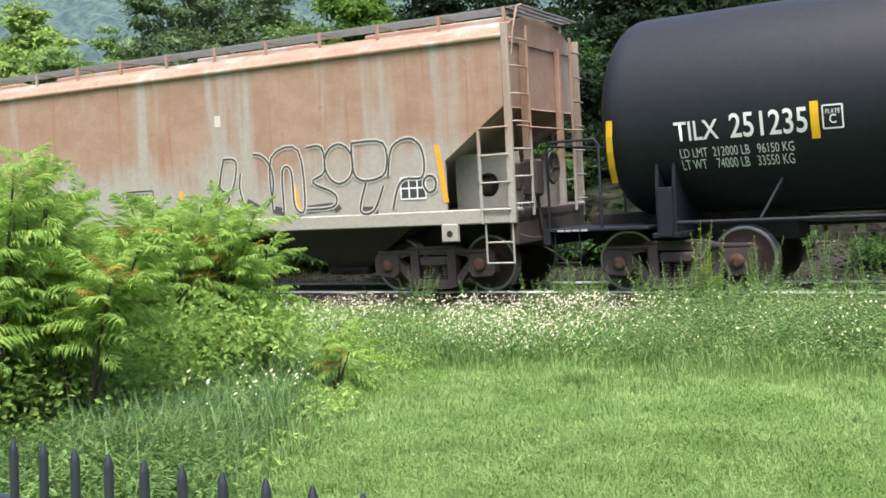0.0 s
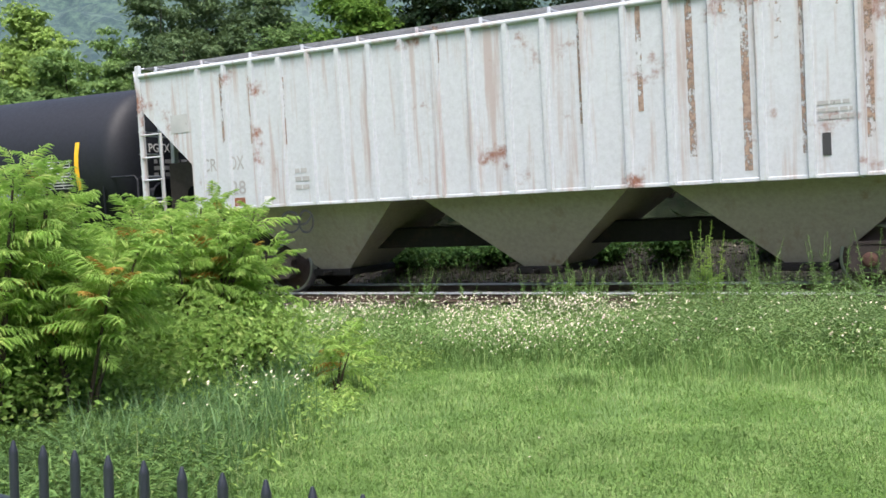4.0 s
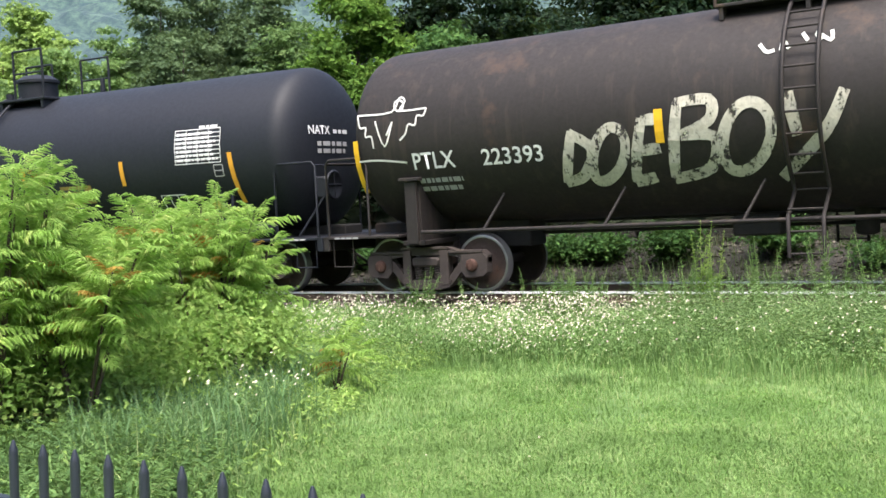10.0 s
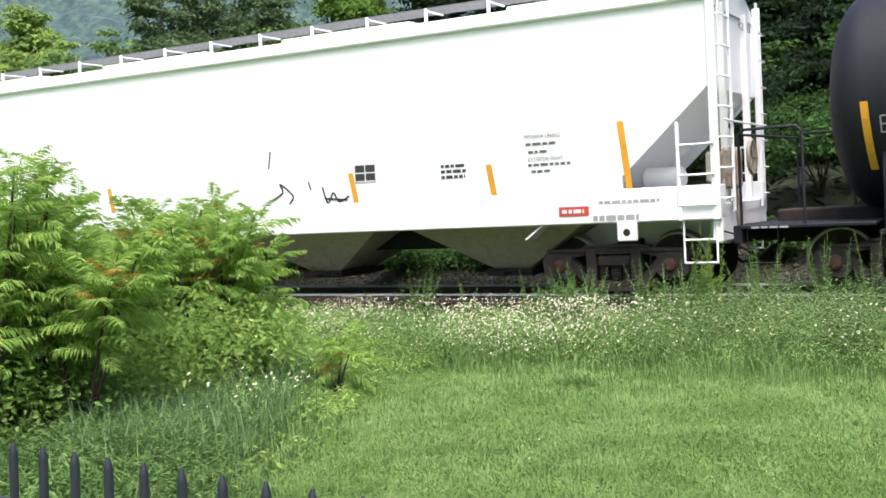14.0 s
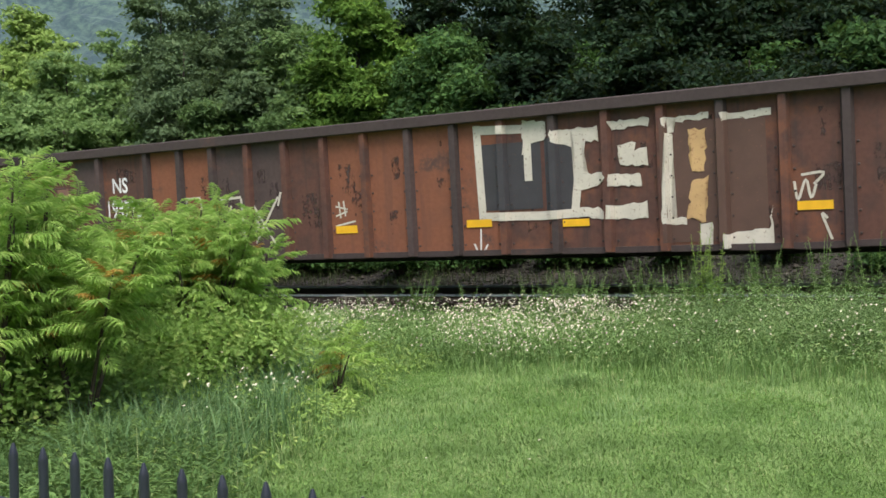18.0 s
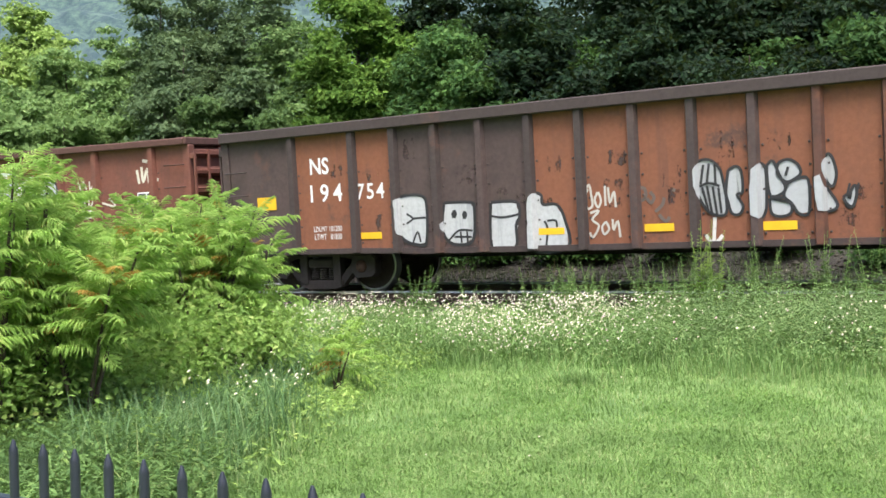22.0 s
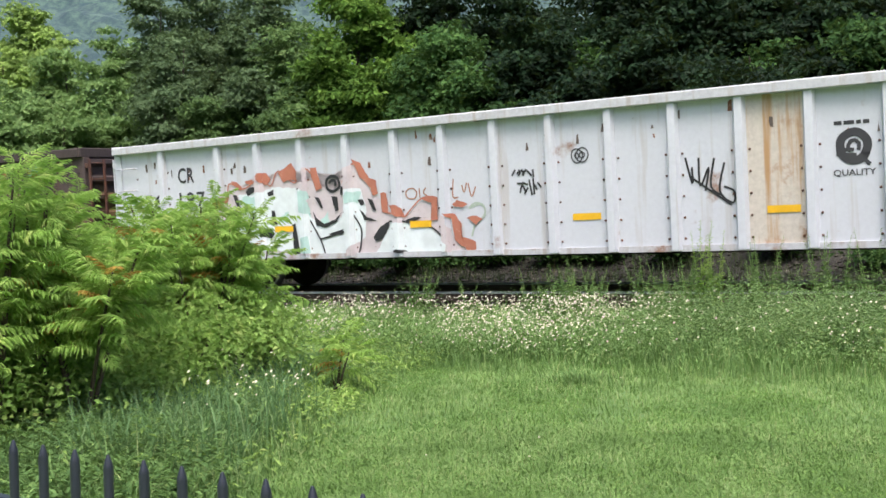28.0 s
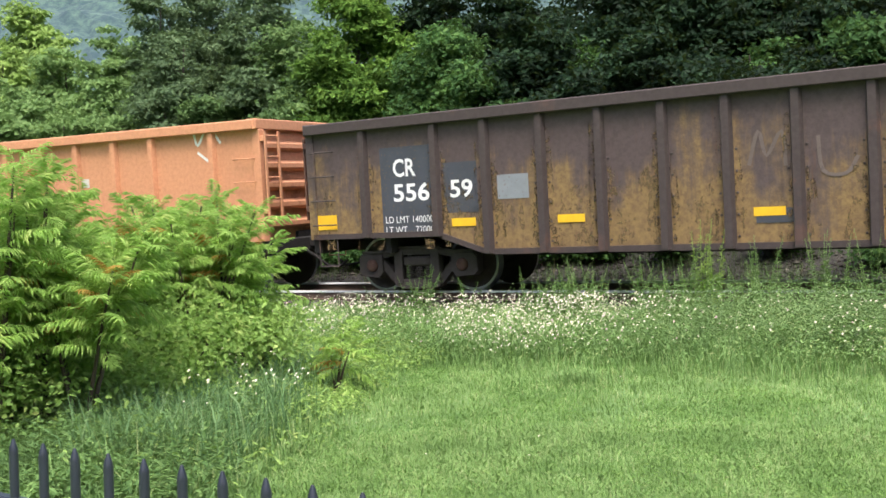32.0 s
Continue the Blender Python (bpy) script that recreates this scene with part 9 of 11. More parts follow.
sheet(gon_d, "graffiti_fill", M_SPRAY_MINT2, [(-4.89,1.35),(-4.71,1.45),(-4.68,1.30),(-4.85,1.24)], GP3, 0.0005, "", 0.03, 29)
sheet(gon_d, "graffiti_fill", M_SPRAY_MINT2, [(-4.26,1.79),(-4.02,1.78),(-4.07,1.57),(-4.29,1.62)], GP3, 0.0005, "", 0.03, 30)
sheet(gon_d, "graffiti_fill", M_SPRAY_MINT2, [(-5.25,1.05),(-5.15,1.05),(-5.15,0.78),(-5.25,0.78)], GP3, 0.0006, "", 0.03, 31)
sheet(gon_d, "graffiti_outline", M_SPRAY_BLACK, [(-6.54,1.90),(-6.46,1.96),(-6.29,1.98),(-6.35,1.88),(-6.49,1.82)], GP4, 0.0006, "", 0.006, 32)
sheet(gon_d, "graffiti_outline", M_SPRAY_BLACK, [(-6.85,1.85),(-6.76,1.85),(-6.68,1.60),(-6.75,1.59)], GP4, 0.0007, "", 0.006, 33)
sheet(gon_d, "graffiti_outline", M_SPRAY_BLACK, [(-6.98,1.57),(-6.85,1.58),(-6.66,1.43),(-6.64,1.38),(-6.98,1.42)], GP4, 0.0007, "", 0.006, 34)
sheet(gon_d, "graffiti_outline", M_SPRAY_BLACK, [(-7.22,1.34),(-7.01,1.33),(-7.04,0.88),(-7.22,0.90)], GP4, 0.0008, "", 0.006, 35)
sheet(gon_d, "graffiti_outline", M_SPRAY_BLACK, [(-7.02,1.31),(-6.76,1.37),(-6.61,1.34),(-6.87,1.29)], GP4, 0.0008, "", 0.006, 36)
sheet(gon_d, "graffiti_outline", M_SPRAY_BLACK, [(-6.63,1.29),(-6.46,1.31),(-6.46,1.17),(-6.57,1.17)], GP4, 0.0009, "", 0.006, 37)
sheet(gon_d, "graffiti_outline", M_SPRAY_BLACK, [(-6.04,1.86),(-5.89,1.91),(-5.90,1.81),(-6.02,1.79)], GP4, 0.0009, "", 0.006, 38)
sheet(gon_d, "graffiti_outline", M_SPRAY_BLACK, [(-5.96,1.54),(-5.89,1.53),(-5.84,1.28),(-5.95,1.28)], GP4, 0.0009, "", 0.006, 39)
sheet(gon_d, "graffiti_outline", M_SPRAY_BLACK, [(-6.22,1.20),(-6.04,1.24),(-5.91,1.12),(-6.00,1.04),(-6.19,1.09)], GP4, 0.0000, "", 0.006, 40)
sheet(gon_d, "graffiti_outline", M_SPRAY_BLACK, [(-5.51,1.27),(-5.44,1.29),(-5.37,0.75),(-5.51,0.75)], GP4, 0.0001, "", 0.006, 41)
sheet(gon_d, "graffiti_outline", M_SPRAY_BLACK, [(-5.39,1.90),(-5.25,1.90),(-5.33,1.85)], GP4, 0.0001, "", 0.006, 42)
sheet(gon_d, "graffiti_outline", M_SPRAY_BLACK, [(-4.98,1.73),(-4.89,1.72),(-4.81,1.54),(-4.86,1.53)], GP4, 0.0002, "", 0.006, 43)
sheet(gon_d, "graffiti_outline", M_SPRAY_BLACK, [(-5.04,1.49),(-4.97,1.38),(-4.81,1.26),(-4.57,1.33),(-4.42,1.46),(-4.53,1.29),(-4.79,1.19),(-4.98,1.24)], GP4, 0.0002, "", 0.006, 44)
sheet(gon_d, "graffiti_outline", M_SPRAY_BLACK, [(-4.62,1.73),(-4.49,1.72),(-4.48,1.48),(-4.56,1.47)], GP4, 0.0003, "", 0.006, 45)
sheet(gon_d, "graffiti_outline", M_SPRAY_BLACK, [(-4.73,1.08),(-4.41,1.16),(-4.43,1.07),(-4.64,1.05)], GP4, 0.0003, "", 0.006, 46)
sheet(gon_d, "graffiti_outline", M_SPRAY_BLACK, [(-4.42,1.89),(-4.30,1.88),(-4.32,1.75),(-4.43,1.74)], GP4, 0.0003, "", 0.006, 47)
sheet(gon_d, "graffiti_outline", M_SPRAY_BLACK, [(-4.05,1.50),(-3.91,1.35),(-3.69,1.27),(-3.96,1.30)], GP4, 0.0004, "", 0.006, 48)
sheet(gon_d, "graffiti_outline", M_SPRAY_BLACK, [(-3.87,1.66),(-3.77,1.63),(-3.70,1.44),(-3.78,1.46)], GP4, 0.0005, "", 0.006, 49)
sheet(gon_d, "graffiti_outline", M_SPRAY_BLACK, [(-3.80,1.01),(-3.64,1.18),(-3.47,1.26),(-3.47,1.15),(-3.63,0.96),(-3.75,0.94)], GP4, 0.0005, "", 0.006, 50)
sheet(gon_d, "graffiti_outline", M_SPRAY_BLACK, [(-3.44,0.75),(-3.27,0.80),(-3.04,0.72)], GP4, 0.0006, "", 0.006, 51)
sheet(gon_d, "graffiti_outline", M_SPRAY_BLACK, [(-3.15,1.27),(-2.96,1.32),(-2.82,1.30),(-3.06,1.22)], GP4, 0.0006, "", 0.006, 52)
sheet(gon_d, "graffiti_outline", M_SPRAY_BLACK, [(-4.08,1.64),(-3.97,1.65),(-3.94,1.57),(-4.02,1.54)], GP4, 0.0007, "", 0.006, 53)
strokes(gon_d, "graffiti_outline", M_SPRAY_BLACK, [[(-3.47,1.26),(-3.20,1.25),(-3.06,1.22)],[(-2.83,1.17),(-2.60,1.11),(-2.34,0.86)],[(-4.18,1.39),(-4.04,1.17),(-4.05,0.93),(-4.11,0.74)],[(-5.11,1.33),(-4.91,1.00),(-4.82,0.75)],[(-4.91,1.00),(-4.61,1.06),(-4.40,1.11)]], 0.03, GP4)
sheet(gon_d, "graffiti_cloud", M_SPRAY_RED, [(-6.19,2.22),(-6.04,2.21),(-5.93,2.08),(-6.06,1.98),(-6.22,2.10)], GP4, 0.0007, "", 0.012, 54)
sheet(gon_d, "graffiti_cloud", M_SPRAY_RED, [(-5.76,2.19),(-5.46,2.35),(-5.36,2.21),(-5.37,2.02),(-5.51,2.07),(-5.65,2.01)], GP4, 0.0008, "", 0.012, 55)
sheet(gon_d, "graffiti_cloud", M_SPRAY_RED, [(-5.06,2.24),(-4.92,2.23),(-4.81,1.88),(-4.95,1.84)], GP4, 0.0008, "", 0.012, 56)
sheet(gon_d, "graffiti_cloud", M_SPRAY_RED, [(-4.16,2.34),(-3.99,2.26),(-3.82,1.99),(-3.68,1.95),(-3.65,1.72),(-3.76,1.70),(-3.83,1.87),(-4.00,2.02)], GP4, 0.0009, "", 0.012, 57)
sheet(gon_d, "graffiti_cloud", M_SPRAY_RED, [(-3.61,1.74),(-3.48,1.73),(-3.48,1.40),(-3.58,1.41)], GP4, 0.0009, "", 0.012, 58)
sheet(gon_d, "graffiti_cloud", M_SPRAY_RED, [(-3.45,1.52),(-3.24,1.53),(-3.15,1.32),(-3.29,1.33)], GP4, 0.0009, "", 0.012, 59)
sheet(gon_d, "graffiti_cloud", M_SPRAY_RED, [(-2.81,1.60),(-2.65,1.65),(-2.51,1.61),(-2.52,1.25),(-2.64,1.25),(-2.61,1.52)], GP4, 0.0000, "", 0.012, 60)
sheet(gon_d, "graffiti_cloud", M_SPRAY_RED, [(-2.37,1.35),(-2.19,1.34),(-2.09,1.18),(-2.09,0.96),(-1.84,0.89),(-1.84,0.73),(-1.99,0.74),(-2.21,0.92),(-2.26,1.24)], GP4, 0.0001, "", 0.012, 61)
sheet(gon_d, "graffiti_cloud", M_SPRAY_RED, [(-2.25,1.50),(-2.14,1.55),(-1.96,1.49),(-2.05,1.43),(-2.19,1.45)], GP4, 0.0001, "", 0.012, 62)
sheet(gon_d, "graffiti_cloud", M_SPRAY_RED, [(-2.00,1.27),(-1.80,1.30),(-1.70,1.23),(-1.83,1.15)], GP4, 0.0002, "", 0.012, 63)
sheet(gon_d, "graffiti_cloud", M_SPRAY_RED, [(-6.88,2.10),(-6.73,2.07),(-6.60,1.95),(-6.69,1.92)], GP4, 0.0002, "", 0.012, 64)
sheet(gon_d, "graffiti_cloud", M_SPRAY_RED, [(-6.55,2.09),(-6.38,2.11),(-6.34,2.03),(-6.51,2.04)], GP4, 0.0003, "", 0.012, 65)
sheet(gon_d, "graffiti_cloud", M_SPRAY_RED, [(-7.86,1.24),(-7.72,1.31),(-7.56,1.28),(-7.70,1.14),(-7.85,1.14)], GP4, 0.0003, "", 0.012, 66)
sheet(gon_d, "graffiti_cloud", M_SPRAY_RED, [(-7.81,1.04),(-7.68,1.08),(-7.73,0.99)], GP4, 0.0003, "", 0.012, 67)
sheet(gon_d, "graffiti_cloud", M_SPRAY_RED, [(-7.14,1.82),(-6.97,1.81),(-7.00,1.69),(-7.10,1.72)], GP4, 0.0004, "", 0.012, 68)
strokes(gon_d, "graffiti_cloud", M_SPRAY_RED, [[(-7.55,0.94),(-7.36,1.13),(-7.53,1.60),(-7.41,1.69),(-7.21,1.48),(-7.20,1.77),(-6.99,1.74),(-6.93,2.06),(-6.61,1.95),(-6.34,2.07),(-6.23,2.22),(-5.96,1.97),(-5.76,2.23),(-5.41,2.00),(-5.18,2.25),(-4.84,1.92)]], 0.025, GP4)
strokes(gon_d, "graffiti_cloud", M_SPRAY_RED, [[(-4.38,1.95),(-4.27,2.21),(-4.04,2.26)],[(-3.15,1.32),(-2.86,1.58),(-2.67,1.64)],[(-3.51,1.41),(-3.15,1.32)]], 0.025, GP4)
mark(gon_d, "notice", M_LETTER_BLACK, 7.00, 7.36, 1.26, 1.64, GP, 1)


def worn_sides():
    """Worn paint beside the ribs and along the foot of the yellowed gondola; rust on the white one."""
    rnd = random.Random(8)
    us = [-9.6] + RIBS[gon_e.name][0] + [9.6]
    n = 0
    for a_, b_ in zip(us[:-1], us[1:]):
        for u, k in ((a_, 1), (b_, -1)):
            if rnd.random() < 0.8:
                w, z1 = rnd.uniform(0.06, 0.2), rnd.uniform(1.8, 2.6)
                n += 1
                sheet(gon_e, "worn_paint", M_STAIN_Y, [(u + k * 0.1, 0.78), (u + k * (0.1 + w * 1.5), 0.78), (u + k * (0.1 + w), (z1 + 0.8) / 2), (u + k * (0.1 + w * 0.6), z1), (u + k * 0.1, z1 + 0.05)], GP, 0.001, "", 0.022, n)
        if rnd.random() < 0.75:
            low = 0.78 if abs(a_ + b_) < 13 else 1.08
            n += 1
            sheet(gon_e, "worn_paint", M_STAIN_Y, [(a_ + 0.1, low), (b_ - 0.1, low), (b_ - 0.1, low + rnd.uniform(0.4, 1.3)), ((a_ + b_) / 2, low + rnd.uniform(0.4, 0.9)), (a_ + 0.1, low + rnd.uniform(0.4, 1.3))], GP, 0.0002, "", 0.025, n)
    for car, ribs in ((gon_a, NS_RIBS), (gon_b, NS_RIBS), (gon_c, CR_RIBS)):
        us = sorted({-u for u in ribs} | set(ribs))
        for a_, b_ in zip(us[:-1], us[1:]):
            for _ in range(2):
                u, z, w, h = rnd.uniform(a_ + 0.15, b_ - 0.3), rnd.uniform(0.9, 2.3), rnd.uniform(0.1, 0.35), rnd.uniform(0.15, 0.5)
                n += 1
                sheet(car, "worn_paint", M_STAIN_DARK, [(u, z), (min(b_ - 0.1, u + w), z), (min(b_ - 0.1, u + w), min(2.6, z + h)), (u, min(2.6, z + h))], flat_y(-1.5015), 0.0, "", 0.025, n)
    for i in range(46):
        u, z, w, h = rnd.uniform(-9.3, 9.3), rnd.uniform(2.1, 2.6), rnd.uniform(0.006, 0.03), rnd.uniform(0.03, 0.15)
        sheet(gon_d, "rust_mark", M_SPRAY_FAINT if i % 3 else M_RUST, [(u - w, z), (u + w, z), (u + w * 0.7, z + h), (u - w * 0.8, z + h * 0.9)], GP, 0.0002, "", 0.012, 90 + i)


worn_sides()

# ================= plants =================
def blades(name, spots, material, low, high, width, bend, label, rnd, forks=1):
    """Grass: thin bent blades that stand on the ground at the spots."""
    n = len(spots)
    vs, fs = [], []
    for (x, y, k) in spots:
        z = ground_z(x, y) - 0.01
        h = rnd.uniform(low, high) * k
        for _ in range(forks):
            a = rnd.uniform(0, 6.283)
            b = rnd.uniform(0.1, bend) * h
            w = width * rnd.uniform(0.6, 1.2)
            ca, sa = math.cos(a), math.sin(a)
            px, py = -sa * w, ca * w
            i = len(vs)
            mx, my = x + ca * b * 0.3, y + sa * b * 0.3
            vs += [(x - px, y - py, z), (x + px, y + py, z), (mx - px * 0.8, my - py * 0.8, z + h * 0.6), (mx + px * 0.8, my + py * 0.8, z + h * 0.6), (x + ca * b, y + sa * b, z + h * (1 - 0.25 * b / h))]
            fs += [(i, i + 1, i + 3, i + 2), (i + 2, i + 3, i + 4)]
    ob = new(name, leaf_mesh(name, vs, fs, material))
    return tagged(ob, label, "grass", kind="stuff")


def crown_mesh(name, material, rnd, blobs, leaves, size, hang=0.3):
    """Leaves gathered in clumps on the outside of several overlapping masses."""
    gen = np.random.default_rng(rnd.randrange(1 << 30))
    total = sum(r[3] * r[4] for r in blobs)
    cs, qs, ss = [], [], []
    for cx, cy, cz, rx, rz in blobs:
        m = max(8, int(leaves / 40 * rx * rz / total))
        q = gen.normal((0, 0, 0.15), 1, (m, 3))
        q /= np.linalg.norm(q, axis=1)[:, None]
        k = gen.uniform(0.6, 1.06, (m, 1))
        cs.append(np.array((cx, cy, cz)) + q * k * (rx, rx, rz))
        qs.append(q)
        ss.append(gen.uniform(0.35, 0.75, (m, 1)) * (0.33 + 0.16 * rx))
    c, q, s = (np.repeat(np.concatenate(a), 40, axis=0) for a in (cs, qs, ss))
    n = len(c)
    p = c + gen.normal(0, 1, (n, 3)) * s * (1, 1, 0.34)
    up = np.concatenate([gen.normal(0, 0.45, (n, 2)) + q[:, :2] * 0.5, gen.uniform(0.2, 1.0, (n, 1))], axis=1)
    up /= np.linalg.norm(up, axis=1)[:, None]
    a = gen.normal(0, 1, (n, 3)) * (1, 1, 0.3)
    a -= up * (a * up).sum(1)[:, None]
    a /= np.linalg.norm(a, axis=1)[:, None]
    b = np.cross(up, a)
    z = size * gen.uniform(0.6, 1.25, (n, 1))
    tip = p + a * z - np.array((0, 0, hang)) * z
    vs = np.stack([p - a * z * 0.6, p + b * z * 0.42 + up * z * 0.1, tip, p - b * z * 0.42 + up * z * 0.1], axis=1).reshape(-1, 3)
    return leaf_mesh(name, vs.tolist(), np.arange(4 * n).reshape(-1, 4).tolist(), material)


def tree(label, base, height, crown_at, rx, material, seed, leaves=5200, size=0.17, low=0.25, category="tree", grp="trees on the hillside"):
    """A tapered trunk, limbs, and a crown of clumps. base: where it stands; crown_at: its share of the height where the crown is widest."""
    rnd = random.Random(seed)
    root = thing("tree", None, None, label, category, grp)
    z = ground_z(base[0], base[1]) - 0.2
    root.matrix_basis = pose(base[0], base[1], z, 0, 0, rnd.uniform(0, 360))
    g = G()
    lean = (rnd.uniform(-0.05, 0.05), rnd.uniform(-0.05, 0.05))
    trunk = [(lean[0] * height * t * t, lean[1] * height * t * t, height * t * 0.92) for t in (0, 0.15, 0.35, 0.6, 0.8, 1.0)]
    g.tube(trunk, height * 0.016 + 0.04, 8, 0.02)
    blobs = []
    m = 9
    for i in range(m):
        t = low + (1 - low) * (i + 0.5) / m
        fall = math.sqrt(max(0.06, 1 - ((t - crown_at) / (1.08 - low)) ** 2 * 2.2))
        for j in range(2 if i < m - 1 else 1):
            a = rnd.uniform(0, 6.283)
            r = rx * fall * rnd.uniform(0.35, 0.75)
            x, y = math.cos(a) * r, math.sin(a) * r
            g.tube([(lean[0] * height * t * t * 0.7, lean[1] * height * t * t * 0.7, height * (t - 0.12)), (x * 0.5, y * 0.5, height * (t - 0.05)), (x, y, height * t)], 0.012 * height * (1.1 - t), 5, 0.015)
            blobs.append((x, y, height * t, rx * fall * rnd.uniform(0.38, 0.62), height * 0.085 * rnd.uniform(0.8, 1.3)))
    part("trunk", g, M_BARK, root)
    part("crown", crown_mesh("crown", material, rnd, blobs, leaves, size), material, root)
    return root


LEAVES = {"H": (M_LEAF_SOFT, "broadleaf tree with soft light grey-green crown on the hillside", 0.15), "B": (M_LEAF_BLUE, "broad tree with layered blue-green crown on the hillside", 0.17),
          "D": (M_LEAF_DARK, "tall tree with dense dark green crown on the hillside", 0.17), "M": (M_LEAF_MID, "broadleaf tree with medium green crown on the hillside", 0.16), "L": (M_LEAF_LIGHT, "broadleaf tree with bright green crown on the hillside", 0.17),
          "G": (M_LEAF_GREY_HAZE, "tall open tree with fine grey-green crown on the hillside, paled for haze", 0.15), "F": (M_LEAF_FAR_HAZE, "light green young tree on the far slope, paled for haze", 0.17), "Y": (M_LEAF_YELLOW, "tall yellow-green tree on the far slope", 0.19)}
# place, height, radius of the crown, kind of leaf
TREES = [
    (-48.6, 35.1, 11.0, 2.3, "Y"), (-45.6, 30.8, 8.0, 1.8, "Y"), (-40.0, 33.2, 8.1, 1.4, "F"), (-38.2, 29.1, 6.5, 1.6, "F"), (-36.7, 26.0, 4.8, 1.5, "F"), (-35.0, 28.3, 4.8, 1.5, "F"),
    (-37.8, 32.7, 5.6, 1.1, "F"), (-42.0, 27.1, 6.2, 1.9, "F"), (-35.7, 32.0, 9.1, 1.6, "G"), (-35.6, 35.1, 9.6, 2.2, "G"), (-31.8, 34.6, 8.5, 1.6, "G"), (-28.9, 33.1, 6.3, 1.5, "H"),
    (-27.4, 29.1, 4.2, 1.2, "G"), (-28.5, 28.0, 3.5, 1.3, "H"), (-30.4, 27.5, 4.1, 1.3, "G"), (-32.0, 27.2, 3.4, 1.2, "F"), (-33.5, 25.3, 3.5, 1.4, "F"), (-34.7, 23.7, 3.6, 1.4, "F"),
    (-32.9, 30.7, 6.3, 1.5, "G"), (-31.8, 33.3, 7.1, 1.0, "G"), (-23.2, 30.1, 7.2, 1.6, "L"), (-22.7, 28.0, 5.3, 0.9, "L"), (-21.6, 30.0, 5.3, 1.2, "L"), (-21.4, 27.7, 3.4, 0.9, "L"),
    (-23.8, 28.3, 3.8, 1.0, "H"), (-24.0, 26.8, 2.8, 1.0, "H"), (-19.8, 28.9, 4.0, 0.9, "M"), (-21.7, 26.1, 2.4, 0.7, "L"), (-17.9, 28.9, 5.0, 0.9, "M"), (-17.3, 26.9, 3.2, 0.8, "M"),
    (-15.8, 26.7, 3.0, 0.8, "L"), (-14.1, 28.7, 3.8, 1.1, "M"), (-12.5, 30.5, 4.9, 1.8, "B"), (-12.0, 28.6, 3.2, 1.2, "B"), (-8.3, 28.3, 3.1, 0.9, "M"), (-5.8, 27.9, 3.2, 1.1, "M"),
    (-20.4, 32.0, 6.9, 2.0, "D"), (-17.6, 27.9, 4.8, 1.5, "M"), (-17.5, 31.4, 6.2, 2.0, "D"), (-14.3, 27.5, 4.4, 1.5, "D"), (-14.0, 31.0, 5.5, 2.1, "D"), (-11.7, 30.9, 5.5, 2.2, "D"),
    (-10.7, 27.0, 3.6, 1.4, "D"), (-9.9, 31.5, 5.3, 2.1, "D"), (-8.6, 26.6, 3.0, 1.1, "D"), (-7.9, 31.0, 4.8, 2.0, "D"), (-6.0, 30.4, 4.5, 1.9, "D"), (-6.3, 27.3, 3.1, 1.3, "D"),
    (-4.9, 27.6, 3.2, 1.3, "M"), (-15.2, 25.8, 3.4, 1.2, "M"), (-12.2, 25.2, 3.0, 1.0, "D"), (-3.4, 29.8, 4.1, 1.9, "D"),
]
for i, (x, y, h, rx, k) in enumerate(TREES):
    m, words, sz = LEAVES[k]
    far = math.hypot(x, y) / 35
    full = 1.05
    tree(words, (x, y), h, 0.5, rx * full, m, 40 + i, int(1.9 * (2600 + 520 * rx * min(h, 16) / far)), 0.74 * sz * (0.62 + 0.5 * far), 0.06)


def undergrowth():
    """Leaves that cover the slope between and below the trees."""
    rnd = random.Random(61)
    vs, fs = [], []
    for _ in range(42000):
        s, d = rnd.uniform(-75, 22), 5.9 + 34 * rnd.random() ** 1.6
        p = on_track(s, d)
        z = ground_z(p.x, p.y) + rnd.uniform(0.0, 1.3)
        a, sz = rnd.uniform(0, 6.283), rnd.uniform(0.1, 0.24) * (0.8 + d * 0.03)
        q, w = Vector((math.cos(a), math.sin(a), rnd.uniform(-0.6, 0.3))) * sz, Vector((-math.sin(a), math.cos(a), rnd.uniform(-0.3, 0.3))) * sz * 0.45
        c = Vector((p.x, p.y, z))
        i = len(vs)
        vs += [c - q, c + w, c + q, c - w]
        fs.append((i, i + 1, i + 2, i + 3))
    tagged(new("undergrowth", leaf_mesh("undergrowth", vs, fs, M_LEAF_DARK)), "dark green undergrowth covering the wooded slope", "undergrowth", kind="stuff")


undergrowth()


def shrub(label, base, height, rx, material, seed, leaves=2600, size=0.09, grp="shrubs along the bank"):
    rnd = random.Random(seed)
    root = thing("shrub", None, None, label, "shrub", grp)
    root.matrix_basis = pose(base[0], base[1], ground_z(*base) - 0.05)
    g = G()
    blobs = []
    for j in range(6):
        a = rnd.uniform(0, 6.283)
        r = rx * rnd.uniform(0.1, 0.7)
        zt = height * rnd.uniform(0.4, 0.85)
        p = (math.cos(a) * r, math.sin(a) * r, zt)
        part("stem", G().tube([(0, 0, 0), (p[0] * 0.4, p[1] * 0.4, zt * 0.5), p], 0.03, 5, 0.01), M_STEM, root)
        blobs.append((*p, rx * rnd.uniform(0.35, 0.6), height * rnd.uniform(0.18, 0.3)))
    part("foliage", crown_mesh("foliage", material, rnd, blobs, leaves, size), material, root)
    return root


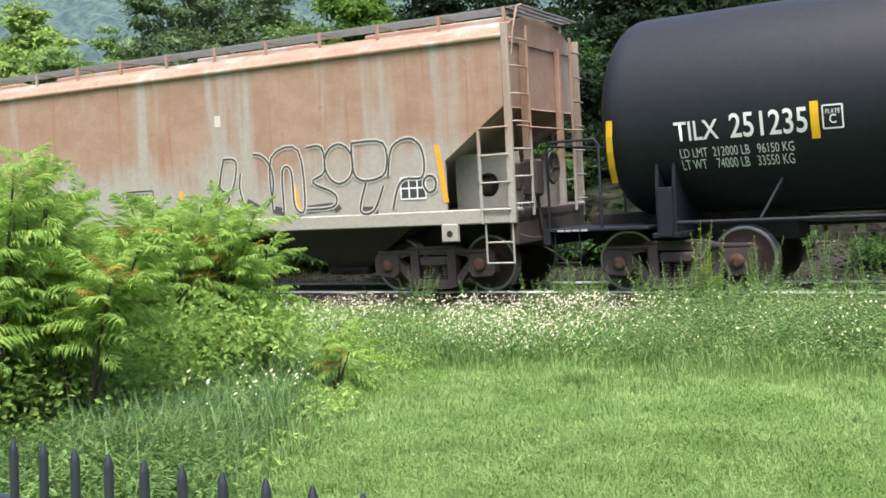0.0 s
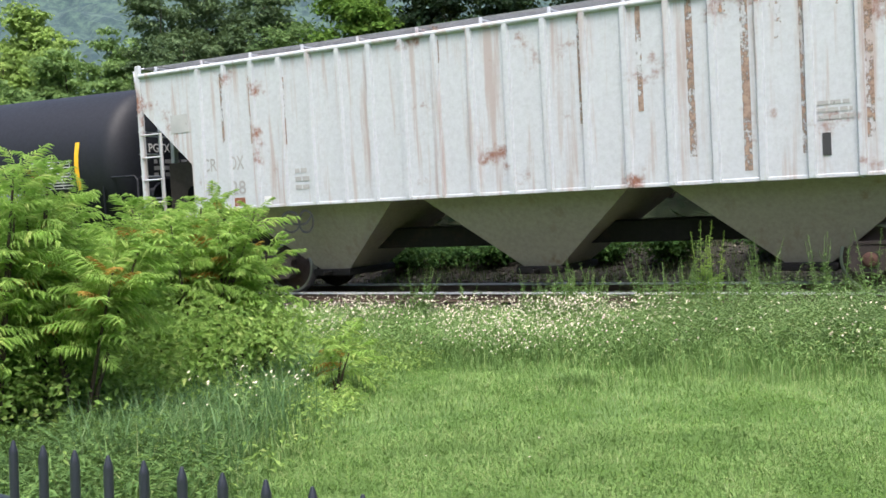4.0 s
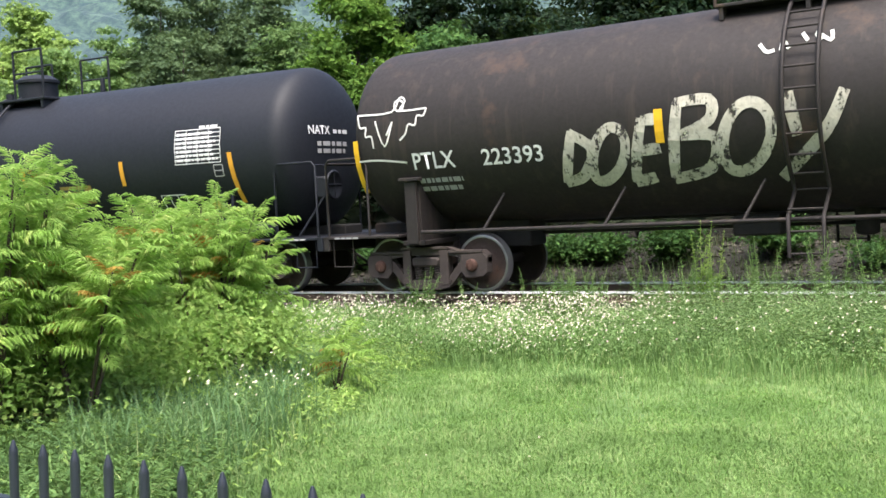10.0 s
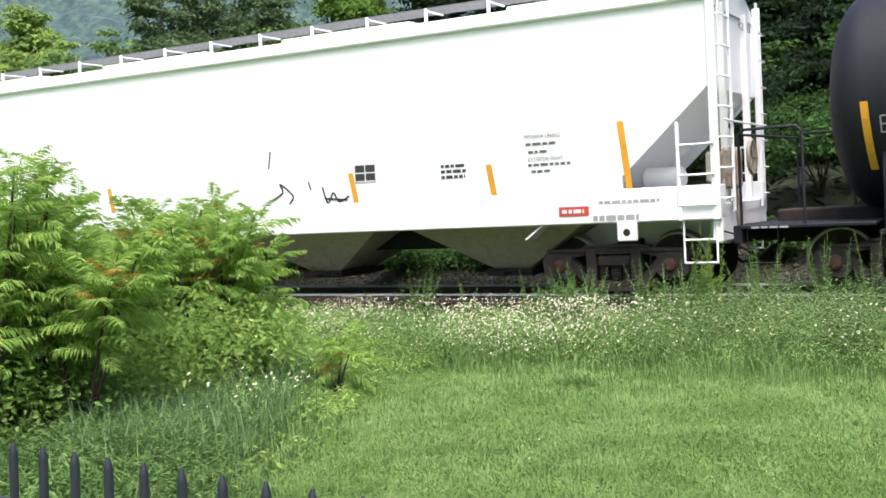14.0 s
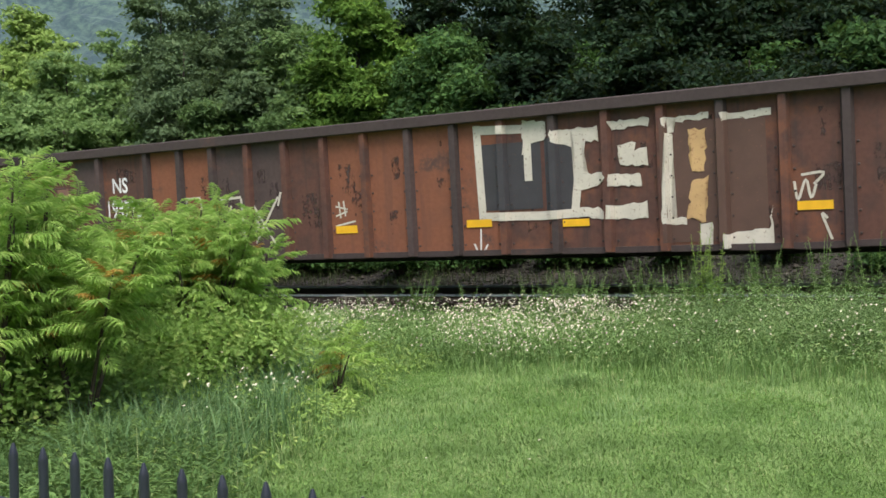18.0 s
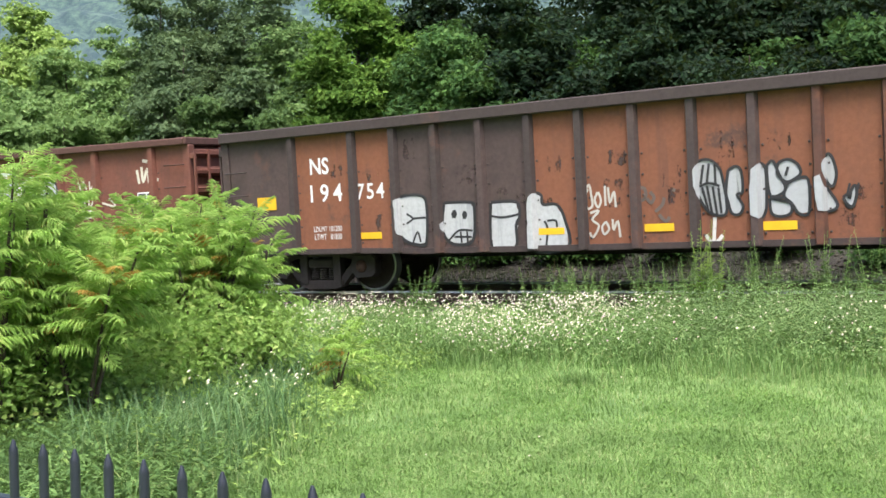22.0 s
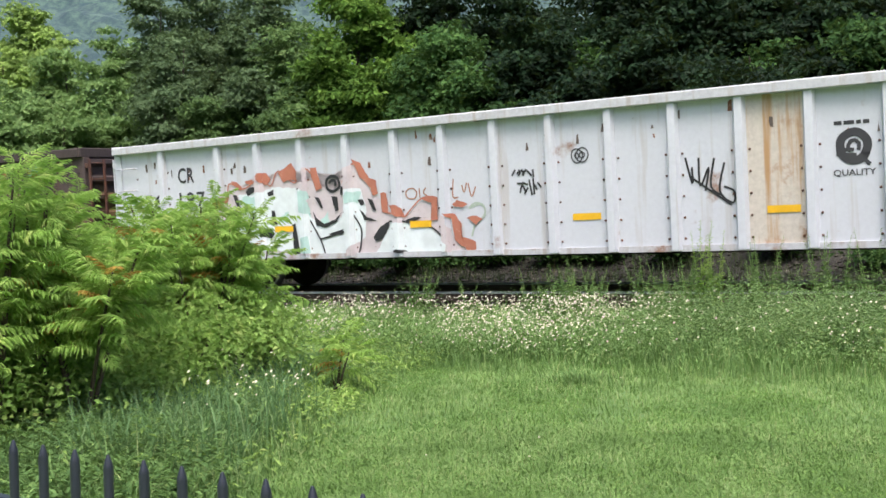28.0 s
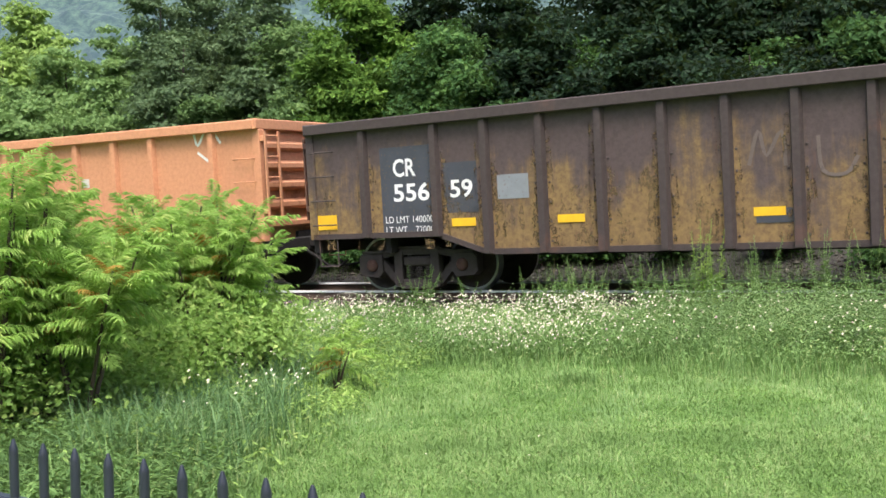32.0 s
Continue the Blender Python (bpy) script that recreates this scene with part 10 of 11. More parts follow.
rs = random.Random(5)
for i in range(46):
    s = -46 + i * 1.35 + rs.uniform(-0.5, 0.5)
    d = rs.uniform(6.4, 9.0)
    p = on_track(s, d)
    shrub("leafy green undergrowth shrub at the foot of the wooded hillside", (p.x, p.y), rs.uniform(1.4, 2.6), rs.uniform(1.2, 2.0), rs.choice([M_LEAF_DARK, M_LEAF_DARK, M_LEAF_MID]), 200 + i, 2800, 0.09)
for i, s in enumerate((-22.4, -21.5, -20.3, -19.2, -18.3, -17.6, -16.9, -16.1, -15.4, -14.4, -13.2, -12.4, -11.1, -9.6, -8.9, -7.2, -5.4, -3.1, -0.6)):
    p = on_track(s, 3.6 + rs.uniform(-0.5, 0.9))
    shrub("low green weeds growing beside the track bed", (p.x, p.y), rs.uniform(0.5, 0.95), rs.uniform(0.4, 0.7), M_LEAF_MID, 300 + i, 500, 0.075, "weeds behind the track")


def rock_mesh(name, rnd, sx, sy, sz):
    g = G()
    vs = []
    for x in (-1, 1):
        for y in (-1, 1):
            for z in (-1, 1):
                vs.append((x * sx * rnd.uniform(0.75, 1.0), y * sy * rnd.uniform(0.75, 1.0), z * sz * rnd.uniform(0.75, 1.0)))
    g.add(vs, [(0, 1, 3, 2), (4, 6, 7, 5), (0, 4, 5, 1), (2, 3, 7, 6), (0, 2, 6, 4), (1, 5, 7, 3)])
    me = g.mesh(name)
    me.materials.append(M_ROCK)
    return me


def stone_bank():
    rnd = random.Random(31)
    root = thing("stone_ledge", None, None, "low ledge of weathered stone courses behind the track, toned dark for shade", "ledge", kind="structure")
    kinds = [rock_mesh("stone", rnd, rnd.uniform(0.2, 0.42), 0.2, rnd.uniform(0.07, 0.11)) for _ in range(7)]
    for row in range(4):
        s = -16.0
        while s < 7:
            w = rnd.uniform(0.4, 0.85)
            p = on_track(s + w / 2, 5.25 + 0.08 * row + rnd.uniform(-0.05, 0.05))
            part("stone", rnd.choice(kinds), M_ROCK, root, "", pose(p.x, p.y, 0.52 + 0.165 * row + rnd.uniform(-0.02, 0.02), rnd.uniform(-4, 4), rnd.uniform(-4, 4), -math.degrees(s / TRACK_R) + rnd.uniform(-6, 6) + (180 if rnd.random() < 0.5 else 0)))
            s += w
    vs, fs = [], []
    for _ in range(9000):
        p = on_track(rnd.uniform(-24, 9), rnd.choice([rnd.uniform(1.9, 5.3), rnd.uniform(2.6, 5.3), rnd.uniform(-1.9, 1.6)]))
        z = ground_z(p.x, p.y)
        r = rnd.uniform(0.022, 0.06) * (1.8 if rnd.random() < 0.08 else 1)
        i = len(vs)
        for q in ((1, 0, 0), (-1, 0, 0), (0, 1, 0), (0, -1, 0), (0, 0, 1), (0, 0, -1)):
            k = r * rnd.uniform(0.6, 1.1)
            vs.append((p.x + q[0] * k, p.y + q[1] * k, z + 0.3 * r + q[2] * k * 0.8))
        fs += [(i, i + 2, i + 4), (i + 2, i + 1, i + 4), (i + 1, i + 3, i + 4), (i + 3, i, i + 4), (i + 2, i, i + 5), (i + 1, i + 2, i + 5), (i + 3, i + 1, i + 5), (i, i + 3, i + 5)]
    tagged(new("ballast_stones", leaf_mesh("ballast_stones", vs, fs, M_STONE)), "loose grey-brown crushed stone on the railway bank", "gravel", kind="stuff")


stone_bank()


# ---------- sumac ----------
def frond_mesh(seed):
    """A feather leaf: a drooping stalk with paired pointed leaflets."""
    rnd = random.Random(seed)
    L = 1.0
    pts = []
    for i in range(9):
        t = i / 8
        pts.append(Vector((t * 0.95, 0.10 * math.sin(3 * t + seed * 1.7), 0.24 * t - (0.36 + 0.06 * (seed % 5)) * t * t)))
    vs, fs = [], []
    n = 15
    for i in range(n):
        t = 0.14 + 0.82 * i / (n - 1)
        q = t * 8
        k = min(7, int(q))
        p = pts[k].lerp(pts[k + 1], q - k)
        way = (pts[k + 1] - pts[k]).normalized()
        ln = (0.26 * math.sin(math.pi * (0.16 + 0.78 * t)) + 0.035) * rnd.uniform(0.85, 1.1)
        for sd in (-1, 1):
            out = (Vector((0, sd, 0)) * 0.80 + way * rnd.uniform(0.25, 0.65) + Vector((0, 0, rnd.uniform(-0.75, 0.0)))).normalized()
            wide = way * rnd.uniform(0.022, 0.034) + Vector((0, 0, rnd.uniform(-0.012, 0.012)))
            i0 = len(vs)
            mid = p + out * ln * 0.5 + Vector((0, 0, 0.018))
            vs += [p, p + out * ln * 0.4 + wide, p + out * ln + Vector((0, 0, -0.06)), p + out * ln * 0.4 - wide, mid]
            fs += [(i0, i0 + 1, i0 + 4), (i0 + 1, i0 + 2, i0 + 4), (i0 + 2, i0 + 3, i0 + 4), (i0 + 3, i0, i0 + 4)]
    for i in range(8):
        a, b = pts[i], pts[i + 1]
        i0 = len(vs)
        w = 0.008
        vs += [a + Vector((0, -w, 0)), a + Vector((0, w, 0)), b + Vector((0, w, 0)), b + Vector((0, -w, 0))]
        fs.append((i0, i0 + 1, i0 + 2, i0 + 3))
    return leaf_mesh("frond", vs, fs, M_SUMAC if seed < 7 else M_SUMAC_TURN)


FRONDS = [frond_mesh(i) for i in range(8)]


def sumac(base, stems, seed, label="young sumac bush with feathery bright green fronds", bare=0.5, many=1.0):
    """stems: (dx, dy, height) of each stem's tip from the base; bare: the share of each stem without leaves."""
    rnd = random.Random(seed)
    root = thing("sumac_bush", None, None, label, "bush", "sumac bushes by the fence")
    z = ground_z(*base) - 0.03
    root.matrix_basis = pose(base[0], base[1], z)
    for dx, dy, h in stems:
        path = [Vector((0.05 * dx, 0.05 * dy, 0)), Vector((0.25 * dx, 0.25 * dy, h * 0.3)), Vector((0.6 * dx, 0.6 * dy, h * 0.62)), Vector((dx, dy, h * 0.93))]
        part("stem", G().tube(path, 0.014 + 0.005 * h, 6, 0.006), M_STEM, root)
        n = int((14 + h * 9) * many)
        for i in range(n):
            t = bare + (1 - bare) * ((i + 1) / n) ** 0.8
            q = t * 3
            k = min(2, int(q))
            p = path[k].lerp(path[k + 1], min(1.0, q - k))
            a = i * 137.5 + rnd.uniform(-35, 35)
            rise = -55 * t ** 2 + 12 + rnd.uniform(-22, 22)
            size = rnd.uniform(0.27, 0.46) * (1 if t < 0.93 else 0.75)
            m = pose(p.x, p.y, p.z, 0, 0, a) @ pose(0, 0, 0, rnd.uniform(-30, 30), rise, 0) @ Matrix.Diagonal((size, size * rnd.uniform(0.8, 1.1), size, 1))
            part("frond", FRONDS[rnd.randrange(7) if rnd.random() < 0.96 else 7], M_SUMAC, root, "", m)
    return root


rb = random.Random(77)


def at_bearing(deg, dist):
    return (-math.sin(radians(deg)) * dist, math.cos(radians(deg)) * dist)


for deg, dist, tall, n, seed in [(54.3, 8.0, 2.3, 4, 1), (56.6, 7.6, 2.3, 4, 2), (58.8, 8.2, 2.3, 4, 3), (53.6, 8.8, 2.05, 4, 4), (55.6, 9.3, 2.2, 4, 5), (50.9, 9.0, 1.72, 4, 6), (46.4, 9.3, 2.0, 5, 7),
                                 (44.9, 9.6, 2.04, 5, 8), (43.8, 9.9, 1.72, 4, 9), (48.3, 9.7, 1.84, 5, 10), (46.8, 10.3, 2.0, 4, 11), (50.0, 9.9, 1.66, 4, 12), (58.0, 7.0, 1.7, 3, 13)]:
    sumac(at_bearing(deg, dist), [(rb.uniform(-0.45, 0.45), rb.uniform(-0.4, 0.4), tall * rb.uniform(0.8, 1.0)) for _ in range(n)], seed)
# the nearest one, on two bare stems that part from the root
sumac(at_bearing(52.5, 7.7), [(-0.36, -0.05, 1.7), (0.36, 0.3, 1.75), (-0.6, 0.1, 1.5), (0.5, -0.1, 1.45), (-0.1, -0.25, 1.5)], 21, "leggy young sumac with bare dark stems and feathery fronds", 0.58, 2.0)
sumac(at_bearing(39.2, 9.6), [(-0.15, 0.1, 0.55), (0.2, -0.05, 0.5), (0.02, 0.1, 0.6)], 22, "low sumac shoot with spreading fronds", 0.4, 0.5)
# leafy thicket below and between them
for i, (deg, dist, h, rx) in enumerate([(57.5, 8.9, 1.2, 0.6), (55.5, 8.9, 1.2, 0.6), (53.8, 9.2, 1.25, 0.6), (52.2, 8.9, 1.1, 0.55), (50.6, 9.0, 1.15, 0.55), (49.0, 8.9, 1.1, 0.5), (46.6, 9.1, 1.3, 0.42), (45.0, 9.3, 1.2, 0.42), (43.6, 9.6, 0.95, 0.4), (47.8, 8.7, 0.95, 0.45), (50.0, 8.5, 0.7, 0.45), (54.4, 8.6, 0.9, 0.5), (56.6, 8.4, 0.85, 0.5), (57.9, 7.9, 0.85, 0.45), (55.6, 8.0, 0.9, 0.45), (53.6, 8.2, 0.9, 0.42), (51.4, 8.2, 0.8, 0.42), (59.2, 7.3, 0.8, 0.45), (49.4, 8.1, 0.6, 0.4)]):
    shrub("low leafy green shrub in the thicket under the sumac", at_bearing(deg, dist), h, rx, M_UNDER_LEAF if i not in (6, 7) else M_BROAD, 700 + i, 2600, 0.036, "thicket under the sumac")

# ---------- lawn, weeds, flowers ----------
rg = random.Random(9)


def seen_lawn(n, near, far, left=57, right=8):
    out = []
    for _ in range(n):
        b = radians(rg.uniform(right, left))
        r = math.sqrt(rg.uniform(near * near, far * far))
        out.append((-math.sin(b) * r, math.cos(b) * r, 1.0))
    return out


spots = [p for p in seen_lawn(210000, 4.6, 15.0) if off_track(p[0], p[1]) < -4.6 and (math.degrees(math.atan2(-p[0], p[1])) < 46 or p[0] ** 2 + p[1] ** 2 > 49)]
spots = [(x, y, 0.95 + 0.3 * noise.noise(Vector((x * 0.9, y * 0.9, 2)))) for x, y, k in spots]
spots += [(x, y, 0.9) for x, y, k in seen_lawn(75000, 4.3, 7.6, 48, 8)]
blades("lawn_grass", spots, M_GRASS, 0.04, 0.1, 0.0032, 1.5, "short bright green lawn grass", rg)


def band(n, s0, s1, d0, d1):
    out = []
    for _ in range(n):
        s, d = rg.uniform(s0, s1), rg.uniform(d0, d1)
        p = on_track(s, d)
        edge = 0.5 + 0.5 * smooth(d0, d0 + 1.2, d + 0.5 * noise.noise(Vector((p.x * 0.7, p.y * 0.7, 1))))
        edge *= (1 - 0.55 * smooth(-4.4, -2.4, d)) * (0.62 + 0.38 * smooth(-12.0, -9.6, s))
        out.append((p.x, p.y, edge * (0.8 + 0.6 * noise.noise(Vector((p.x * 0.8, p.y * 0.8, 7))))))
    return out


blades("tall_weeds", band(52000, -24, 8, -6.9, -1.75), M_WEED, 0.22, 0.55, 0.0045, 1.0, "tall unmown grass and weeds along the track", rg)


behind = [on_track(rg.uniform(-26, 8), rg.uniform(2.3, 5.4)) for _ in range(15000)]
behind = [(p.x, p.y, 0.5 + 0.9 * max(0.0, noise.noise(Vector((p.x * 0.6, p.y * 0.6, 4))) + 0.35)) for p in behind if noise.noise(Vector((p.x * 0.6, p.y * 0.6, 4))) > -0.35]
blades("bank_weeds", behind, M_BANK_WEED, 0.12, 0.4, 0.006, 1.3, "patchy dull green weeds on the stony bank behind the track", rg)


def rough_zone(x, y):
    """How far a place lies in the unmown strip beside the fence and the sumac."""
    b, r = math.degrees(math.atan2(-x, y)), math.hypot(x, y)
    return b - 34.4 - 7.6 * max(0.0, 1 - (r - 6.6) / 6.4) ** 1.6 + 2.5 * noise.noise(Vector((x * 0.9, y * 0.9, 5)))


left = [(-rg.uniform(1.8, 10.5), rg.uniform(3.2, 12.5), rg.uniform(0.6, 1.1)) for _ in range(135000)]
left = [p for p in left if rough_zone(p[0], p[1]) > 5 * rg.random() ** 2 - 1.5 and off_track(p[0], p[1]) < -3]
left = [(x, y, k * min(1.0, max(0.25, 0.36 + 0.1 * rough_zone(x, y)))) for x, y, k in left]
blades("rough_grass", left, M_WEED, 0.18, 0.55, 0.0042, 1.2, "rough tall grass round the sumac bushes", rg)


tall = [at_bearing(rg.uniform(37.0, 53), rg.uniform(6.4, 10.5)) for _ in range(21000)]
tall = [(x, y, rg.uniform(0.6, 1.1)) for x, y in tall if rough_zone(x, y) > 1.5 + 5 * rg.random()]
blades("fence_side_grass", tall, M_FENCE_GRASS, 0.25, 0.66, 0.0045, 1.0, "tall pale green grass standing by the fence", rg)


reeds = [on_track(rg.gauss(-12.6, 0.75), rg.uniform(-6.2, -4.2)) for _ in range(420)]
blades("broad_grass", [(p.x, p.y, rg.uniform(0.7, 1.1)) for p in reeds], M_BROAD, 0.45, 0.75, 0.014, 1.5, "broad-bladed yellow-green grass clump beside the sumac", rg, 3)


def leafy_weeds(name, spots, material, size, label, high):
    """Broad-leaved weeds: loose whorls of small leaves on the ground."""
    vs, fs = [], []
    for x, y, k in spots:
        z0 = ground_z(x, y)
        h = high * k
        for i in range(16):
            t = rg.uniform(0.25, 1.0)
            a = rg.uniform(0, 6.283)
            r = rg.uniform(0.01, 0.10) + 0.05 * (1 - t)
            p = Vector((x + math.cos(a) * r, y + math.sin(a) * r, z0 + h * t))
            out = Vector((math.cos(a), math.sin(a), rg.uniform(-0.4, 0.5))).normalized()
            sd = Vector((-math.sin(a), math.cos(a), rg.uniform(-0.3, 0.3)))
            s = size * rg.uniform(0.6, 1.4)
            i0 = len(vs)
            vs += [p, p + out * s * 0.5 + sd * s * 0.2, p + out * s + Vector((0, 0, -0.25 * s)), p + out * s * 0.5 - sd * s * 0.2]
            fs.append((i0, i0 + 1, i0 + 2, i0 + 3))
    tagged(new(name, leaf_mesh(name, vs, fs, material)), label, "weeds", kind="stuff")


near = [at_bearing(rg.uniform(43, 60), rg.uniform(5.0, 8.4)) for _ in range(4200)]
leafy_weeds("shady_weeds", [(x, y, rg.uniform(0.4, 1.0)) for x, y in near if rough_zone(x, y) > 2.0 + 7 * rg.random()], M_SHADE_LEAF, 0.05, "dense dark green low weeds along the fence", 0.42)
wl_ = [(-rg.uniform(2.0, 10.5), rg.uniform(3.4, 12.0), rg.uniform(0.4, 1.0)) for _ in range(6500)]
wl_ = [p for p in wl_ if math.hypot(p[0], p[1]) > 8.0 or rg.random() < 0.12]
wl_ = [(x, y, k * min(1.0, 0.35 + 0.1 * max(0.0, rough_zone(x, y)))) for x, y, k in wl_ if rough_zone(x, y) > -0.5]
wl_ = [p for p in wl_ if off_track(p[0], p[1]) < -3]
leafy_weeds("broadleaf_weeds", wl_, M_BROAD, 0.052, "low broad-leaved green weeds below the sumac", 0.5)
wb = [on_track(rg.uniform(-22, 8), rg.uniform(-6.4, -1.9)) for _ in range(8500)]
leafy_weeds("trackside_weeds", [(p.x, p.y, rg.uniform(0.4, 1.0) * (1 - 0.5 * smooth(-4.4, -2.6, off_track(p.x, p.y)))) for p in wb], M_WEED, 0.045, "leafy green weeds along the track", 0.5)


wm = [on_track(rg.gauss(-2.2, 1.7), rg.uniform(-5.6, -2.8)) for _ in range(3400)] + [on_track(rg.uniform(-16, 6), rg.uniform(-6.6, -5.6)) for _ in range(500)]
leafy_weeds("mugwort", [(p.x, p.y, rg.uniform(0.45, 1.0) * (1 - 0.4 * smooth(-4.4, -2.8, off_track(p.x, p.y)))) for p in wm], M_MUGWORT, 0.036, "grey-green feathery mugwort weeds beside the lawn", 0.86)


clover = [p for p in seen_lawn(26000, 4.8, 14.0, 50, 8) if off_track(p[0], p[1]) < -5.5 and noise.noise(Vector((p[0] * 0.7, p[1] * 0.7, 11))) > -0.1]
leafy_weeds("clover", [(x, y, rg.uniform(0.4, 1.0)) for x, y, k in clover[:9000]], M_CLOVER, 0.019, "low clover and broad lawn weeds among the grass", 0.06)
tufts = []
for b, r in [(26.1, 9.5), (26.5, 9.6), (25.6, 9.6)]:
    x, y = -math.sin(radians(b)) * r, math.cos(radians(b)) * r
    tufts += [(x + rg.gauss(0, 0.12), y + rg.gauss(0, 0.12), rg.uniform(0.7, 1.2)) for _ in range(110)]
blades("grass_tufts", tufts, M_WEED, 0.10, 0.22, 0.004, 1.3, "taller tufts of grass in the lawn", rg)


def tall_weed(base, h, seed, material, label):
    rnd = random.Random(seed)
    root = thing("tall_weed", None, None, label, "weed", "tall weeds beside the track")
    root.matrix_basis = pose(base.x, base.y, ground_z(base.x, base.y) - 0.02)
    for j in range(rnd.randint(3, 5)):
        hh = h * rnd.uniform(0.7, 1.0)
        dx, dy = rnd.uniform(-0.34, 0.34), rnd.uniform(-0.25, 0.25)
        path = [(dx * 0.1, dy * 0.1, 0), (dx * 0.5, dy * 0.5, hh * 0.55), (dx, dy, hh)]
        part("stem", G().tube(path, 0.006, 4, 0.002), material, root)
        vs, fs = [], []
        for i in range(int(64 * hh)):
            t = 0.25 + 0.75 * rnd.random()
            p = Vector((dx * t, dy * t, hh * t))
            a = rnd.uniform(0, 6.283)
            out = Vector((math.cos(a), math.sin(a), rnd.uniform(0.1, 0.9))).normalized()
            sd = Vector((-math.sin(a), math.cos(a), 0))
            s = rnd.uniform(0.07, 0.15) * (1.25 - t)
            i0 = len(vs)
            vs += [p, p + out * s * 0.5 + sd * s * 0.11, p + out * s + Vector((0, 0, -0.2 * s)), p + out * s * 0.5 - sd * s * 0.11]
            fs.append((i0, i0 + 1, i0 + 2, i0 + 3))
        part("leaves", leaf_mesh("leaves", vs, fs, material), material, root)


for i, (s, d, h) in enumerate([(-4.75, -2.6, 1.4), (-4.55, -2.7, 1.25), (-4.9, -2.8, 1.1), (-5.75, -2.5, 1.05), (-5.6, -2.4, 0.95), (-6.65, -2.4, 1.0), (-6.5, -2.6, 0.9), (-6.8, -2.3, 0.95), (-4.0, -2.5, 1.15), (-3.8, -2.4, 1.05), (-3.2, -2.6, 1.25), (-3.0, -2.5, 1.15), (-2.6, -2.6, 1.3), (-2.4, -2.4, 1.15),
                               (-12.4, -2.5, 0.75), (-9.4, -2.5, 0.85), (-9.2, -2.6, 0.8), (-14.5, -2.7, 0.75), (-2.0, -2.5, 1.2), (-1.4, -2.5, 1.1), (-8.6, -2.2, 0.75)] + [(rg.choice([-9.4, -6.6, -5.7, -4.7, -3.8, -3.1, -2.5, -1.6]) + rg.gauss(0, 0.3), rg.uniform(-3.6, -2.3), rg.uniform(0.55, 1.0)) for _ in range(44)]):
    tall_weed(on_track(s, d), h, 500 + i, M_SUMAC if i < 2 else M_WEED, "tall thin weed with narrow green leaves beside the track")


def flowers(n, spread, low, high, size, material, label, name="wild_flowers"):
    vs, fs = [], []
    for _ in range(n):
        x, y = spread()
        d = off_track(x, y)
        k = (0.55 + 0.45 * smooth(-6.9, -5.4, d)) * (1 - 0.36 * smooth(-4.4, -2.8, d)) if d > -6.9 else 1.0
        z = ground_z(x, y) + rg.uniform(low, high) * k
        r = size * rg.uniform(0.5, 1.4)
        tx, ty = rg.uniform(-0.6, 0.6), rg.uniform(0.2, 1.2)
        i = len(vs)
        vs.append((x, y, z + r * 0.15))
        for k in range(7):
            a = 6.283 * k / 7
            px, py = math.cos(a) * r, math.sin(a) * r
            vs.append((x + px, y + py * 0.8, z + px * tx * 0.4 + py * ty))
        fs += [(i, i + 1 + k, i + 1 + (k + 1) % 7) for k in range(7)]
    tagged(new(name, leaf_mesh(name, vs, fs, material)), label, "flowers", kind="stuff")


FLOWER_CLUMPS = [(rg.gauss(-8.0, 2.2), -6.4 + 3.4 * rg.random() ** 1.1) for _ in range(64)]


def along():
    if rg.random() < 0.85:
        s, d = rg.choice(FLOWER_CLUMPS)
        p = on_track(s + rg.gauss(0, 0.28), min(-3.3, d + rg.gauss(0, 0.2)))
    else:
        p = on_track(rg.uniform(-12, -3), rg.uniform(-6.5, -3.6))
    return p.x, p.y


def beside():
    return at_bearing(rg.choice([41.5, 43, 44.5, 46]) + rg.gauss(0, 0.8), rg.choice([7.0, 7.6, 8.3]) + rg.gauss(0, 0.25))


flowers(3300, along, 0.3, 0.66, 0.0082, M_PETAL, "small white wild daisies above the weeds")
flowers(420, along, 0.3, 0.6, 0.0088, M_PINK, "small pink clover flowers among the weeds")
flowers(46, beside, 0.42, 0.62, 0.0085, M_PETAL, "white yarrow flowers in the rough grass")
flowers(7, lambda: (-rg.uniform(1.2, 4), rg.uniform(5.0, 9.5)), 0.04, 0.08, 0.007, M_PETAL, "few white clover flowers in the lawn")

# ---------- fence ----------
def build_fence():
    root = thing("iron_fence", None, None, "black iron picket fence with pointed caps", "fence", kind="structure")
    root.matrix_basis = pose(-2.398, 1.631, -0.16, 0, 0, -2.6)
    pk = G()
    pk.turned([(0.0, 0.0118), (0.436, 0.0118), (0.442, 0.0108), (0.463, 0.0048), (0.467, 0.0030)], 12, "z")
    pk.turned([(-0.62, 0.0118), (0.0, 0.0118)], 12, "z")
    me = pk.mesh("picket")
    for i in range(-12, 24):
        part("picket", me, M_FENCE, root, "", pose(i * 0.13, 0, 0))
    for z in (0.30, -0.42):
        part("rail_bar", G().box(-1.7, 3.1, -0.016, 0.016, z - 0.018, z + 0.018, 0.004), M_FENCE, root)
    for x in (-1.62, 0.85, 3.04):
        part("post", G().box(x - 0.03, x + 0.03, -0.03, 0.03, -0.66, 0.36, 0.005), M_FENCE, root)


build_fence()


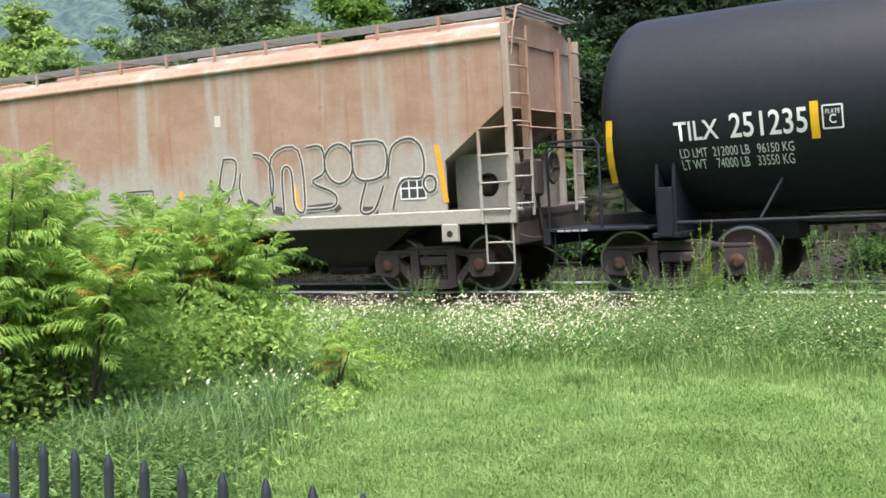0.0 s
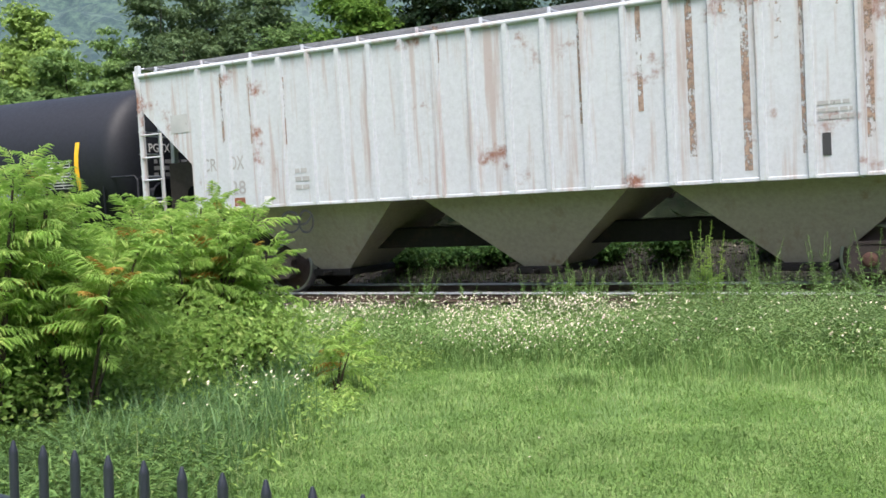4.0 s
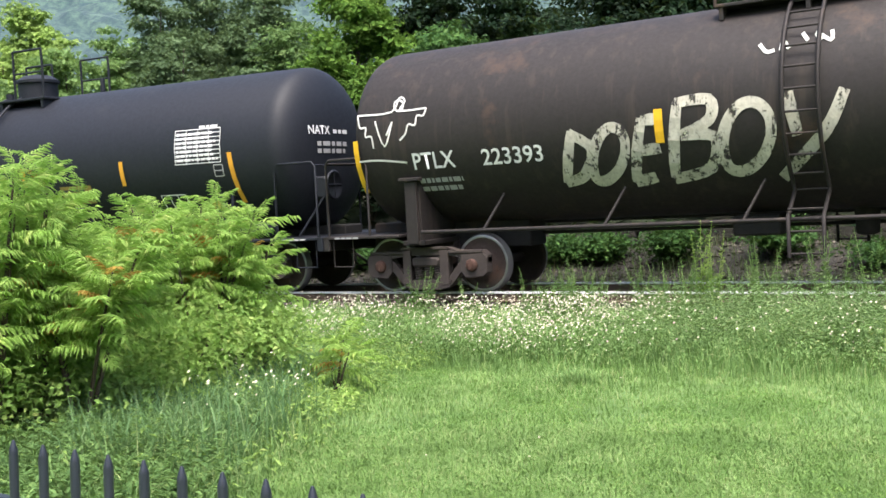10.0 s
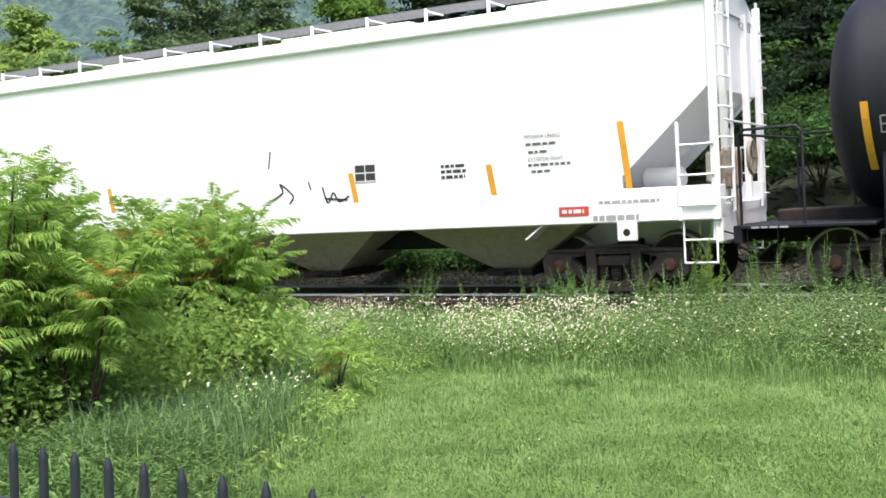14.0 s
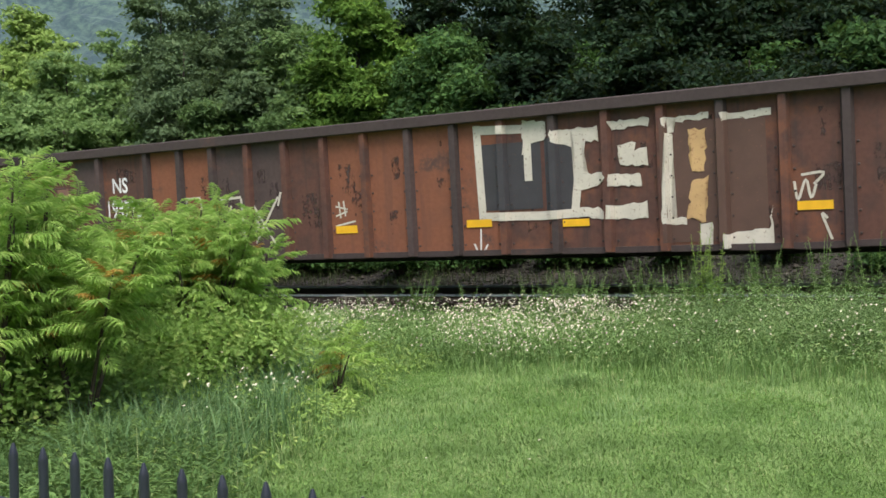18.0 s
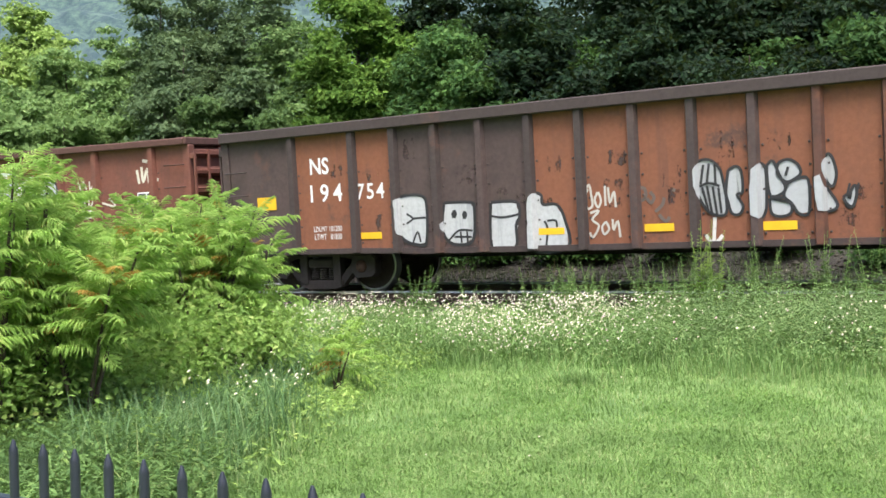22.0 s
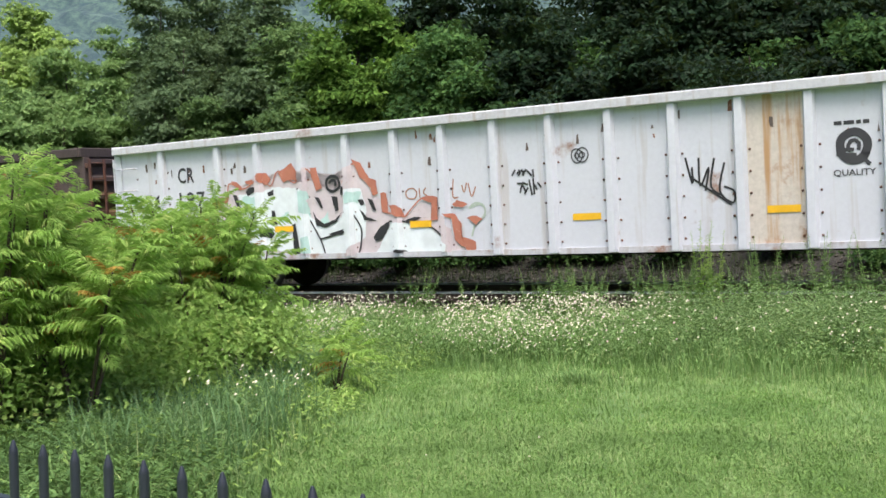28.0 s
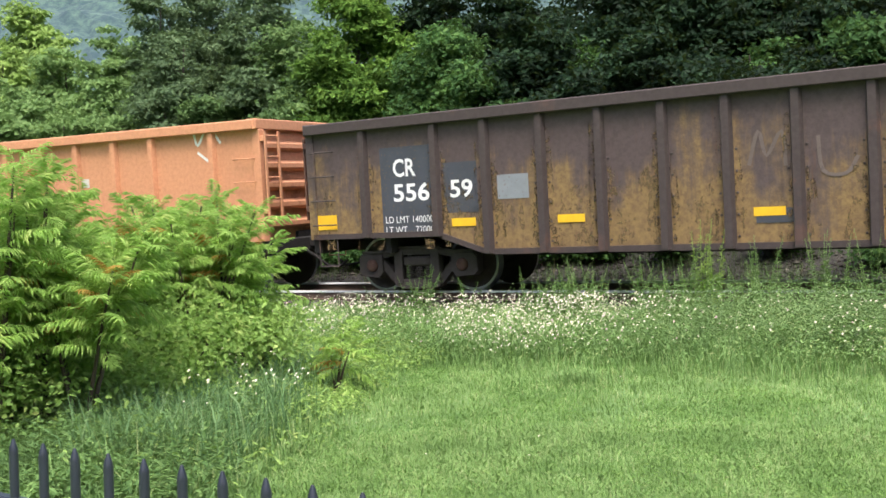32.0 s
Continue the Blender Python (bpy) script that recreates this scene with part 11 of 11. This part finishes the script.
# ---------- far hills ----------
def far_hills():
    m, n, l, bsdf = nodes_of("far_woods_haze_glow")
    co = n.new("ShaderNodeNewGeometry").outputs["Position"]
    # Blue-green tint and blue emission stand in for the haze of distance.
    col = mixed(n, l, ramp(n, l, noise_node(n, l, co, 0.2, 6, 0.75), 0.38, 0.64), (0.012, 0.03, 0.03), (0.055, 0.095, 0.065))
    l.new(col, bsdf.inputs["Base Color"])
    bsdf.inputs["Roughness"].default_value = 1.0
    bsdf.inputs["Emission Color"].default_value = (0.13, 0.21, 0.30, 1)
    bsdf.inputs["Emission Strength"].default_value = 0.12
    vs, fs = [], []
    na, nr = 720, 44
    for i in range(nr):
        for j in range(na):
            a = 2 * math.pi * j / na
            r = 300 + i * 8
            h = 250 * (i / (nr - 1)) * (0.85 + 0.3 * noise.noise(Vector((math.cos(a) * 2, math.sin(a) * 2, 1))))
            x, y = math.cos(a) * r, math.sin(a) * r
            lump = abs(noise.noise(Vector((x * 0.11, y * 0.11, h * 0.11)))) * 7 + noise.noise(Vector((x * 0.03, y * 0.03, h * 0.03))) * 9
            vs.append((x, y, h - 4 + lump))
    for i in range(nr - 1):
        for j in range(na):
            q = (j + 1) % na
            fs.append((i * na + j, i * na + q, i * na + na + q, i * na + na + j))
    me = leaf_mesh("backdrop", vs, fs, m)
    tagged(new("backdrop", me), "wooded hills far behind the valley, haze given by blue-green tint and glow", "hills", kind="structure")


far_hills()


# ================= motion of the train =================
def motions():
    for root, s0, a in CARS:
        rr = math.sqrt(TRACK_R ** 2 - a * a)
        rows = []
        for i in range(33):
            ph = (s0 + SPEED * i) / TRACK_R
            rows.append((i, pose(math.sin(ph) * rr, CENTRE_Y + math.cos(ph) * rr, 0, LEAN, 0, -math.degrees(ph))))
        walk(root, rows)
    for ob, x, k in WHEELS:
        s0 = CARS[k][1]
        # the wheels turn all the while that their car is near; 60 degrees a row
        t0 = max(0.0, (-34 - s0) / SPEED)
        t1 = min(32.0, (16 - s0) / SPEED)
        if t1 <= t0:
            t0, t1 = 0.0, 1.0
        step = math.radians(60) * WHEEL_R / SPEED
        rows, n = [], int((t1 - t0) / step)
        first = 3
        f0 = round(t0 * FPS)
        times = sorted({0, *range(f0, min(32 * FPS, int(t1 * FPS)) + 1, first), 32 * FPS})
        turn = 0.0
        for f in times:
            inside = min(max(f / FPS, t0), t1) - t0
            rows.append((f / FPS, pose(x, 0, WHEEL_R - 0.02, 0, math.degrees(inside * SPEED / WHEEL_R) % 360, 0)))
        walk(ob, rows)


motions()
